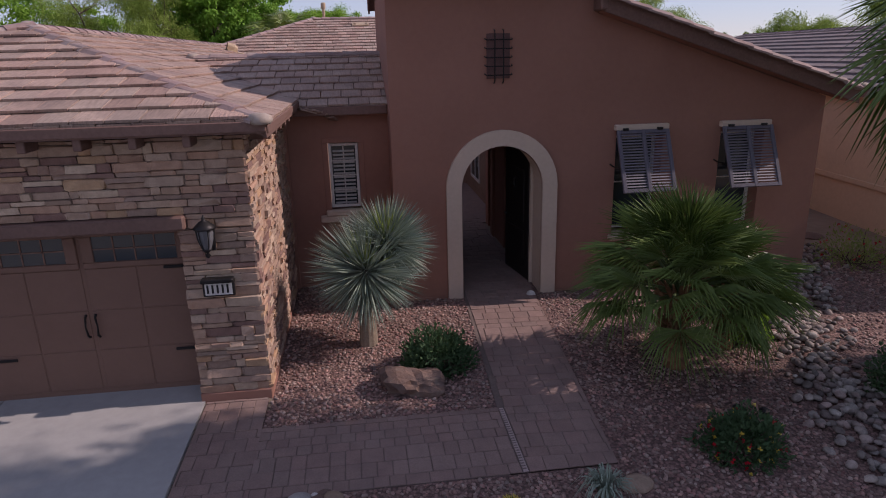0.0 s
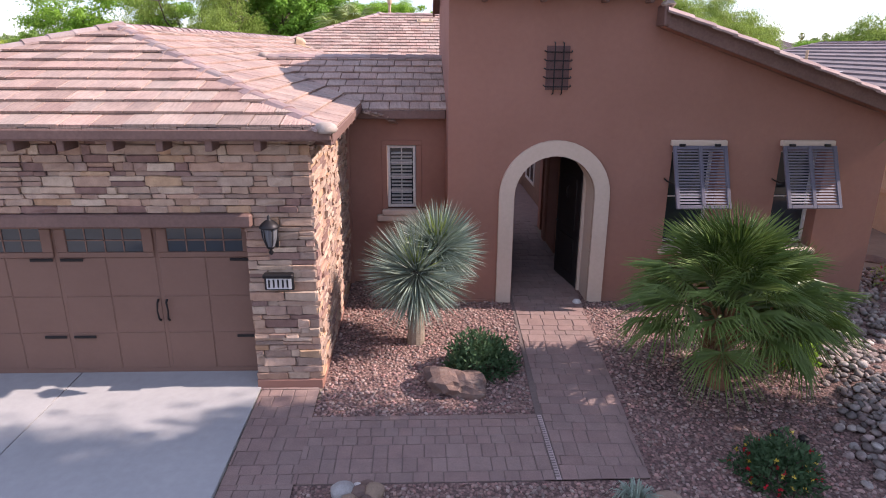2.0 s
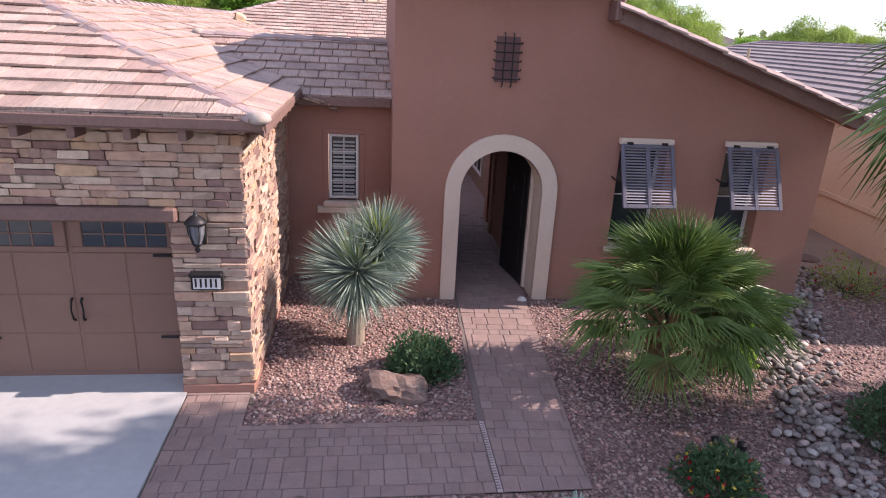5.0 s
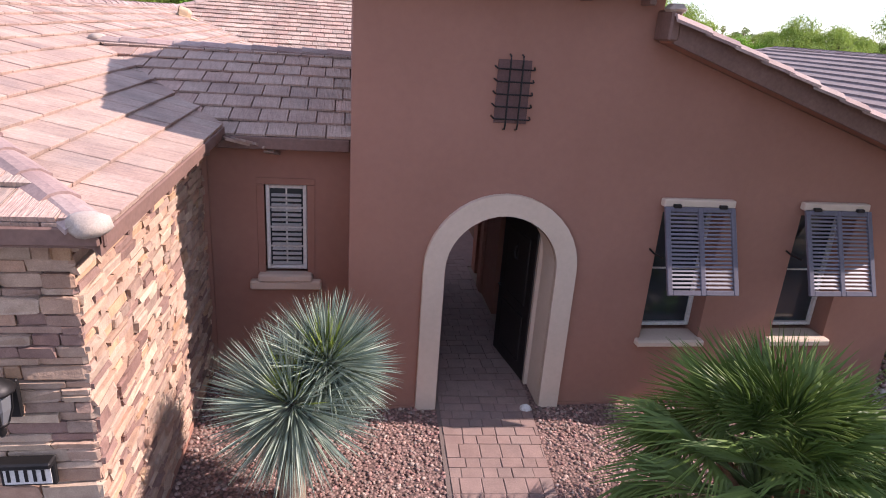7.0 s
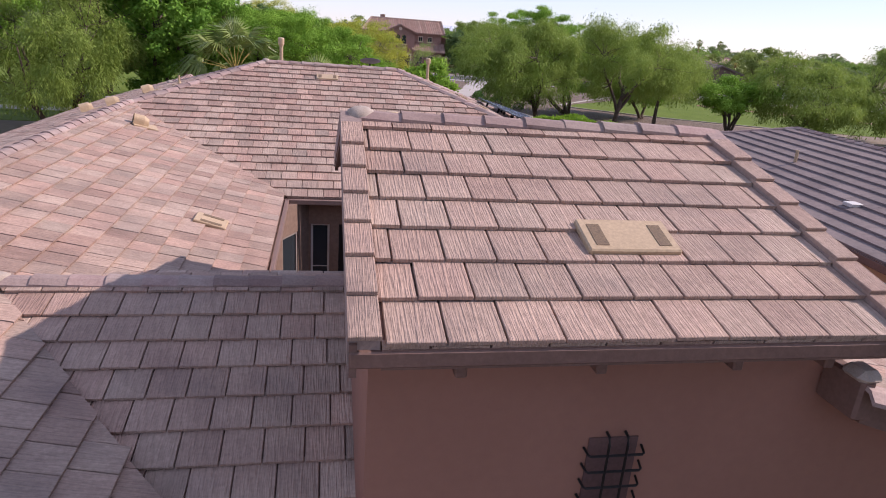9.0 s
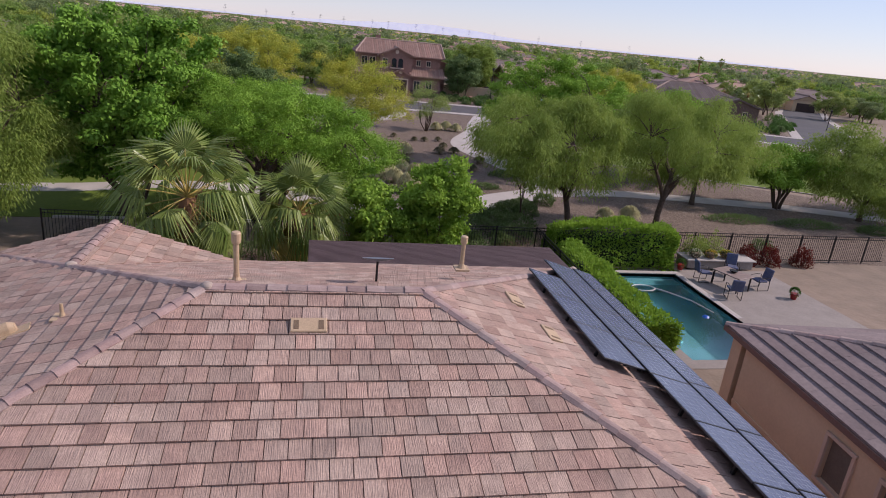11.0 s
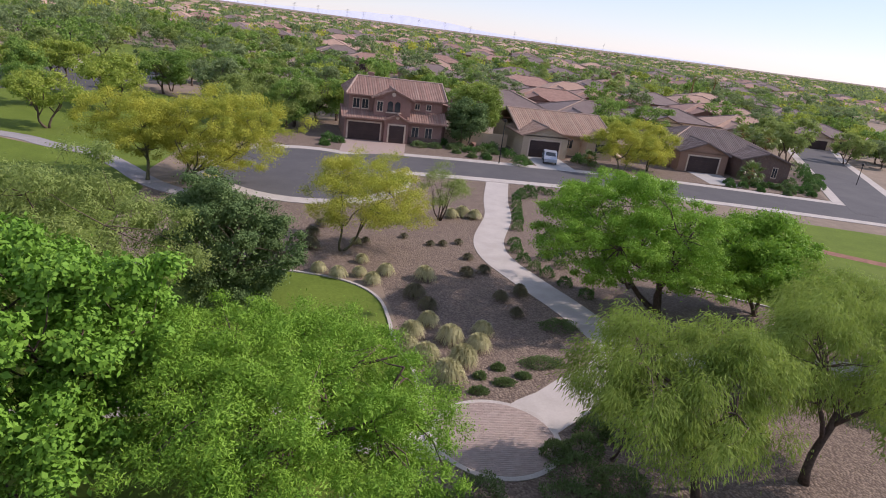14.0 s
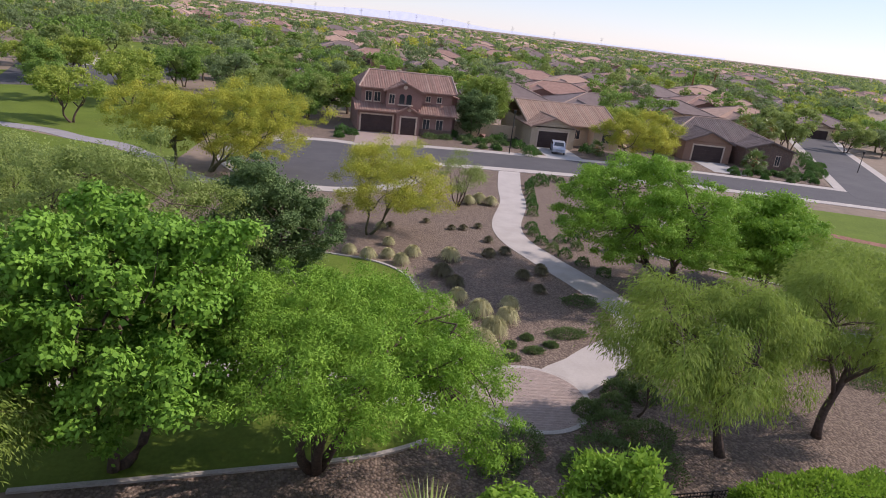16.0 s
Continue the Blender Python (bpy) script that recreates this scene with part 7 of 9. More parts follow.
shrub("clipped_shrub", "rounded olive shrub outside the fence", (23.2, 36.2), 0.8, 0.8, 1.0, LEAF_OLIVE, 76, 1500, 0.09, 0.04)
shrub("shrub", "airy yellow-green shrub behind the planter bench", (18.7, 34.3), 1.0, 0.8, 1.9, LEAF_WILLOW, 77, 1600, 0.10, 0.04, shell=0.35)
# garden table and chairs
CLOTH = mat("blue_plaid_cushion", (0.06, 0.075, 0.15), (0.10, 0.105, 0.15), 9, 0.9, bump=0.2)
TABLE = mat("stone_tabletop", (0.26, 0.19, 0.16), (0.20, 0.145, 0.125), 6, 0.6, bump=0.1)
tb = thing("garden_table", "square mosaic-topped garden table with dark metal legs", "table", (17.4, 30.6, PZ))
part("tabletop", Geo().box(-0.55, -0.75, 0.70, 0.55, 0.75, 0.745, 0.015, pose(17.4, 30.6, PZ, 0, 0, 20)), TABLE, tb)
part("bowl", Geo().lathe([(0.08, 0.75), (0.16, 0.80), (0.2, 0.86)], 12, (17.4, 30.6, PZ)), BLACK, tb)
for sx in (-0.45, 0.45):
    for sy in (-0.65, 0.65):
        part("leg", Geo().box(sx - 0.025, sy - 0.025, 0.0, sx + 0.025, sy + 0.025, 0.70, 0.004, pose(17.4, 30.6, PZ, 0, 0, 20)), BLACK, tb)


def garden_chair(m):
    t = thing("garden_chair", "dark metal garden chair with blue plaid cushions", "chair", (0, 0, 0), "chairs round the garden table")
    part("seat", Geo().box(-0.26, -0.26, 0.40, 0.26, 0.26, 0.49, 0.03), CLOTH, t)
    part("backrest", Geo().box(-0.26, -0.05, 0.46, 0.26, 0.05, 1.02, 0.03, pose(0, 0.27, 0, -12)), CLOTH, t)
    for s in (-0.29, 0.29):
        part("arm", Geo().tube([(s, -0.25, 0.0), (s, -0.27, 0.6), (s, 0.0, 0.66), (s, 0.33, 0.63), (s, 0.36, 0.0)], 0.016, 6), BLACK, t)
        part("runner", Geo().tube([(s, -0.25, 0.015), (s, 0.36, 0.015)], 0.014, 6), BLACK, t)
    t.matrix_basis = m
    return t


ch = garden_chair(pose(18.5, 32.2, PZ, 0, 0, -25))
copy_thing(ch, pose(16.5, 31.4, PZ, 0, 0, 80))
copy_thing(ch, pose(18.8, 30.5, PZ, 0, 0, -85))
copy_thing(ch, pose(16.7, 29.4, PZ, 0, 0, 160))

# ---- the neighbour's house ----
NM = Matrix.Translation((8.22, 2.8, 0)) @ pose(0, 0, 0, 0, 0, -4.6)
nh = thing("neighbour_house", "tan stucco single-storey house with grey-brown flat tile roof", "house", (8.45, 3.0, 0))
NT = mat("neighbour_tile", (0.215, 0.165, 0.155), (0.17, 0.13, 0.125), 0.6, 0.9, bump=0.3, bscale=25, vary=0.1, by="island")
nw = Geo().wall([(-4, -0.1), (17.0, -0.1), (17.0, 2.85), (-4, 2.85)], [[(a, 1.15), (a + 0.75, 1.15), (a + 0.75, 2.25), (a, 2.25)] for a in (9.6, 11.1, 12.7)], 0.25, NM @ Matrix(((0, -1, 0, 0.55), (1, 0, 0, 0), (0, 0, 1, 0), (0, 0, 0, 1))))
part("wall", nw, STUCCO_TAN, nh, "tan stucco wall with raised band")
part("wall", Geo().box(0.6, -4.0, -0.1, 9.0, -3.8, 2.85, 0, NM).box(8.9, -3.8, -0.1, 9.1, 17, 2.85, 0, NM), STUCCO_TAN, nh)
part("wall_band", Geo().box(0.26, -4.0, 0.86, 0.30, 17.0, 0.98, 0.01, NM), STUCCO_TAN, nh)
for a in (9.6, 11.1, 12.7):
    w = part("window", Geo().box(0.24, a - 0.1, 1.05, 0.32, a + 0.85, 1.15, 0.01, NM).box(0.24, a - 0.1, 2.25, 0.32, a + 0.85, 2.35, 0.01, NM).box(0.24, a - 0.1, 1.15, 0.32, a, 2.25, 0.01, NM).box(0.24, a + 0.75, 1.15, 0.32, a + 0.85, 2.25, 0.01, NM), TRIM, nh, "cream framed window")
    part("pane", Geo().box(0.40, a, 1.15, 0.43, a + 0.75, 2.25, 0, NM), mat("window_blind", (0.17, 0.145, 0.12), (0.14, 0.12, 0.10), 2, 0.4, bump=0.03), w, "dark window screen behind glass")
part("patio_post", Geo().box(0.35, 17.3, 0, 0.85, 17.75, 2.8, 0.01, NM), STUCCO_TAN, nh, "tan square patio column")
nroof = part("roof", Geo().box(0.5, -3.9, 2.80, 8.9, 17.4, 2.86, 0, NM), FASCIA, nh, "grey-brown flat tile hip roof")


def rows_on(poly_local, zf, down, v0, material, parent, M, te=0.36, lab=""):
    """Courses of flat tiles as long stepped strips."""
    dn = Vector(down)
    up = -dn
    vs = [Vector(p).dot(up) for p in poly_local]
    area = sum(poly_local[i][0] * poly_local[(i + 1) % len(poly_local)][1] - poly_local[(i + 1) % len(poly_local)][0] * poly_local[i][1] for i in range(len(poly_local)))
    poly_local = poly_local if area > 0 else poly_local[::-1]
    ac = Vector((up.y, -up.x))
    g = Geo()
    v = min(vs)
    while v < max(vs):
        us = [Vector(p).dot(ac) for p in poly_local]
        u = min(us)
        while u < max(us):
            q = clip([tuple(ac * a + up * b) for a, b in ((u, v), (u + 0.9, v), (u + 0.9, v + te + 0.03), (u, v + te + 0.03))], poly_local)
            u += 0.905
            if len(q) < 3:
                continue
            n = len(q)
            vv = [(p[0], p[1], zf(*p) + 0.06 - 0.045 * (Vector(p).dot(up) - v) / te - d) for d in (0.05, 0.0) for p in q]
            g.add(vv, [tuple(n + i for i in range(n))] + [(i, (i + 1) % n, n + (i + 1) % n, n + i) for i in range(n)], M)
        v += te
    tagged(part("roof_tiles", g, material, parent, lab), kind="stuff")


NZ = lambda x, y: 2.9 + 0.31 * x
rows_on([(0, -4.5), (4.3, -0.2), (4.3, 13.4), (0, 17.75)], NZ, (-1, 0), 0, NT, nroof, NM)
rows_on([(0, 17.75), (4.3, 13.4), (9.4, 17.75)], lambda x, y: 2.9 + 0.31 * (17.75 - y), (0, 1), 0, NT, nroof, NM)
rows_on([(4.3, -0.2), (4.3, 13.4), (9.4, 17.75), (9.4, -4.5)], lambda x, y: 2.9 + 0.27 * (9.4 - x), (1, 0), 0, NT, nroof, NM)
rows_on([(0, -4.5), (9.4, -4.5), (4.3, -0.2)], lambda x, y: 2.9 + 0.31 * (y + 4.5), (0, -1), 0, NT, nroof, NM)
for a, b in (((0, 17.75, 2.9), (4.3, 13.4, 4.23)), ((4.3, -0.2, 4.23), (4.3, 13.4, 4.23)), ((0, -4.5, 2.9), (4.3, -0.2, 4.23)), ((9.4, 17.75, 2.9), (4.3, 13.4, 4.25))):
    a, b = NM @ Vector(a), NM @ Vector(b)
    caps(a, b, nroof, 0.09, False)
part("fascia", Geo().box(-0.03, -4.5, 2.74, 0.03, 17.75, 2.9, 0.01, NM).box(0, 17.72, 2.74, 9.4, 17.78, 2.9, 0.01, NM), FASCIA, nh)
part("roof_vent", Geo().box(1.2, 6.3, 3.33, 1.75, 6.6, 3.42, 0.01, NM), WHITE, nh)
part("vent_pipe", Geo().tube([NM @ Vector((2.3, 10.2, 3.5)), NM @ Vector((2.3, 10.2, 4.0))], 0.05, 8), VENT, nh)

# ---- park ----
sheet("park_bed", [(-13, 34.2), (45, 34.6), (45, 47), (30, 56), (26, 62), (45, 80), (28, 89), (8, 89), (-6, 76), (-18, 79), (-16, 60), (2.5, 60), (3, 46), (1, 39.4), (-13, 38.1)], PARK, "brown-grey gravel park bed", "gravel", 0.004)
LAWN_EDGE = curve([(-13, 38.0), (-7.4, 38.3), (-2.6, 38.7), (-0.4, 39.4)], 4) + curve([(2.3, 41.0), (2.7, 45.6), (2.75, 48.0), (2.3, 50.4), (2.35, 53.2), (2.2, 55.6), (1.5, 57.3), (0.2, 58.6), (-1.5, 59.4), (-4.0, 59.9), (-7.5, 58.9), (-13, 60.5)], 5)
sheet("lawn", LAWN_EDGE + [(-15.5, 68), (-15.2, 77.5), (-16.6, 79.8), (-19.0, 83.4), (-22.4, 87.6), (-26.6, 89.8), (-34, 93.8), (-60, 99.2), (-70, 38), (-40, 36)], LAWN, "mown green park lawn", "lawn", 0.02)
kb = Geo().prism(ribbon(curve([(2.3, 41.0), (2.7, 45.6), (2.75, 48.0), (2.3, 50.4), (2.35, 53.2), (2.2, 55.6), (1.5, 57.3), (0.2, 58.6), (-1.5, 59.4), (-4.0, 59.9), (-7.5, 58.9), (-13, 60.5)], 6), 0.2), lambda x, y: gz(x, y) - 0.05, lambda x, y: gz(x, y) + 0.09)
single("lawn_kerb", kb, KERB, "curved pale concrete lawn kerb", "kerb", kind="structure")
kb = Geo().prism(ribbon(curve([(-14, 37.9), (-7.4, 38.3), (-2.6, 38.7), (0.2, 39.6), (2.0, 40.4)], 6), 0.2), lambda x, y: gz(x, y) - 0.05, lambda x, y: gz(x, y) + 0.09)
single("lawn_kerb", kb, KERB, "curved pale concrete lawn kerb", "kerb", kind="structure")
sheet("lawn_far", [(-60, 100.8), (-33.2, 95.6), (-25.8, 91.6), (-21.0, 89.2), (-17.3, 84.4), (-16.2, 81.5), (-14, 98), (-8, 103), (0, 106), (2, 122), (-20, 130), (-45, 150), (-75, 130), (-75, 98)], LAWN, "mown green park lawn beyond the path", "lawn", 0.02)
sheet("lawn_east", [(25, 64.5), (23.2, 61.6), (27, 58.4), (31, 55.8), (40, 52), (60, 47), (110, 40), (110, 60), (66, 74.5), (48, 80.5), (40, 78)], LAWN, "wide mown green park lawn", "lawn", 0.02)
kb = Geo().prism(ribbon(curve([(38, 80), (24.5, 64.8), (22.9, 61.6), (27, 58.2), (31, 55.6), (40, 51.8)], 6), 0.2), lambda x, y: gz(x, y) - 0.05, lambda x, y: gz(x, y) + 0.09)
single("lawn_kerb", kb, KERB, "curved pale concrete lawn kerb", "kerb", kind="structure")
sheet("dirt_strip", ribbon(curve([(44, 71.5), (50, 67), (58, 62), (72, 55)], 4), 1.5), mat("red_dirt", (0.27, 0.125, 0.085), None, 1.5, 0.95, bump=0.4, bscale=20), "red-brown bare strip across the lawn", "dirt", 0.03)

# footpaths
FOOTPATH = mat("footpath_concrete", (0.43, 0.385, 0.35), (0.385, 0.345, 0.31), 0.7, 0.9, bump=0.12, bscale=120, dirt=(0.36, 0.32, 0.285), dscale=0.35, grain=0.35)
GREYPATH = mat("grey_path", (0.30, 0.275, 0.275), (0.25, 0.23, 0.235), 0.6, 0.9, bump=0.2, bscale=30)
sheet("footpath", ribbon(curve([(19.9, 88.6), (17.2, 80.5), (15.5, 74.4), (12.7, 67.9), (12.1, 63.8), (13.0, 59.6), (14.3, 55.0), (15.0, 50.7), (13.6, 47.6), (10.6, 45.6), (8.3, 43.9)], 8), 2.5), FOOTPATH, "curving pale concrete footpath", "footpath", 0.03)
sheet("footpath", ribbon(curve([(14.0, 47.5), (20, 48.6), (29.4, 47.4), (36, 46.0), (60, 38)], 6), 1.9), FOOTPATH, "pale concrete footpath", "footpath", 0.034)
sheet("footpath", ribbon(curve([(5.2, 42.2), (2.0, 41.9), (-1.4, 42.9), (-3.9, 44.3), (-6.6, 45.2), (-11, 45.0), (-18, 43.0), (-40, 42)], 6), 1.8), FOOTPATH, "pale concrete footpath across the lawn", "footpath", 0.034)
sheet("footpath", ribbon(curve([(-10.0, 76.0), (-13.0, 77.2), (-15.8, 80.2), (-18.1, 83.9), (-21.7, 88.4), (-26.1, 90.7), (-33.5, 94.7), (-60, 100)], 6), 2.0), GREYPATH, "pale concrete footpath", "footpath", 0.034)
sheet("footpath", [(5.6, 43.8), (7.3, 45.0), (12.0, 47.4), (13.4, 46.3), (11.4, 44.5), (8.1, 42.3), (7.0, 42.4)], FOOTPATH, "pale concrete footpath widening to the plaza", "footpath", 0.036)
ring = [(5.4 + 2.85 * math.cos(2 * math.pi * k / 40), 42.3 + 2.75 * math.sin(2 * math.pi * k / 40)) for k in range(40)]
plaza = sheet("plaza", ring, KERB, "round paver plaza with a concrete rim", "plaza", 0.045)
inner = [(5.4 + 2.6 * math.cos(2 * math.pi * k / 40), 42.3 + 2.5 * math.sin(2 * math.pi * k / 40)) for k in range(40)]
PLAZA = mat("plaza_paver", (0.335, 0.262, 0.226), (0.295, 0.228, 0.196), 4, 0.9, bump=0.3, bscale=60, vary=0.09, by="island")
pg = Geo()
for i in range(-20, 20):
    for j in range(-22, 22):
        u = 5.4 + i * 0.24 + (j % 2) * 0.12
        v = 42.3 + j * 0.12
        q = clip([(u, v), (u + 0.232, v), (u + 0.232, v + 0.112), (u, v + 0.112)], inner)
        if len(q) > 2:
            pg.prism(q, lambda x, y: gz(x, y) + 0.03, lambda x, y: gz(x, y) + 0.056)
tagged(part("pavers", pg, PLAZA, plaza, "pinkish brown plaza pavers"), kind="stuff")

# street with kerbs
ROAD = curve([(-4, 87.5), (6, 93.6), (12, 94.3), (28, 93.2), (45, 91.0), (60, 87.2), (75, 82.5), (100, 72.5), (150, 52)], 6)
bulb = [(-1.5 + 9.2 * math.cos(2 * math.pi * k / 36), 87.5 + 10.6 * math.sin(2 * math.pi * k / 36)) for k in range(36)]
big = [(-1.5 + 10.9 * math.cos(2 * math.pi * k / 36), 87.5 + 12.3 * math.sin(2 * math.pi * k / 36)) for k in range(36)]
SIDE = [(70.0, 83.0), (74.0, 89.0), (88.6, 110.0), (103.5, 131.5), (124, 157), (172, 215)]
sheet("pavement", ribbon(ROAD, 11.6), KERB, "pale concrete kerb and pavement along the street", "pavement", 0.06)
sheet("pavement", big, KERB, "pale concrete kerb round the street end", "pavement", 0.064)
sheet("pavement", ribbon(SIDE, 11.0), KERB, "pale concrete kerb and pavement of the side street", "pavement", 0.068)
sheet("road", ribbon(ROAD, 8.2), ASPHALT, "grey asphalt residential street", "road", 0.074)
sheet("road", bulb, ASPHALT, "grey asphalt turning circle", "road", 0.078)
sheet("road", ribbon(SIDE, 8.0), ASPHALT, "grey asphalt side street", "road", 0.082)
sheet("road", ribbon([(-80, 176), (-20, 188), (40, 214), (120, 262)], 9), ASPHALT, "grey asphalt road beyond the park", "road", 0.05)
sheet("parking_lot", [(-46, 122), (-33, 129), (-24, 164), (-12, 160), (-8, 172), (-30, 180), (-52, 150)], ASPHALT, "grey asphalt parking lot in the park", "parking lot", 0.04)
sheet("lawn_beyond", [(-60, 198), (-30, 186), (-34, 222), (-66, 232)], LAWN, "green ball field beyond the parking lot", "lawn", 0.03)
sheet("park_sand", [(-60, 130), (-38, 150), (-30, 158), (-46, 172), (-70, 160)], EARTH, "bare tan ground in the park", "ground", 0.03)

# trees of the park
tree("mesquite", "wide feathery bright green mesquite with dark forked stems", (-4.4, 38.2), 7.3, 6.3, 5.2, 3.3, LEAF_MESQ, BARK, 101, 4, 0.30, 400, 480, 0.125, 0.027, 0.56, -0.35, (1.5, -0.2), 0.5, "park trees", 4, fill=0.14, tilt=2.2)
tree("ash", "tall broad leafy green ash tree on the lawn", (-11.0, 38.8), 9.8, 5.3, 4.9, 2.2, LEAF_ASH, BARK, 102, 2, 0.24, 300, 380, 0.17, 0.085, 0.5, 0.1, (0.3, 0), 0.6, "park trees", 4, fill=0.14)
tree("acacia", "grey-green feathery acacia on the lawn", (-13.0, 48.6), 9.2, 5.7, 5.0, 2.2, LEAF_GREY, BARK, 103, 3, 0.2, 240, 380, 0.16, 0.045, 0.8, 0.5, (0, 0), 0.5, "park trees")
tree("acacia", "grey-green feathery acacia on the lawn", (-19.0, 52.5), 8.2, 6.0, 5.0, 2.2, LEAF_GREY, BARK, 104, 3, 0.2, 190, 320, 0.17, 0.055, 0.85, 0.5, (0, 0), 0.5, "park trees")
tree("oak", "dense dark olive green tree on the lawn", (-6.6, 54.2), 7.0, 3.7, 3.3, 0.8, LEAF_OAK, BARK, 105, 1, 0.15, 260, 430, 0.12, 0.06, 0.6, 0.1, (0.3, 0), 0.45, "park trees", fill=0.2)
tree("palo_verde", "yellow blooming palo verde with spreading crown", (-15.3, 79.8), 8.0, 4.8, 4.6, 1.8, LEAF_YELLOW, BARK_GREEN, 106, 1, 0.16, 160, 330, 0.17, 0.05, 0.8, 0.1, (-0.6, 0), 0.5, "park trees")
tree("palo_verde", "yellow blooming palo verde with spreading crown", (-12.3, 80.0), 8.7, 7.4, 5.6, 1.2, LEAF_YELLOW, BARK_GREEN, 107, 3, 0.2, 330, 340, 0.17, 0.05, 0.85, 0.1, (3.0, 0), 0.5, "park trees")
tree("palo_verde", "green and yellow palo verde in gravel", (0.5, 64.0), 7.2, 4.7, 4.2, 1.4, LEAF_YELLOW, BARK_GREEN, 108, 2, 0.13, 190, 330, 0.17, 0.036, 0.9, -0.3, (1.2, 0), 0.4, "park trees")
tree("acacia", "small multi-stemmed grey-green acacia in gravel", (9.6, 72.6), 4.7, 2.6, 2.4, 1.2, LEAF_GREY, BARK, 109, 5, 0.12, 60, 240, 0.13, 0.03, 0.7, 0.1, (0, 0), 0.4, "park trees", 2)
tree("mesquite", "large layered bright green mesquite with dark trunk", (20.6, 55.1), 9.2, 7.0, 6.2, 2.2, LEAF_MESQ, BARK, 110, 3, 0.30, 360, 420, 0.16, 0.042, 0.68, 0.2, (-2.4, 0), 0.5, "park trees", 4, flat=0.7, fill=0.1, tilt=1.2)
tree("mesquite", "bright green mesquite with drooping crown", (28.0, 54.6), 7.0, 4.2, 4.2, 0.8, LEAF_MESQ, BARK, 111, 2, 0.2, 170, 330, 0.2, 0.06, 0.8, 0.5, (-0.6, 0), 0.5, "park trees", flat=0.8, fill=0.2)
tree("willow_acacia", "drooping light green willow acacia with leaning trunk", (12.1, 37.7), 8.0, 4.6, 4.1, 3.0, LEAF_WILLOW, BARK, 112, 1, 0.2, 190, 460, 0.2, 0.028, 0.7, 1.5, (-1.6, 0.3), 0.5, "park trees", 4)
tree("willow_acacia", "drooping light green willow acacia with leaning trunk", (17.8, 38.6), 8.2, 5.1, 4.4, 3.2, LEAF_WILLOW, BARK, 113, 1, 0.2, 170, 460, 0.2, 0.028, 0.8, 1.5, (0.8, 0.3), 0.5, "park trees", 4)
tree("willow_acacia", "drooping grey-green willow acacia on the lawn", (25.0, 46.5), 6.8, 3.6, 3.4, 2.6, LEAF_WILLOW, BARK, 114, 1, 0.18, 130, 280, 0.22, 0.036, 0.8, 1.4, (0.4, 0), 0.5, "park trees")
tree("willow_acacia", "drooping light green willow acacia beyond the fence", (37.0, 44.0), 7.0, 5.4, 4.8, 0.7, LEAF_WILLOW, BARK, 115, 1, 0.2, 190, 280, 0.24, 0.045, 0.85, 1.4, (0, 0), 0.5, "park trees")
tree("willow_acacia", "drooping light green willow acacia beyond the fence", (46.0, 44.0), 8.2, 5.6, 5.0, 0.9, LEAF_WILLOW, BARK, 116, 1, 0.2, 180, 260, 0.26, 0.055, 0.95, 1.4, (0, 0), 0.5, "park trees")
tree("mesquite", "low spreading green mesquite with black branches", (32.0, 46.4), 4.6, 3.6, 3.4, 1.9, LEAF_MESQ, BARK, 117, 5, 0.22, 130, 280, 0.18, 0.06, 0.8, 0.0, (-0.3, 0), 0.5, "park trees")
tree("ash_sapling", "slender young ash with sparse leaves by the plaza", (9.9, 40.6), 5.4, 1.2, 1.2, 1.6, LEAF_GREY, BARK, 118, 1, 0.06, 50, 90, 0.14, 0.06, 0.5, 0.0, (0, 0), 0.3, "park trees")
tree("willow_acacia", "drooping bright green willow acacia on the lawn", (-15.9, 33.8), 9.6, 5.2, 4.6, 1.0, LEAF_WILLOW, BARK, 119, 2, 0.2, 240, 400, 0.18, 0.034, 0.75, 1.2, (0, 0), 0.5, "park trees")
tree("mesquite", "feathery green mesquite on the lawn", (-22.5, 36.0), 8.6, 6.0, 5.4, 2.2, LEAF_MESQ, BARK, 120, 2, 0.2, 180, 260, 0.22, 0.065, 0.9, 0.3, (0, 0), 0.5, "park trees")

# grasses and shrubs in the gravel
k = 0
for x, y, r in ((3.3, 51.2, 0.95), (4.5, 52.6, 0.85), (5.3, 50.6, 1.05), (7.4, 51.5, 0.85), (6.7, 49.8, 0.95), (2.75, 49.6, 0.95), (3.6, 48.7, 1.0), (5.4, 48.3, 1.1), (4.3, 46.8, 1.15), (5.6, 59.2, 1.0), (-1.3, 59.9, 0.75), (-0.1, 59.2, 0.8), (1.3, 59.5, 0.7), (2.0, 58.3, 0.8), (3.1, 59.9, 0.8), (1.7, 61.9, 0.65), (1.6, 65.5, 0.6), (16.0, 41.6, 0.8), (17.7, 41.7, 0.95), (10.8, 73.6, 0.9), (12.0, 74.2, 1.0), (13.0, 73.6, 0.9)):
    k += 1
    tussock("grass_clump", "pale tan and green arching bunch grass in gravel", (x, y), 0.82 * r, 0.98 * r, LEAF_GRASS, 200 + k, 900, "bunch grasses")
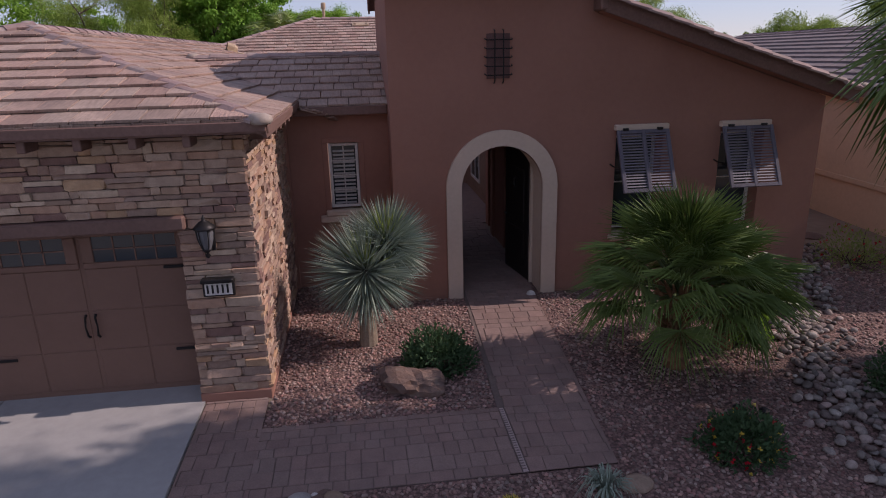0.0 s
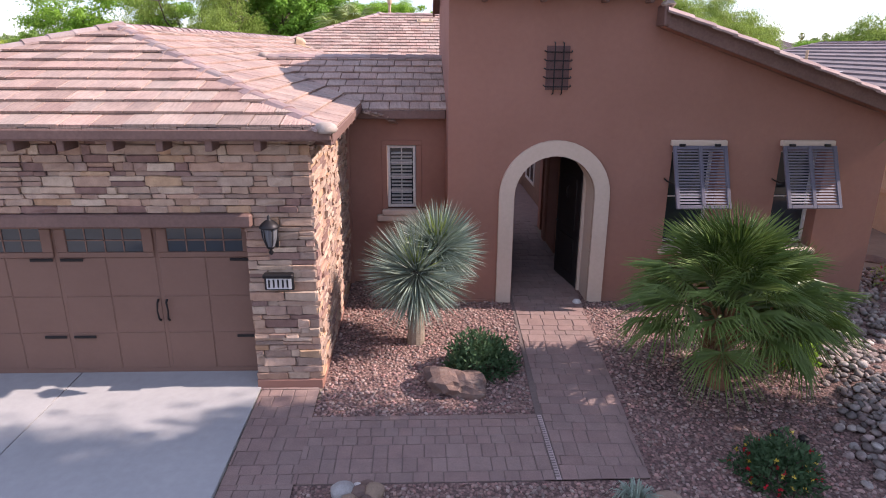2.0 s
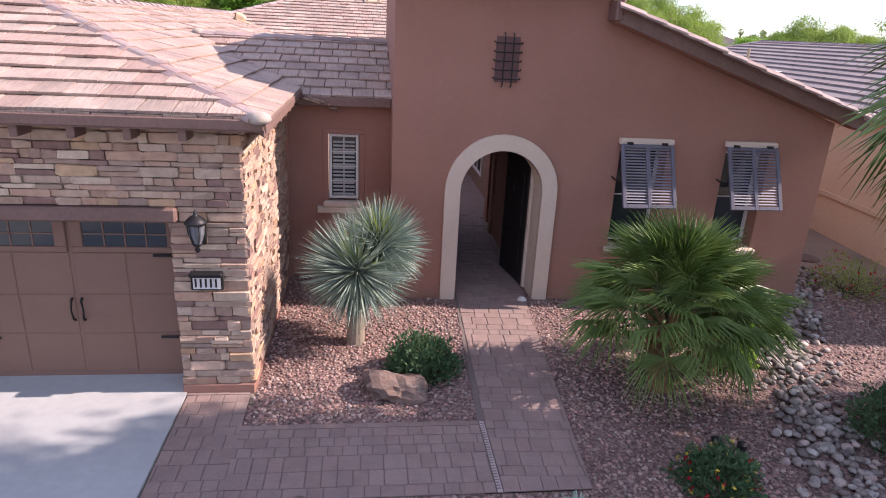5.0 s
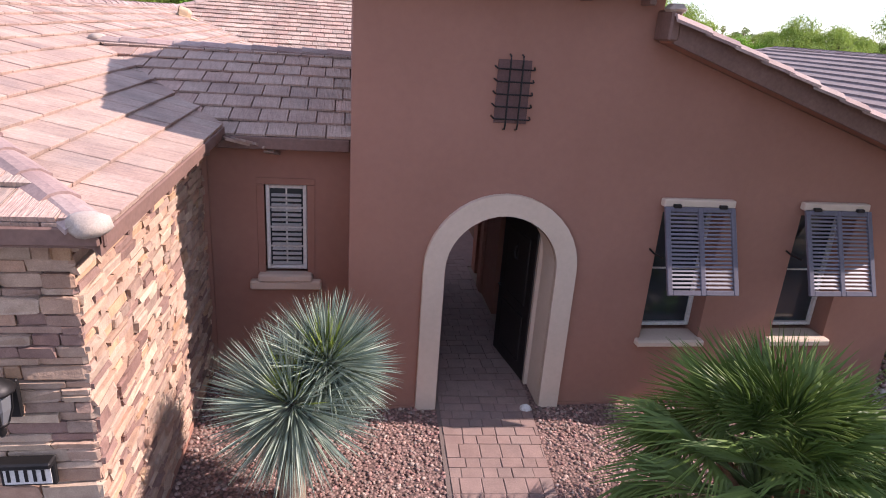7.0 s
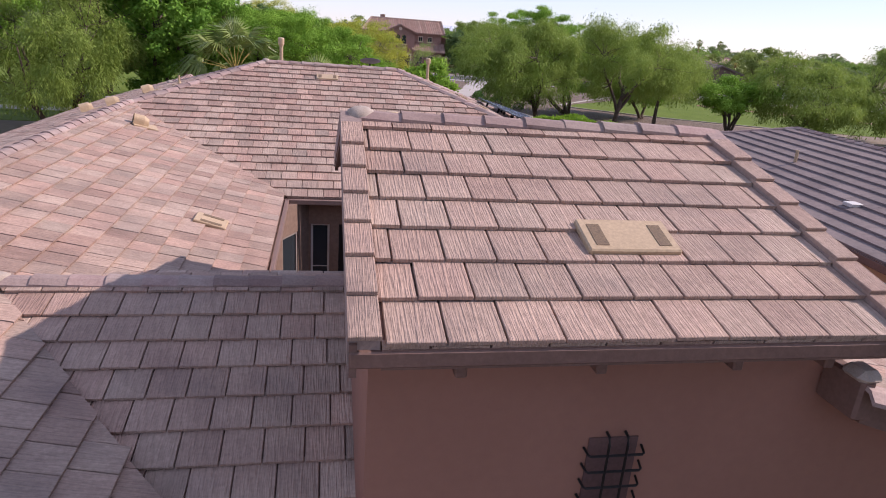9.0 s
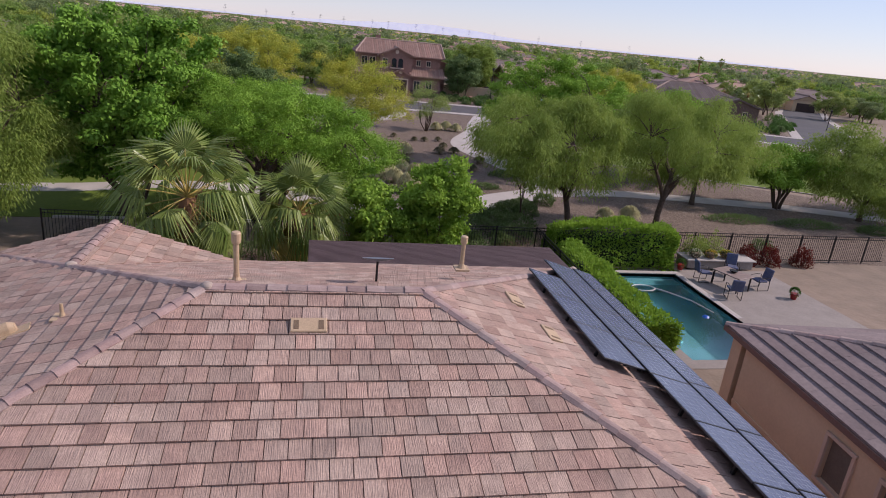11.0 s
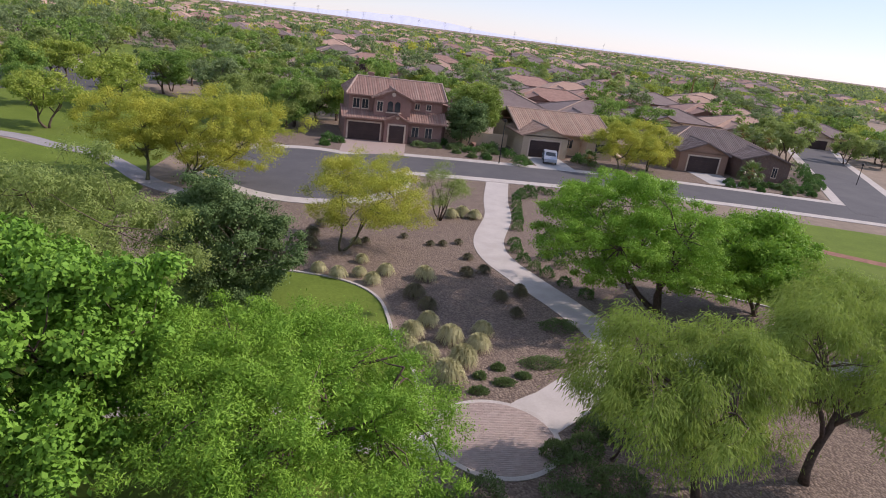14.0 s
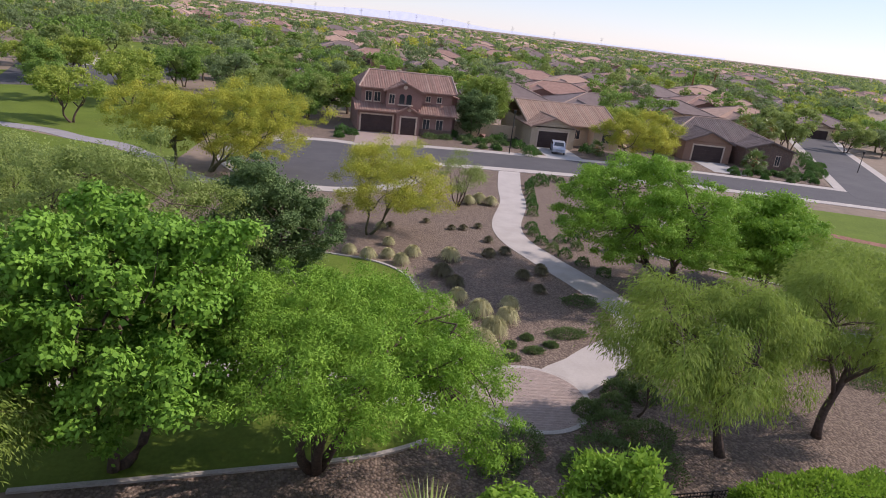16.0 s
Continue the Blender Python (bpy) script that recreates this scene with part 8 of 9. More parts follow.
for x, y, r in ((4.4, 56.4, 0.95), (4.9, 54.8, 0.8), (10.0, 56.3, 0.7), (11.6, 57.0, 0.7), (10.3, 54.0, 0.6), (8.8, 60.2, 0.7), (10.2, 60.8, 0.65), (9.7, 63.3, 0.55), (8.4, 66.1, 0.5), (9.8, 66.6, 0.5), (-1.8, 64.4, 1.0), (-3.6, 60.9, 0.95), (-1.5, 67.1, 0.8), (-4.4, 62.1, 0.9), (-0.7, 69.4, 0.7), (7.4, 66.0, 0.45), (5.6, 67.5, 0.45), (2.4, 66.0, 0.5), (11.9, 57.9, 0.5)):
    k += 1
    tussock("dark_grass_clump", "dark brown-green bunch grass in gravel", (x, y), 0.9 * r, 0.9 * r, LEAF_DARKGRASS, 300 + k, 620, "dark grasses")
for x, y in ((22.7, 85.0), (24.4, 83.9), (26.6, 85.1), (28.1, 85.9), (21.9, 82.4), (23.8, 84.9), (20.6, 81.9), (22.3, 85.3), (20.9, 83.4), (19.2, 79.9), (18.5, 77.9), (17.9, 75.9), (17.4, 74.4), (17.0, 73.0), (16.2, 71.0), (14.6, 67.0), (14.2, 65.4), (14.1, 63.4), (14.4, 61.8), (14.9, 60.6), (15.6, 58.9), (16.4, 57.0), (16.7, 62.3), (15.9, 63.9), (17.1, 64.0), (19.8, 81.6), (20.4, 67.0), (18.6, 65.2), (19.5, 62.0), (21.0, 70.0), (18.3, 69.0)):
    k += 1
    shrub("clipped_shrub", "small round clipped green shrub by the path", (x, y), 0.62, 0.62, 0.78, LEAF_BUSH if k % 4 else LEAF_OLIVE, 400 + k, 760, 0.10, 0.06, group="path shrubs", twigs=3, shell=0.82)
for x, y, rx, ry, h in ((12.4, 52.4, 1.5, 1.0, 0.6), (9.7, 48.2, 1.6, 0.75, 0.45), (4.0, 45.6, 0.85, 0.5, 0.5), (6.0, 47.0, 0.4, 0.35, 0.35), (7.2, 47.8, 0.45, 0.35, 0.35), (8.3, 47.0, 0.5, 0.35, 0.3), (7.1, 46.4, 0.7, 0.4, 0.35), (5.6, 45.7, 0.6, 0.35, 0.35)):
    k += 1
    shrub("groundcover", "low green groundcover shrub in gravel", (x, y), rx, ry, h, LEAF_OLIVE, 500 + k, int(900 * rx + 500), 0.10, 0.05, group="groundcovers", twigs=3)
for x, y, r, h in ((9.9, 42.4, 1.0, 0.9), (8.9, 41.2, 1.0, 0.9), (8.0, 39.6, 1.5, 1.1), (9.4, 38.8, 1.4, 1.1), (6.9, 38.0, 1.5, 1.1), (8.6, 37.0, 1.5, 1.1), (11.0, 43.3, 0.9, 0.8), (3.6, 38.6, 1.2, 1.3), (2.4, 37.8, 1.1, 1.2), (6.0, 35.6, 0.8, 0.9), (7.6, 35.4, 0.8, 0.9), (13.0, 44.6, 0.9, 0.9), (10.9, 42.0, 1.0, 0.9), (7.6, 41.0, 0.8, 0.7), (5.6, 37.2, 1.1, 0.9)):
    k += 1
    shrub("shrub", "dark olive spreading shrub by the plaza", (x, y), r, r * 0.9, h, LEAF_OLIVE, 600 + k, 2300, 0.10, 0.05, group="plaza shrubs", twigs=4, shell=0.72)
for x, y, rx in ((26.0, 42.6, 3.0), (31.0, 42.0, 3.0), (36.0, 41.0, 2.5)):
    k += 1
    shrub("groundcover", "wide low green groundcover outside the fence", (x, y), rx, 1.2, 0.5, LEAF_OLIVE, 700 + k, 2600, 0.12, 0.05, group="groundcovers", twigs=3)

# ---- houses across the street ----
SROOF = mat("barrel_tile", (0.335, 0.215, 0.168), (0.265, 0.165, 0.13), 1.2, 0.85, bump=0.4, bscale=12, vary=0.18, by="island")
GROOF = mat("grey_tile", (0.20, 0.155, 0.14), (0.165, 0.125, 0.115), 0.8, 0.9, bump=0.4, bscale=10, vary=0.14, by="island")
TROOF = mat("tan_tile", (0.42, 0.285, 0.215), (0.35, 0.235, 0.178), 0.8, 0.9, bump=0.4, bscale=10, vary=0.14, by="island")
RIDGE = mat("ridge_cap_tan", (0.36, 0.265, 0.215), (0.28, 0.20, 0.165), 1.5, 0.9, bump=0.3, bscale=12)
WALL_A = mat("house_wall_rose", (0.285, 0.165, 0.135), (0.25, 0.145, 0.12), 0.5, 0.95, bump=0.2, bscale=40)
WALL_B = mat("house_wall_cream", (0.50, 0.39, 0.28), (0.45, 0.35, 0.25), 0.5, 0.95, bump=0.2, bscale=40)
WALL_C = mat("house_wall_brown", (0.30, 0.18, 0.125), (0.26, 0.155, 0.11), 0.5, 0.95, bump=0.2, bscale=40)
GDOOR = mat("garage_dark", (0.055, 0.032, 0.028), None, 1, 0.6, bump=0.1)


def slope(poly, zf, down, material, parent, rib=0.34, M=None, deck=True):
    """A tiled slope seen from afar: a slab with raised ribs running down it."""
    area = sum(poly[i][0] * poly[(i + 1) % len(poly)][1] - poly[(i + 1) % len(poly)][0] * poly[i][1] for i in range(len(poly)))
    poly = poly if area > 0 else poly[::-1]
    dn = Vector(down)
    ac = Vector((-dn.y, dn.x))
    g = Geo().prism(poly, lambda x, y: zf(x, y) - 0.14, zf, M)
    us = [Vector(p).dot(ac) for p in poly]
    vs = [Vector(p).dot(dn) for p in poly]
    slab = part("roof_slope", g, material, parent)
    if not rib:
        return slab
    g = Geo()
    u = min(us)
    while u < max(us):
        q = clip([tuple(ac * a + dn * b) for a, b in ((u, min(vs)), (u + rib * 0.5, min(vs)), (u + rib * 0.5, max(vs)), (u, max(vs)))], poly)
        u += rib
        if len(q) > 2:
            g.prism(q, lambda x, y: zf(x, y) - 0.02, lambda x, y: zf(x, y) + 0.07, M)
    tagged(part("roof_tiles", g, material, slab), kind="stuff")
    return slab


def hip_roof(x0, y0, x1, y1, z, pitch, material, parent, rib=0.34, M=None):
    w, d = x1 - x0, y1 - y0
    h = min(w, d) / 2
    top = z + pitch * h + 0.05
    if w >= d:
        a, b = (x0 + h, (y0 + y1) / 2), (x1 - h, (y0 + y1) / 2)
        slope([(x0, y0), (x1, y0), b, a], lambda x, y: z + pitch * (y - y0), (0, -1), material, parent, rib, M)
        slope([(x0, y1), a, b, (x1, y1)], lambda x, y: z + pitch * (y1 - y), (0, 1), material, parent, rib, M)
        slope([(x0, y0), a, (x0, y1)], lambda x, y: z + pitch * (x - x0), (-1, 0), material, parent, rib, M)
        slope([(x1, y0), (x1, y1), b], lambda x, y: z + pitch * (x1 - x), (1, 0), material, parent, rib, M)
    else:
        a, b = ((x0 + x1) / 2, y0 + h), ((x0 + x1) / 2, y1 - h)
        slope([(x0, y0), (x1, y0), a], lambda x, y: z + pitch * (y - y0), (0, -1), material, parent, rib, M)
        slope([(x0, y1), b, (x1, y1)], lambda x, y: z + pitch * (y1 - y), (0, 1), material, parent, rib, M)
        slope([(x0, y0), a, b, (x0, y1)], lambda x, y: z + pitch * (x - x0), (-1, 0), material, parent, rib, M)
        slope([(x1, y0), (x1, y1), b, a], lambda x, y: z + pitch * (x1 - x), (1, 0), material, parent, rib, M)
    za, zb = (*a, top), (*b, top)
    ends = ((x0, y0), (x0, y1), (x1, y0), (x1, y1)) if w >= d else ((x0, y0), (x1, y0), (x0, y1), (x1, y1))
    lines = [(za, zb)] + [((*e, z + 0.03), za if i < 2 else zb) for i, e in enumerate(ends)]
    ridge_caps(lines, RIDGE, parent, M)


def ridge_caps(lines, material, parent, M=None):
    """Half-round tiles along ridges and hips."""
    g = Geo()
    for p, q in lines:
        g.tube([(M @ Vector(p)) if M else Vector(p), (M @ Vector(q)) if M else Vector(q)], 0.13, 6)
    part("ridge_cap", g, material, parent)


def gable(x0, x1, y0, y1, z, pitch, material, wall, parent, rib=0.34, over=0.35, M=None):
    """A gable roof with its ridge along y and a gable wall at y0."""
    c = (x0 + x1) / 2
    slope([(x0 - over, y0 - over), (c, y0 - over), (c, y1), (x0 - over, y1)], lambda x, y: z + pitch * (x - x0), (-1, 0), material, parent, rib, M)
    slope([(c, y0 - over), (x1 + over, y0 - over), (x1 + over, y1), (c, y1)], lambda x, y: z + pitch * (x1 - x), (1, 0), material, parent, rib, M)
    g = Geo().wall([(x0, z - 0.15), (x1, z - 0.15), (c, z + pitch * (c - x0) - 0.12)], [], 0.2, (M or Matrix.Identity(4)) @ Matrix.Translation((0, y0, 0)))
    part("gable_wall", g, wall, parent)
    zc = z + pitch * (c - x0) + 0.05
    ridge_caps([((c, y0 - over, zc), (c, y1, zc))], RIDGE, parent, M)


def far_window(x0, x1, z0, z1, y, parent, trim=TRIM, M=None):
    w = part("window", Geo().box(x0 - 0.1, y - 0.07, z0 - 0.14, x1 + 0.1, y, z0, 0.01, M).box(x0 - 0.08, y - 0.05, z1, x1 + 0.08, y, z1 + 0.1, 0.01, M).box(x0 - 0.08, y - 0.05, z0, x0, y, z1, 0.01, M).box(x1, y - 0.05, z0, x1 + 0.08, y, z1, 0.01, M), trim, parent)
    part("pane", Geo().box(x0, y - 0.02, z0, x1, y - 0.005, z1, 0, M), PANE, w)
    part("muntin", Geo().box((x0 + x1) / 2 - 0.025, y - 0.04, z0, (x0 + x1) / 2 + 0.025, y - 0.02, z1, 0, M), trim, w)


def far_garage(x0, x1, h, y, parent, M=None, rows=4):
    gd = part("garage_door", Geo().box(x0, y - 0.04, -0.1, x1, y + 0.01, h, 0, M), GDOOR, parent, "dark panelled garage door")
    for i in range(rows):
        part("door_panel", Geo().box(x0 + 0.06, y - 0.07, 0.04 + i * h / rows, x1 - 0.06, y - 0.035, (i + 1) * h / rows - 0.05, 0.01, M), GDOOR, gd)
    part("surround", Geo().box(x0 - 0.22, y - 0.08, -0.1, x0, y, h + 0.2, 0.01, M).box(x1, y - 0.08, -0.1, x1 + 0.22, y, h + 0.2, 0.01, M).box(x0, y - 0.08, h, x1, y, h + 0.2, 0.01, M), TRIM, gd)


ha = thing("two_storey_house", "two-storey rose stucco house with red-brown barrel tile roofs", "house", (10.5, 111, -0.2))
part("wall", Geo().box(3.8, 107.2, -0.3, 17.2, 117, 3.1).box(9.1, 106.6, -0.3, 12.4, 107.2, 3.1), WALL_A, ha, "rose stucco ground floor")
part("wall", Geo().box(4.3, 108.6, 3.1, 17.2, 117, 5.75).box(7.6, 107.4, 3.1, 12.6, 108.6, 5.75), WALL_A, ha, "rose stucco upper floor")
slope([(3.8, 108.0), (17.8, 108.0), (17.8, 112.75), (5.6, 112.75)], lambda x, y: 5.7 + 0.42 * (y - 108.0), (0, -1), SROOF, ha)
slope([(3.8, 117.5), (5.6, 112.75), (17.8, 112.75), (17.8, 117.5)], lambda x, y: 5.7 + 0.42 * (117.5 - y), (0, 1), SROOF, ha)
slope([(3.8, 108.0), (5.6, 112.75), (3.8, 117.5)], lambda x, y: 5.7 + 1.108 * (x - 3.8), (-1, 0), SROOF, ha)
ridge_caps([((5.6, 112.75, 7.75), (17.8, 112.75, 7.75)), ((3.8, 108.0, 5.75), (5.6, 112.75, 7.75)), ((17.7, 108.0, 5.78), (17.7, 112.75, 7.77))], RIDGE, ha)
part("gable_wall", Geo().wall([(108.6, 5.6), (116.9, 5.6), (112.75, 7.4)], [], 0.2, Matrix(((0, 0, 1, 17.0), (1, 0, 0, 0), (0, 1, 0, 0), (0, 0, 0, 1)))), WALL_A, ha)
part("shed_roof", Geo().prism([(17.2, 109.6), (18.6, 109.6), (18.6, 115.0), (17.2, 115.0)], lambda x, y: 5.2 - 0.2 * (x - 17.2), lambda x, y: 5.36 - 0.2 * (x - 17.2)), SROOF, ha)
part("wall", Geo().box(17.2, 110.0, -0.3, 18.3, 114.6, 5.1), WALL_A, ha, "rose stucco side bay")
gable(7.5, 12.7, 107.3, 112.0, 5.7, 0.42, SROOF, WALL_A, ha)
slope([(3.3, 106.5), (9.3, 106.5), (9.3, 108.8), (3.3, 108.8)], lambda x, y: 2.85 + 0.36 * (y - 106.5), (0, -1), SROOF, ha)
slope([(12.2, 106.5), (17.7, 106.5), (17.7, 108.8), (12.2, 108.8)], lambda x, y: 2.85 + 0.55 * (y - 106.5), (0, -1), SROOF, ha)
gable(9.2, 12.3, 106.55, 109.0, 2.9, 0.48, SROOF, WALL_A, ha)
far_garage(4.3, 8.6, 2.2, 107.2, ha)
far_garage(9.75, 11.8, 2.2, 106.6, ha)
for x0, x1, z0, z1, y in ((13.0, 13.9, 0.7, 2.1, 107.2), (14.9, 15.8, 0.7, 2.1, 107.2), (4.9, 5.7, 3.9, 5.1, 108.6), (6.1, 6.9, 3.9, 5.1, 108.6), (13.4, 14.0, 4.4, 5.1, 108.6), (15.0, 15.6, 4.4, 5.1, 108.6), (8.0, 8.7, 3.9, 5.1, 107.4)):
    far_window(x0, x1, z0, z1, y, ha)
for c in (9.75, 10.75):
    ar = [(c - 0.36, 3.9), (c + 0.36, 3.9)] + [(c + 0.36 * math.cos(math.pi * i / 10), 4.9 + 0.36 * math.sin(math.pi * i / 10)) for i in range(11)]
    part("arched_window", Geo().wall(ar, [], 0.05, Matrix.Translation((0, 107.36, 0))), PANE, ha, "arched upper window")
part("window_sill", Geo().box(9.2, 107.2, 3.7, 11.3, 107.4, 3.86, 0.02), TRIM, ha)
for c, z in ((10.1, 6.2), (10.75, 3.35)):
    part("medallion", Geo().tube([(c, (107.28 if z > 5 else 106.5), z), (c, (107.2 if z > 5 else 106.42), z)], 0.28, 16), TRIM, ha, "round cream medallion")
part("stone_band", Geo().box(12.5, 107.12, -0.2, 17.25, 107.2, 0.8, 0.01), BOULDER, ha)
part("chimney", Geo().box(7.2, 113.2, 6.5, 8.0, 113.9, 8.3, 0.02), WALL_A, ha)
sheet("driveway_pavers", [(2.6, 98.2), (10.6, 98.2), (12.2, 106.6), (3.9, 107.2)], PLAZA, "tan paver driveway", "driveway", 0.07)

hb = thing("cream_house", "single-storey cream stucco house with tan tile roof", "house", (36, 112, -0.2))
part("wall", Geo().box(29.0, 108.6, -0.3, 43.4, 120.6, 2.9), WALL_B, hb, "cream stucco wall")
part("wall", Geo().box(28.4, 105.0, -0.3, 35.2, 108.6, 2.9), WALL_B, hb, "cream stucco garage wing")
part("wall", Geo().box(39.0, 106.6, -0.3, 43.3, 108.6, 2.9), WALL_B, hb, "cream stucco front bay")
gable(28.4, 35.2, 105.0, 112.2, 2.9, 0.36, TROOF, WALL_B, hb)
gable(39.0, 43.3, 106.6, 111.6, 2.9, 0.36, TROOF, WALL_B, hb)
# main roof with its long ridge along the street and gable ends
slope([(28.5, 107.8), (43.9, 107.8), (43.9, 114.5), (28.5, 114.5)], lambda x, y: 2.9 + 0.365 * (y - 107.8), (0, -1), TROOF, hb)
slope([(28.5, 114.5), (43.9, 114.5), (43.9, 121.2), (28.5, 121.2)], lambda x, y: 2.9 + 0.365 * (121.2 - y), (0, 1), TROOF, hb)
ridge_caps([((28.5, 114.5, 5.4), (43.9, 114.5, 5.4)), ((28.6, 107.8, 2.98), (28.6, 114.5, 5.42)), ((43.8, 107.8, 2.98), (43.8, 114.5, 5.42))], RIDGE, hb)
for x in (29.0, 43.2):
    part("gable_wall", Geo().wall([(108.4, 2.8), (120.6, 2.8), (114.5, 5.05)], [], 0.2, Matrix(((0, 0, 1, x), (1, 0, 0, 0), (0, 1, 0, 0), (0, 0, 0, 1)))), WALL_B, hb)
far_garage(29.5, 34.0, 2.2, 105.0, hb)
far_window(36.6, 37.6, 0.9, 2.2, 108.6, hb)
far_window(40.4, 41.8, 0.9, 2.2, 106.6, hb)
sheet("driveway", [(28.4, 97.0), (33.6, 96.6), (34.2, 105.0), (29.3, 105.0)], CONCRETE, "pale concrete driveway", "driveway", 0.07)

hc = thing("brown_house", "single-storey brown stucco house with grey-brown tile roof", "house", (61, 108, -0.2))
CM = Matrix.Translation((61, 104, 0)) @ pose(0, 0, 0, 0, 0, -9)
part("wall", Geo().box(-9.5, 1.5, -0.3, 8.7, 14, 2.9, 0, CM), WALL_C, hc, "brown stucco wall")
part("wall", Geo().box(-8.0, -1.2, -0.3, -0.6, 1.5, 2.9, 0, CM), WALL_C, hc, "brown stucco garage wing")
part("wall", Geo().box(0.9, -2.6, -0.3, 8.5, 1.5, 2.9, 0, CM), BOULDER, hc, "stone-clad front room")
gable(-8.0, -0.6, -1.2, 7.5, 2.9, 0.40, GROOF, WALL_C, hc, M=CM)
hip_roof(-10.0, 1.0, 9.2, 14.5, 2.9, 0.38, GROOF, hc, M=CM)
gable(0.9, 8.5, -2.6, 7.0, 2.9, 0.30, GROOF, BOULDER, hc, M=CM)
far_garage(-6.6, -1.9, 2.2, -1.2, hc, CM)
far_window(5.9, 6.6, 0.6, 2.0, -2.6, hc, M=CM)
part("front_door", Geo().box(-0.45, 1.42, -0.2, 0.6, 1.5, 2.1, 0.02, CM), GDOOR, hc, "dark recessed front door")
sheet("driveway", [(53.2, 96.2), (57.6, 95.0), (59.6, 103.0), (54.6, 103.8)], CONCRETE, "pale concrete driveway", "driveway", 0.07)
sheet("yard_gravel", [(2, 97.6), (-6, 101), (-2, 122), (78, 120), (90, 128), (68.5, 91.6), (52, 95.8), (26, 98.5)], PARK, "brown gravel front yards", "gravel", 0.05)
single("yard_wall", Geo().box(18.2, 110.5, -0.2, 28.0, 110.8, 1.7, 0.01).box(46.5, 112.0, -0.2, 51.5, 112.3, 1.7, 0.01), STUCCO_TAN, "tan block yard wall between houses", "wall", kind="structure")

# parked car in the cream house's drive
SILVER = mat("car_paint", (0.50, 0.53, 0.60), None, 2, 0.3, 0.4, bump=0.0)
RUBBER = mat("tyre_rubber", (0.02, 0.02, 0.02), None, 4, 0.85, bump=0.1)
car = thing("parked_car", "silver family car parked in a driveway", "car", (32.4, 103.0, -0.15))
cp = [(-2.15, 0.35), (-2.15, 0.75), (-1.9, 0.95), (-1.25, 1.02), (-0.75, 1.5), (0.9, 1.52), (1.75, 1.05), (2.15, 0.95), (2.2, 0.4), (1.9, 0.28), (-1.9, 0.28)]
CAR = Matrix.Translation((31.6, 102.2, -0.13)) @ pose(0, 0, 0, 0, 0, 72)
bod = Geo().wall(cp, [], 1.72, CAR @ Matrix.Translation((0, -0.86, 0)))
part("body", bod, SILVER, car)
part("windscreen", Geo().add([(-1.2, -0.7, 1.05), (-0.78, -0.62, 1.47), (-0.78, 0.62, 1.47), (-1.2, 0.7, 1.05)], [(0, 1, 2, 3)], CAR @ Matrix.Translation((-0.03, 0, 0.02))), PANE, car, "dark glass")
part("rear_window", Geo().add([(0.98, -0.62, 1.5), (1.65, -0.7, 1.12), (1.65, 0.7, 1.12), (0.98, 0.62, 1.5)], [(0, 1, 2, 3)], CAR @ Matrix.Translation((0.02, 0, 0.02))), PANE, car, "dark glass")
for s in (-1, 1):
    part("side_window", Geo().add([(-1.05, s * 0.868, 1.05), (-0.7, s * 0.868, 1.42), (0.85, s * 0.868, 1.44), (1.5, s * 0.868, 1.08)], [(0, 1, 2, 3)], CAR), PANE, car, "dark glass")
    for x in (-1.35, 1.35):
        w = part("wheel", Geo().tube([CAR @ Vector((x, s * 0.72, 0.31)), CAR @ Vector((x, s * 0.9, 0.31))], 0.32, 16), RUBBER, car)
        part("rim", Geo().tube([CAR @ Vector((x, s * 0.88, 0.31)), CAR @ Vector((x, s * 0.91, 0.31))], 0.2, 12), ALU, w)
    part("tail_light", Geo().box(2.12, s * 0.6 - 0.15, 0.75, 2.19, s * 0.6 + 0.15, 0.9, 0.02, CAR), mat("tail_red", (0.3, 0.01, 0.01), None, 2, 0.3), car)

# street lamp and sign posts
for x, y, h in ((23.2, 98.6, 5.2), (-41, 150, 6), (86, 104, 3.0), (128, 150, 7)):
    sl = thing("street_lamp", "slim dark street lamp post", "street lamp", (x, y, -0.2), "street lamps")
    part("pole", Geo().tube([(x, y, -0.2), (x, y, h)], [0.07, 0.05], 8), BLACK, sl)
    part("head", Geo().box(x - 0.15, y - 0.15, h, x + 0.15, y + 0.15, h + 0.35, 0.05), BLACK, sl)

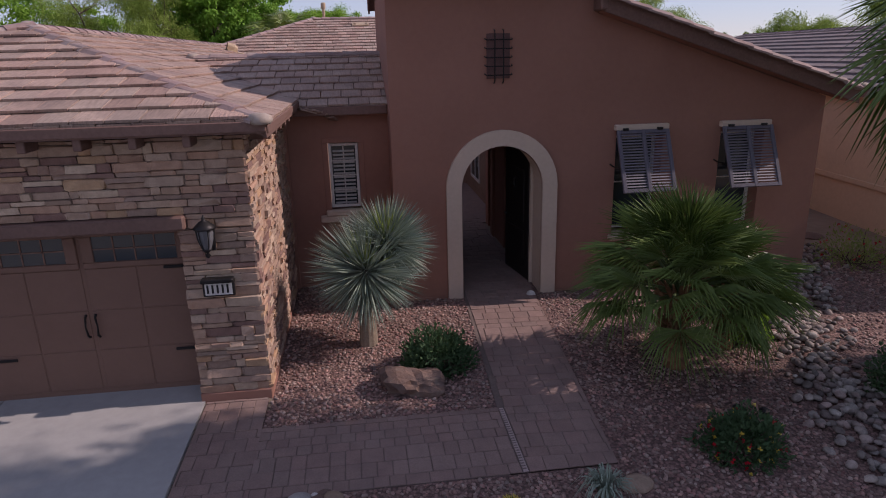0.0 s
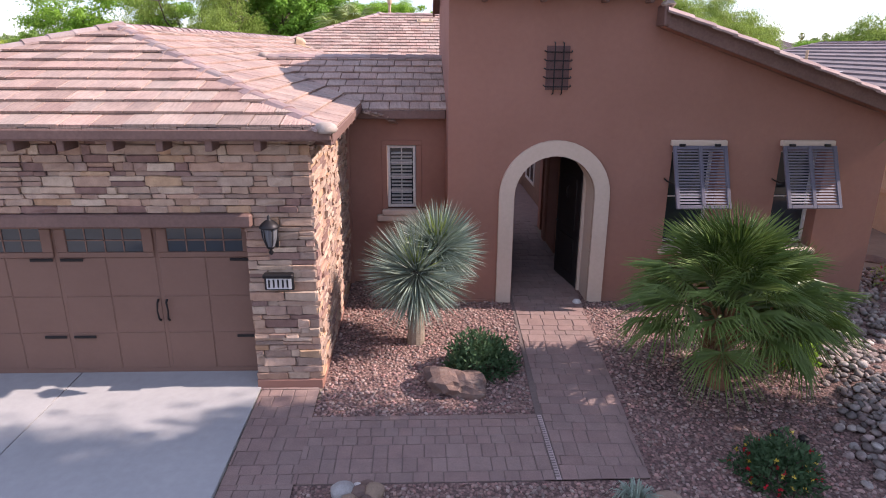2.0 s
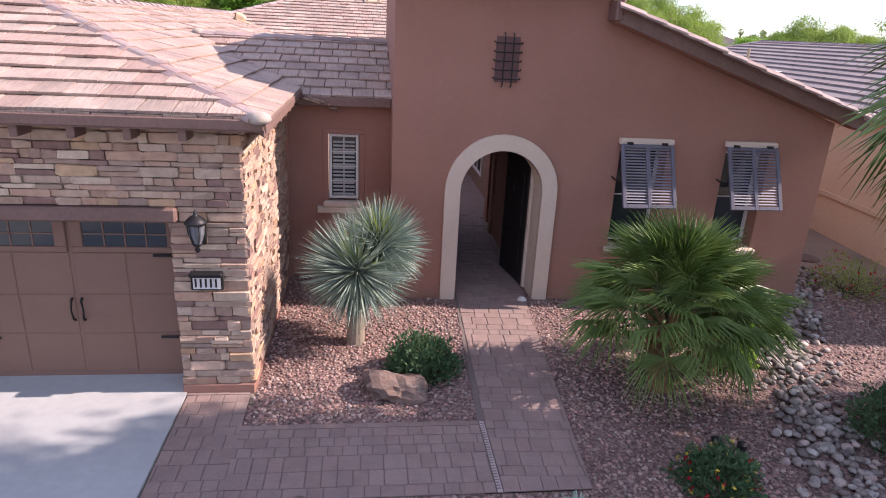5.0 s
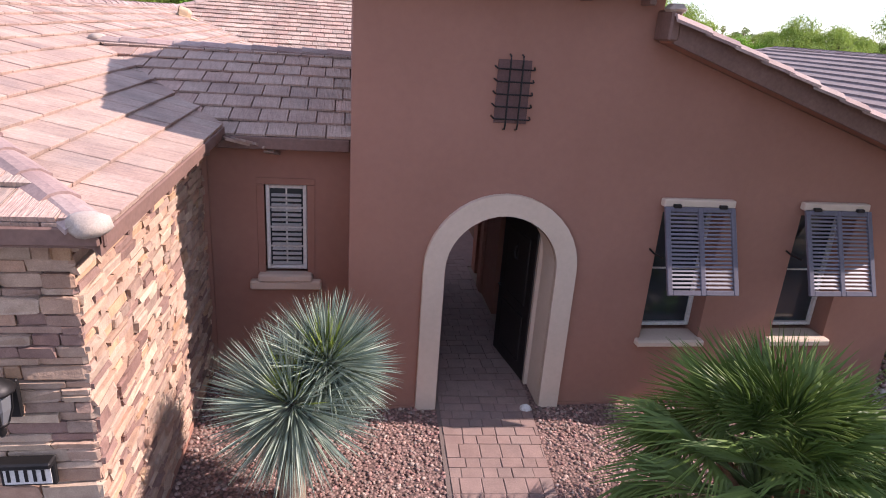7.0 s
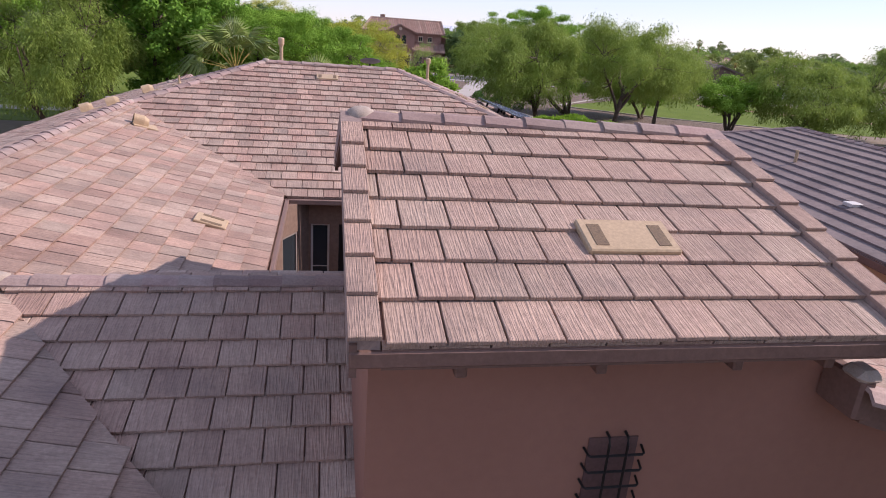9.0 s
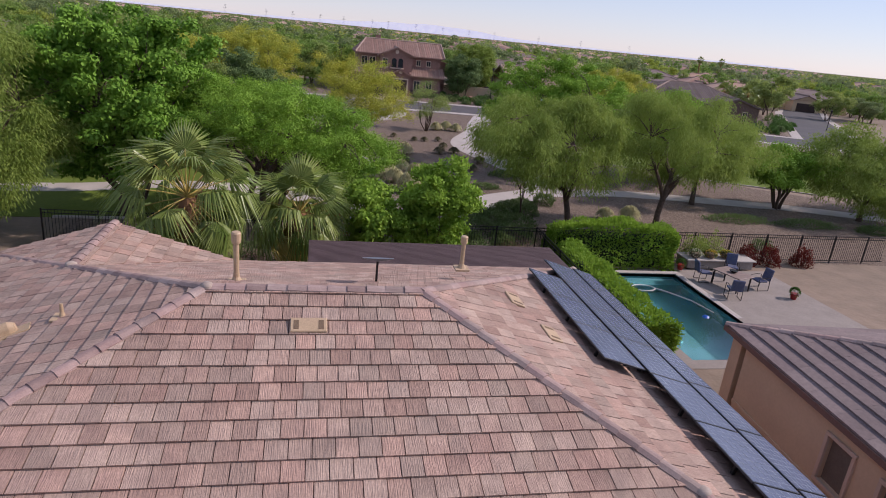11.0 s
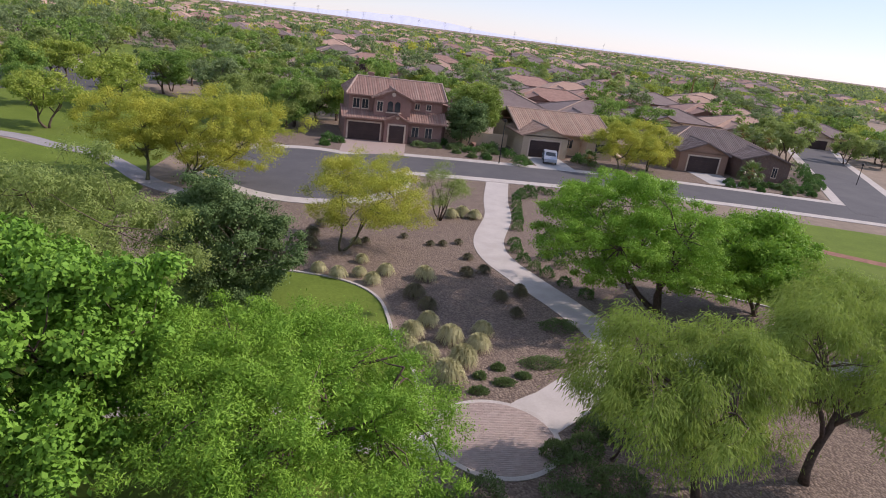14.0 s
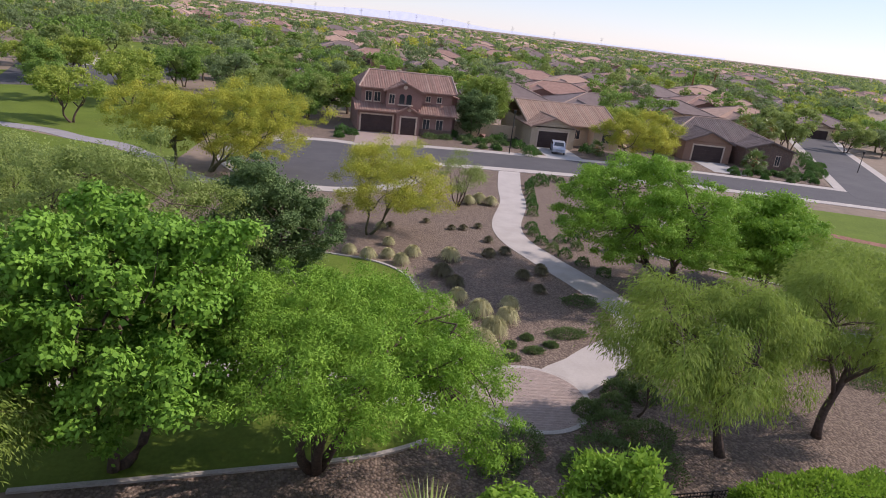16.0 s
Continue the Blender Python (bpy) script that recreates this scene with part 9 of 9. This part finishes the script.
# yard plants across the street
k = 0
for x, y, r, h, lf in ((1.6, 104.6, 1.2, 1.3, LEAF_BUSH), (3.0, 104.2, 1.0, 1.0, LEAF_BUSH), (13.9, 105.7, 1.4, 0.9, LEAF_OLIVE), (16.2, 105.8, 1.2, 0.9, LEAF_OLIVE), (18.6, 105.8, 1.1, 1.0, LEAF_OLIVE), (20.8, 104.7, 1.2, 1.0, LEAF_BUSH), (22.4, 101.9, 0.9, 0.9, LEAF_OLIVE), (26.2, 103.2, 1.3, 1.3, LEAF_BUSH), (27.8, 102.4, 1.0, 0.8, LEAF_OLIVE), (36.4, 103.6, 1.0, 1.6, LEAF_BUSH), (38.0, 105.0, 0.9, 0.9, LEAF_OLIVE), (82.0, 113.4, 1.8, 1.8, LEAF_OLIVE), (80.0, 108.6, 1.2, 1.0, LEAF_BUSH), (80.9, 106.6, 1.0, 0.9, LEAF_BUSH), (75.1, 100.8, 1.3, 1.0, LEAF_BUSH), (67.4, 97.4, 0.8, 0.7, LEAF_OLIVE), (64.2, 96.4, 0.8, 0.7, LEAF_OLIVE), (62.2, 96.6, 0.7, 0.6, LEAF_BUSH), (77.5, 103.6, 1.1, 0.9, LEAF_OLIVE), (70.5, 97.6, 0.8, 0.7, LEAF_BUSH), (72.6, 99.0, 0.9, 0.8, LEAF_OLIVE), (24.0, 107.5, 1.4, 1.2, LEAF_BUSH), (22.6, 106.0, 1.1, 0.8, LEAF_OLIVE), (1.0, 101.6, 0.8, 0.8, LEAF_BUSH), (17.9, 108.2, 0.8, 1.2, LEAF_BUSH), (22.2, 100.6, 0.7, 0.7, LEAF_BUSH), (20.2, 101.1, 0.8, 0.7, LEAF_OLIVE), (19.9, 106.9, 1.0, 1.0, LEAF_OAK), (26.0, 98.4, 1.3, 1.5, LEAF_BUSH), (25.2, 108.3, 1.1, 1.3, LEAF_OAK), (26.4, 106.0, 0.9, 1.0, LEAF_BUSH), (18.6, 103.2, 0.7, 0.6, LEAF_OLIVE), (24.4, 104.8, 1.0, 0.9, LEAF_OAK), (27.6, 99.6, 0.7, 0.6, LEAF_OLIVE)):
    k += 1
    shrub("yard_shrub", "rounded green shrub in a gravel front yard", (x, y), r, r, h, lf, 800 + k, 650, 0.22, 0.12, group="front yard shrubs", twigs=3)
for x, y, r in ((78.2, 107.1, 1.6), (68.8, 99.0, 1.1), (69.7, 96.9, 1.0), (73.1, 98.4, 1.3), (64.6, 94.0, 0.9), (66.6, 95.0, 0.9), (68.0, 94.6, 1.0), (63.9, 95.6, 0.8), (63.5, 96.9, 0.7), (60.5, 96.2, 0.7), (62.0, 96.6, 0.7), (57.9, 95.4, 0.8), (56.8, 97.0, 0.8), (66.5, 97.4, 0.9), (75.8, 103.0, 1.2), (76.8, 105.0, 1.2), (71.4, 97.2, 0.9), (73.6, 100.4, 1.1), (83.2, 112.6, 1.3), (79.0, 105.3, 0.9), (75.4, 100.2, 0.8), (67.3, 93.0, 0.7), (62.9, 92.6, 0.6), (59.4, 93.6, 0.6), (55.8, 95.2, 0.7)):
    k += 1
    shrub("round_shrub", "dense clipped round green shrub in a gravel yard", (x, y), r, r, r * 1.25, LEAF_BUSH if k % 3 else LEAF_OAK, 860 + k, 620, 0.19, 0.12, group="clipped yard shrubs", twigs=3, shell=0.82)
tree("yard_tree", "dense dark green tree beside the two-storey house", (21.0, 108.6), 7.0, 3.5, 3.2, 1.2, LEAF_OAK, None, 131, 2, 0.16, 130, 220, 0.2, 0.09, 0.8, 0.1, fill=0.2)
tree("yard_tree", "bright yellow-green tree beside the two-storey house", (23.6, 113.2), 9.0, 4.2, 3.8, 1.6, LEAF_WILLOW, None, 132, 2, 0.16, 150, 220, 0.22, 0.08, 0.9, 0.1, fill=0.15)
tree("yard_tree", "yellow-green palo verde in a front yard", (40.4, 98.6), 7.0, 4.6, 4.0, 1.5, LEAF_YELLOW, BARK_GREEN, 133, 2, 0.14, 150, 260, 0.2, 0.065, 0.9, 0.1)
tree("yard_tree", "yellow-green palo verde in a front yard", (46.5, 101.5), 6.6, 4.2, 3.8, 1.4, LEAF_YELLOW, BARK_GREEN, 134, 2, 0.14, 140, 260, 0.2, 0.065, 0.9, 0.1)
fan_palm("yard_palm", "small feathery palm in a front yard", (60.8, 98.0), 1.5, 0.22, 24, 1.2, 1.0, LEAF_FAN, None, None, 21, -30, 75, 14, 0.5)
fan_palm("yard_palm", "small feathery palm in a front yard", (37.6, 102.2), 1.0, 0.18, 18, 0.8, 0.7, LEAF_FAN, None, None, 22, -30, 75, 14, 0.5)

for x, y in ((76.0, 121.0), (79.5, 118.5)):
    fan_palm("yard_palm", "feathery palm rising behind a brown house", (x, y), 4.2, 0.22, 26, 1.3, 1.1, LEAF_PALM, None, None, 23, -40, 75, 16, 0.5, "yard palms beyond")
low = thing("park_wall", "low white painted wall at the park's far edge", "wall", (-40.4, 159.6, gz(-40.4, 159.6)))
part("wall", Geo().box(-4.6, -0.12, 0.0, 4.6, 0.12, 1.3, 0.02, pose(-40.4, 159.6, gz(-40.4, 159.6), 0, 0, 51)), WHITE, low)
part("coping", Geo().box(-4.7, -0.18, 1.3, 4.7, 0.18, 1.4, 0.02, pose(-40.4, 159.6, gz(-40.4, 159.6), 0, 0, 51)), TRIM, low)
sg = thing("parking_sign", "small blue parking sign on a post", "sign", (-28.8, 128.7, gz(-28.8, 128.7)))
part("post", Geo().tube([(-28.8, 128.7, gz(-28.8, 128.7) - 0.1), (-28.8, 128.7, 2.0)], 0.04, 6), ALU, sg)
part("plate", Geo().box(-0.55, -0.02, 1.2, 0.55, 0.02, 1.95, 0.01, pose(-28.8, 128.65, 0)), mat("sign_blue", (0.02, 0.10, 0.45), None, 2, 0.5, bump=0), sg)

# ---- neighbourhood beyond ----
def plain_house(wall, roof_mat, w, d, seed):
    t = thing("distant_house", "distant tan stucco house with low tiled roof", "house", (0, 0, 0), "distant houses")
    rg = random.Random(seed)
    part("wall", Geo().box(-w / 2, -d / 2, -0.2, w / 2, d / 2, 2.9), wall, t)
    part("wall", Geo().box(-w / 2 + 1, -d / 2 - 3.5, -0.2, -w / 2 + 7.5, -d / 2, 2.9), wall, t)
    hip_roof(-w / 2 - 0.5, -d / 2 - 0.5, w / 2 + 0.5, d / 2 + 0.5, 2.85, 0.34, roof_mat, t, 0)
    gable(-w / 2 + 1, -w / 2 + 7.5, -d / 2 - 3.5, 0, 2.85, 0.36, roof_mat, wall, t, 0)
    part("garage_door", Geo().box(-w / 2 + 2, -d / 2 - 3.56, -0.1, -w / 2 + 6.6, -d / 2 - 3.5, 2.1), GDOOR, t)
    for x in (0.5, 3.6):
        if x + 1.2 < w / 2:
            far_window(x, x + 1.2, 0.9, 2.1, -d / 2, t)
    return t


PROTO = [plain_house(WALL_B, TROOF, 17, 13, 1), plain_house(WALL_A, SROOF, 19, 12, 2), plain_house(WALL_C, GROOF, 18, 14, 3), plain_house(STUCCO_TAN, GROOF, 16, 12, 4)]
spots = [(97.4, 148.6, 14), (108, 176, 12), (56, 142, 10), (79, 151, 10), (76, 199, 10), (58, 168, 10), (37.5, 146, 8), (120, 152, 14), (112, 172, 15), (78, 182, 10), (98, 192, 190), (52, 186, 8), (122, 205, 15), (66, 208, 190), (36, 205, 5), (96, 226, 15), (140, 226, 195), (118, 250, 15), (75, 245, 10), (150, 196, 15), (44, 240, 5), (22, 232, 0), (170, 240, 15), (14, 262, 0)]
rg = random.Random(77)
for j in range(9):
    for i in range(-5, 15):
        x, y = i * 27 + rg.uniform(-7, 7) + j * 9, 285 + j * 34 + rg.uniform(-6, 6)
        if rg.random() < 0.62 and not (x < -20 and y < 330):
            spots.append((x, y, rg.choice((5, 12, 188, 95))))
for n, (x, y, a) in enumerate(spots):
    m = pose(x, y, gz(x, y), 0, 0, -a)
    if n < 4:
        PROTO[n].matrix_basis = m
    else:
        copy_thing(PROTO[n % 4], m)

KINDS = (("feathery yellow-green shade tree among park lawns", 6.2, 4.6, 4.2, 2.4, LEAF_PARK, 2, 0.1), ("rounded green shade tree among tiled houses", 6.6, 3.8, 3.6, 1.8, LEAF_SHADE, 1, 0.1), ("olive shade tree paled by haze among tiled houses", 7.4, 3.8, 3.6, 1.6, LEAF_HAZY, 1, 0.1), ("leafy green tree among tiled houses", 7.8, 4.2, 3.8, 1.4, LEAF_SHADE, 1, 0.1), ("feathery grey-green tree among tiled houses", 7.0, 4.0, 3.6, 1.2, LEAF_GREY, 2, 0.2))
V, FAR = [], []
for n, ((x, y), (u, v), (label, h, rx, ry, base, leaf, stems, droop)) in enumerate(zip(((-28.9, 98.5), (-41.5, 128.3), (-15.2, 152.5), (-3.8, 112.2), (-6.9, 114.2)), ((-62, 165), (-85, 185), (-50, 205), (20, 190), (30, 176)), KINDS)):
    V.append(tree("distant_tree", label, (x, y), h, rx, ry, base, leaf, None, 141 + n, stems, 0.16, 84, 112, 0.27, 0.12, 0.8, droop, group="distant trees", fill=0.1))
    FAR.append(tree("distant_tree", label, (u, v), h, rx, ry, base, leaf, None, 151 + n, stems, 0.16, 42, 50, 0.48, 0.22, 0.85, droop, group="distant trees", sub=2))
more = [(90.5, 127.2, 4), (92.0, 133.8, 4), (97.0, 139.5, 4), (111.5, 123.5, 2), (123.3, 139.5, 0), (131.6, 150.0, 0), (139.7, 161.5, 0), (134.3, 144.0, 3), (117.0, 130.0, 3), (147.0, 152.0, 2), (87.5, 121.5, 4), (-26.0, 113.7, 0), (-42.8, 129.5, 0), (-10.5, 111.0, 4), (-40.9, 141.1, 0), (-28.7, 122.4, 0), (-23.1, 133.4, 1), (-20.7, 147.5, 1), (-2.7, 112.6, 4), (0.7, 119.1, 3), (3.8, 121.9, 0), (-52, 112, 0), (-60, 128, 2), (-35, 112, 1), (-14, 122, 2), (-9, 130, 4), (-2, 132, 3), (8, 128, 3), (16, 126, 2), (26, 122, 3), (-24, 160, 2), (-48, 160, 3), (-33, 172, 2), (-60, 180, 2), (-10, 176, 0), (2, 165, 3), (14, 158, 1), (24, 146, 3), (33, 150, 0), (44, 160, 2), (52, 128, 3), (48, 116, 0), (91.4, 136.7, 4), (96, 141, 2), (110, 152, 0), (123, 160, 0), (145, 168, 4), (156, 188, 0), (104, 125, 4), (118, 128, 3), (132, 140, 2), (64, 134, 3), (60, 140, 4), (85, 175, 2), (-80, 105, 2), (-95, 125, 3), (-75, 150, 0), (-45, 100, 2), (-55, 95, 1)]
for j in range(70):
    y = rg.uniform(95, 300)
    x = rg.uniform(-0.75, -0.08) * y
    if (y < 175 and x > -75) or (180 < y < 235 and -68 < x < -30):
        continue
    more.append((x, y, rg.choice((0, 1, 1, 2, 3, 4))))
for j in range(300):
    y = 130 + 200 * rg.random()
    x = rg.uniform(-0.75, 0.85) * y + 10
    if any(abs(x - a) < 8 and abs(y - b) < 9 for a, b, c in spots) or (x > 60 and y < 150):
        continue
    more.append((x, y, rg.choice((0, 1, 2, 2, 3, 4, 4))))
for x, y, v in more:
    s = rg.uniform(0.8, 1.25)
    ob = copy_thing((V if y < 136 or abs(x) < 60 and y < 150 else FAR)[v], pose(x, y, gz(x, y), 0, 0, rg.uniform(0, 360)))
    ob.scale = (s * rg.uniform(0.9, 1.15), s * rg.uniform(0.9, 1.15), s * rg.uniform(0.85, 1.05))

# woods and roofs out to the horizon, too far to tell apart singly
rg = np.random.default_rng(3)


def woods(material, x, y, r, h, per, leaf):
    """Far trees: each a tapering heap of leaf sprays on the ground."""
    cnt = len(x)
    size = rg.uniform(0.7, 1.3, cnt)
    off = unit(rg.normal(0, 1, (cnt * per, 3))) * rg.uniform(0.4, 1.0, (cnt * per, 1))
    sz = np.repeat(size, per)[:, None]
    c = np.repeat(np.stack([x, y, np.zeros(cnt)], 1), per, 0) + off * np.array([r, r, h * 0.42]) * sz
    c[:, 2] += h * 0.55 * sz[:, 0] - 0.2 - 0.004 * np.maximum(c[:, 1] - 99, 0)
    d = unit(off + rg.normal(0, 0.7, c.shape) + np.array([0, 0, 0.3]))
    me = quads_mesh("far_woods", c - d * leaf * 0.5, d, unit(np.cross(d, rg.normal(0, 1, c.shape))), leaf * rg.uniform(0.8, 1.4, len(c)), leaf * rg.uniform(0.5, 0.9, len(c)), material)
    tagged(new("far_woods", me), "scattered desert trees out to the horizon", "woods", kind="stuff")


for mt, cnt in ((LEAF_OAK, 260), (LEAF_GREY, 380), (LEAF_HAZY, 560), (LEAF_YELLOW, 120)):
    y = 230 + 330 * rg.random(cnt)
    x = rg.uniform(-0.8, 1.0, cnt) * y
    ok = np.array([not any(abs(p - a) < 8 and abs(q - b) < 9 for a, b, c in spots) for p, q in zip(x, y)])
    woods(mt, x[ok], y[ok], 3.1, 5.2, 60, 1.2)
for mt, cnt in ((LEAF_OAK, 70), (LEAF_GREY, 150), (LEAF_HAZY, 140), (LEAF_YELLOW, 36)):
    y = 95 + 150 * rg.random(cnt)
    x = (0.95 + 0.6 * rg.random(cnt)) * y + 14
    woods(mt, x, y, 2.9, 4.6, 80, 0.95)
for mt, cnt in ((LEAF_OAK, 2200), (LEAF_GREY, 3000), (LEAF_HAZY, 3500), (LEAF_YELLOW, 400)):
    y = 520 + 1800 * rg.random(cnt) ** 1.6
    x = rg.uniform(-0.85, 1.05, cnt) * y
    woods(mt, x, y, 3.0, 4.4, 16, 2.3)
g = Geo()
rr = random.Random(9)
for j in range(480):
    y = 560 + 1500 * rr.random() ** 1.4
    x = rr.uniform(-0.8, 0.9) * y
    w, d, a = rr.uniform(7, 10), rr.uniform(5, 7), rr.uniform(0, 180)
    m = pose(x, y, gz(x, y), 0, 0, a)
    g.add([(-w, -d, 2.6), (w, -d, 2.6), (w, d, 2.6), (-w, d, 2.6), (-w + d, 0, 4.8), (w - d, 0, 4.8), (-w, -d, 0), (w, -d, 0), (w, d, 0), (-w, d, 0)], [(0, 1, 5, 4), (2, 3, 4, 5), (1, 2, 5), (3, 0, 4), (6, 7, 1, 0), (7, 8, 2, 1), (8, 9, 3, 2), (9, 6, 0, 3)], m)
tagged(part("far_roofs", g, TROOF, None), "distant tiled roofs", "houses", kind="stuff")

# two tall palms, pylons and hills on the horizon
for x, y in ((141, 236), (150, 236)):
    fan_palm("tall_palm", "tall thin palm far beyond the park", (x, y), 9.6, 0.2, 22, 0.85, 0.75, LEAF_PALM, None, None, 31, -50, 70, 12, 0.5, "tall palms")
for x in (-420, -240, -120, 10, 120, 260, 340, 480, 620, 760, 900, 1150, 1400, 1700):
    y = 3300 + 0.1 * x
    py = thing("pylon", "distant steel lattice power pylon", "pylon", (x, y, gz(x, y)), "pylons")
    for sx in (-1, 1):
        part("leg", Geo().tube([(x + sx * 4, y, gz(x, y)), (x + sx * 1.2, y, gz(x, y) + 26), (x + sx * 0.6, y, gz(x, y) + 40)], 0.35, 4), ALU, py)
    for z, w in ((26, 9), (32, 8), (38, 6)):
        part("arm", Geo().box(x - w, y - 0.3, gz(x, y) + z, x + w, y + 0.3, gz(x, y) + z + 0.7), ALU, py)
g = Geo()
n = 120
for i in range(n):
    x = -5200 + 10800 * i / (n - 1)
    h = 10 + 48 * math.exp(-((x - 750) / 560) ** 2) * (1 + 0.35 * noise.noise((x * 0.004, 1.7, 0))) + 30 * math.exp(-((x - 4900) / 500) ** 2) + 6 * noise.noise((x * 0.006, 5.1, 0))
    g.v += [(x, 4600, gz(x, 4600) - 8), (x, 4600, gz(x, 4600) + max(h, 4))]
for i in range(n - 1):
    g.f.append((2 * i, 2 * i + 2, 2 * i + 3, 2 * i + 1))
# haze over the hills is put into their pale colour and a glow
HAZY_HILLS = mat("hazy_hills_glow", (0.58, 0.61, 0.69), (0.55, 0.58, 0.67), 0.002, 1.0, bump=0)
HAZY_HILLS.node_tree.nodes["Principled BSDF"].inputs["Emission Color"].default_value = (0.72, 0.75, 0.86, 1)
HAZY_HILLS.node_tree.nodes["Principled BSDF"].inputs["Emission Strength"].default_value = 0.52
single("hills", g, HAZY_HILLS, "hills on the horizon, blue-grey haze in their colour and glow", "hills", kind="structure")
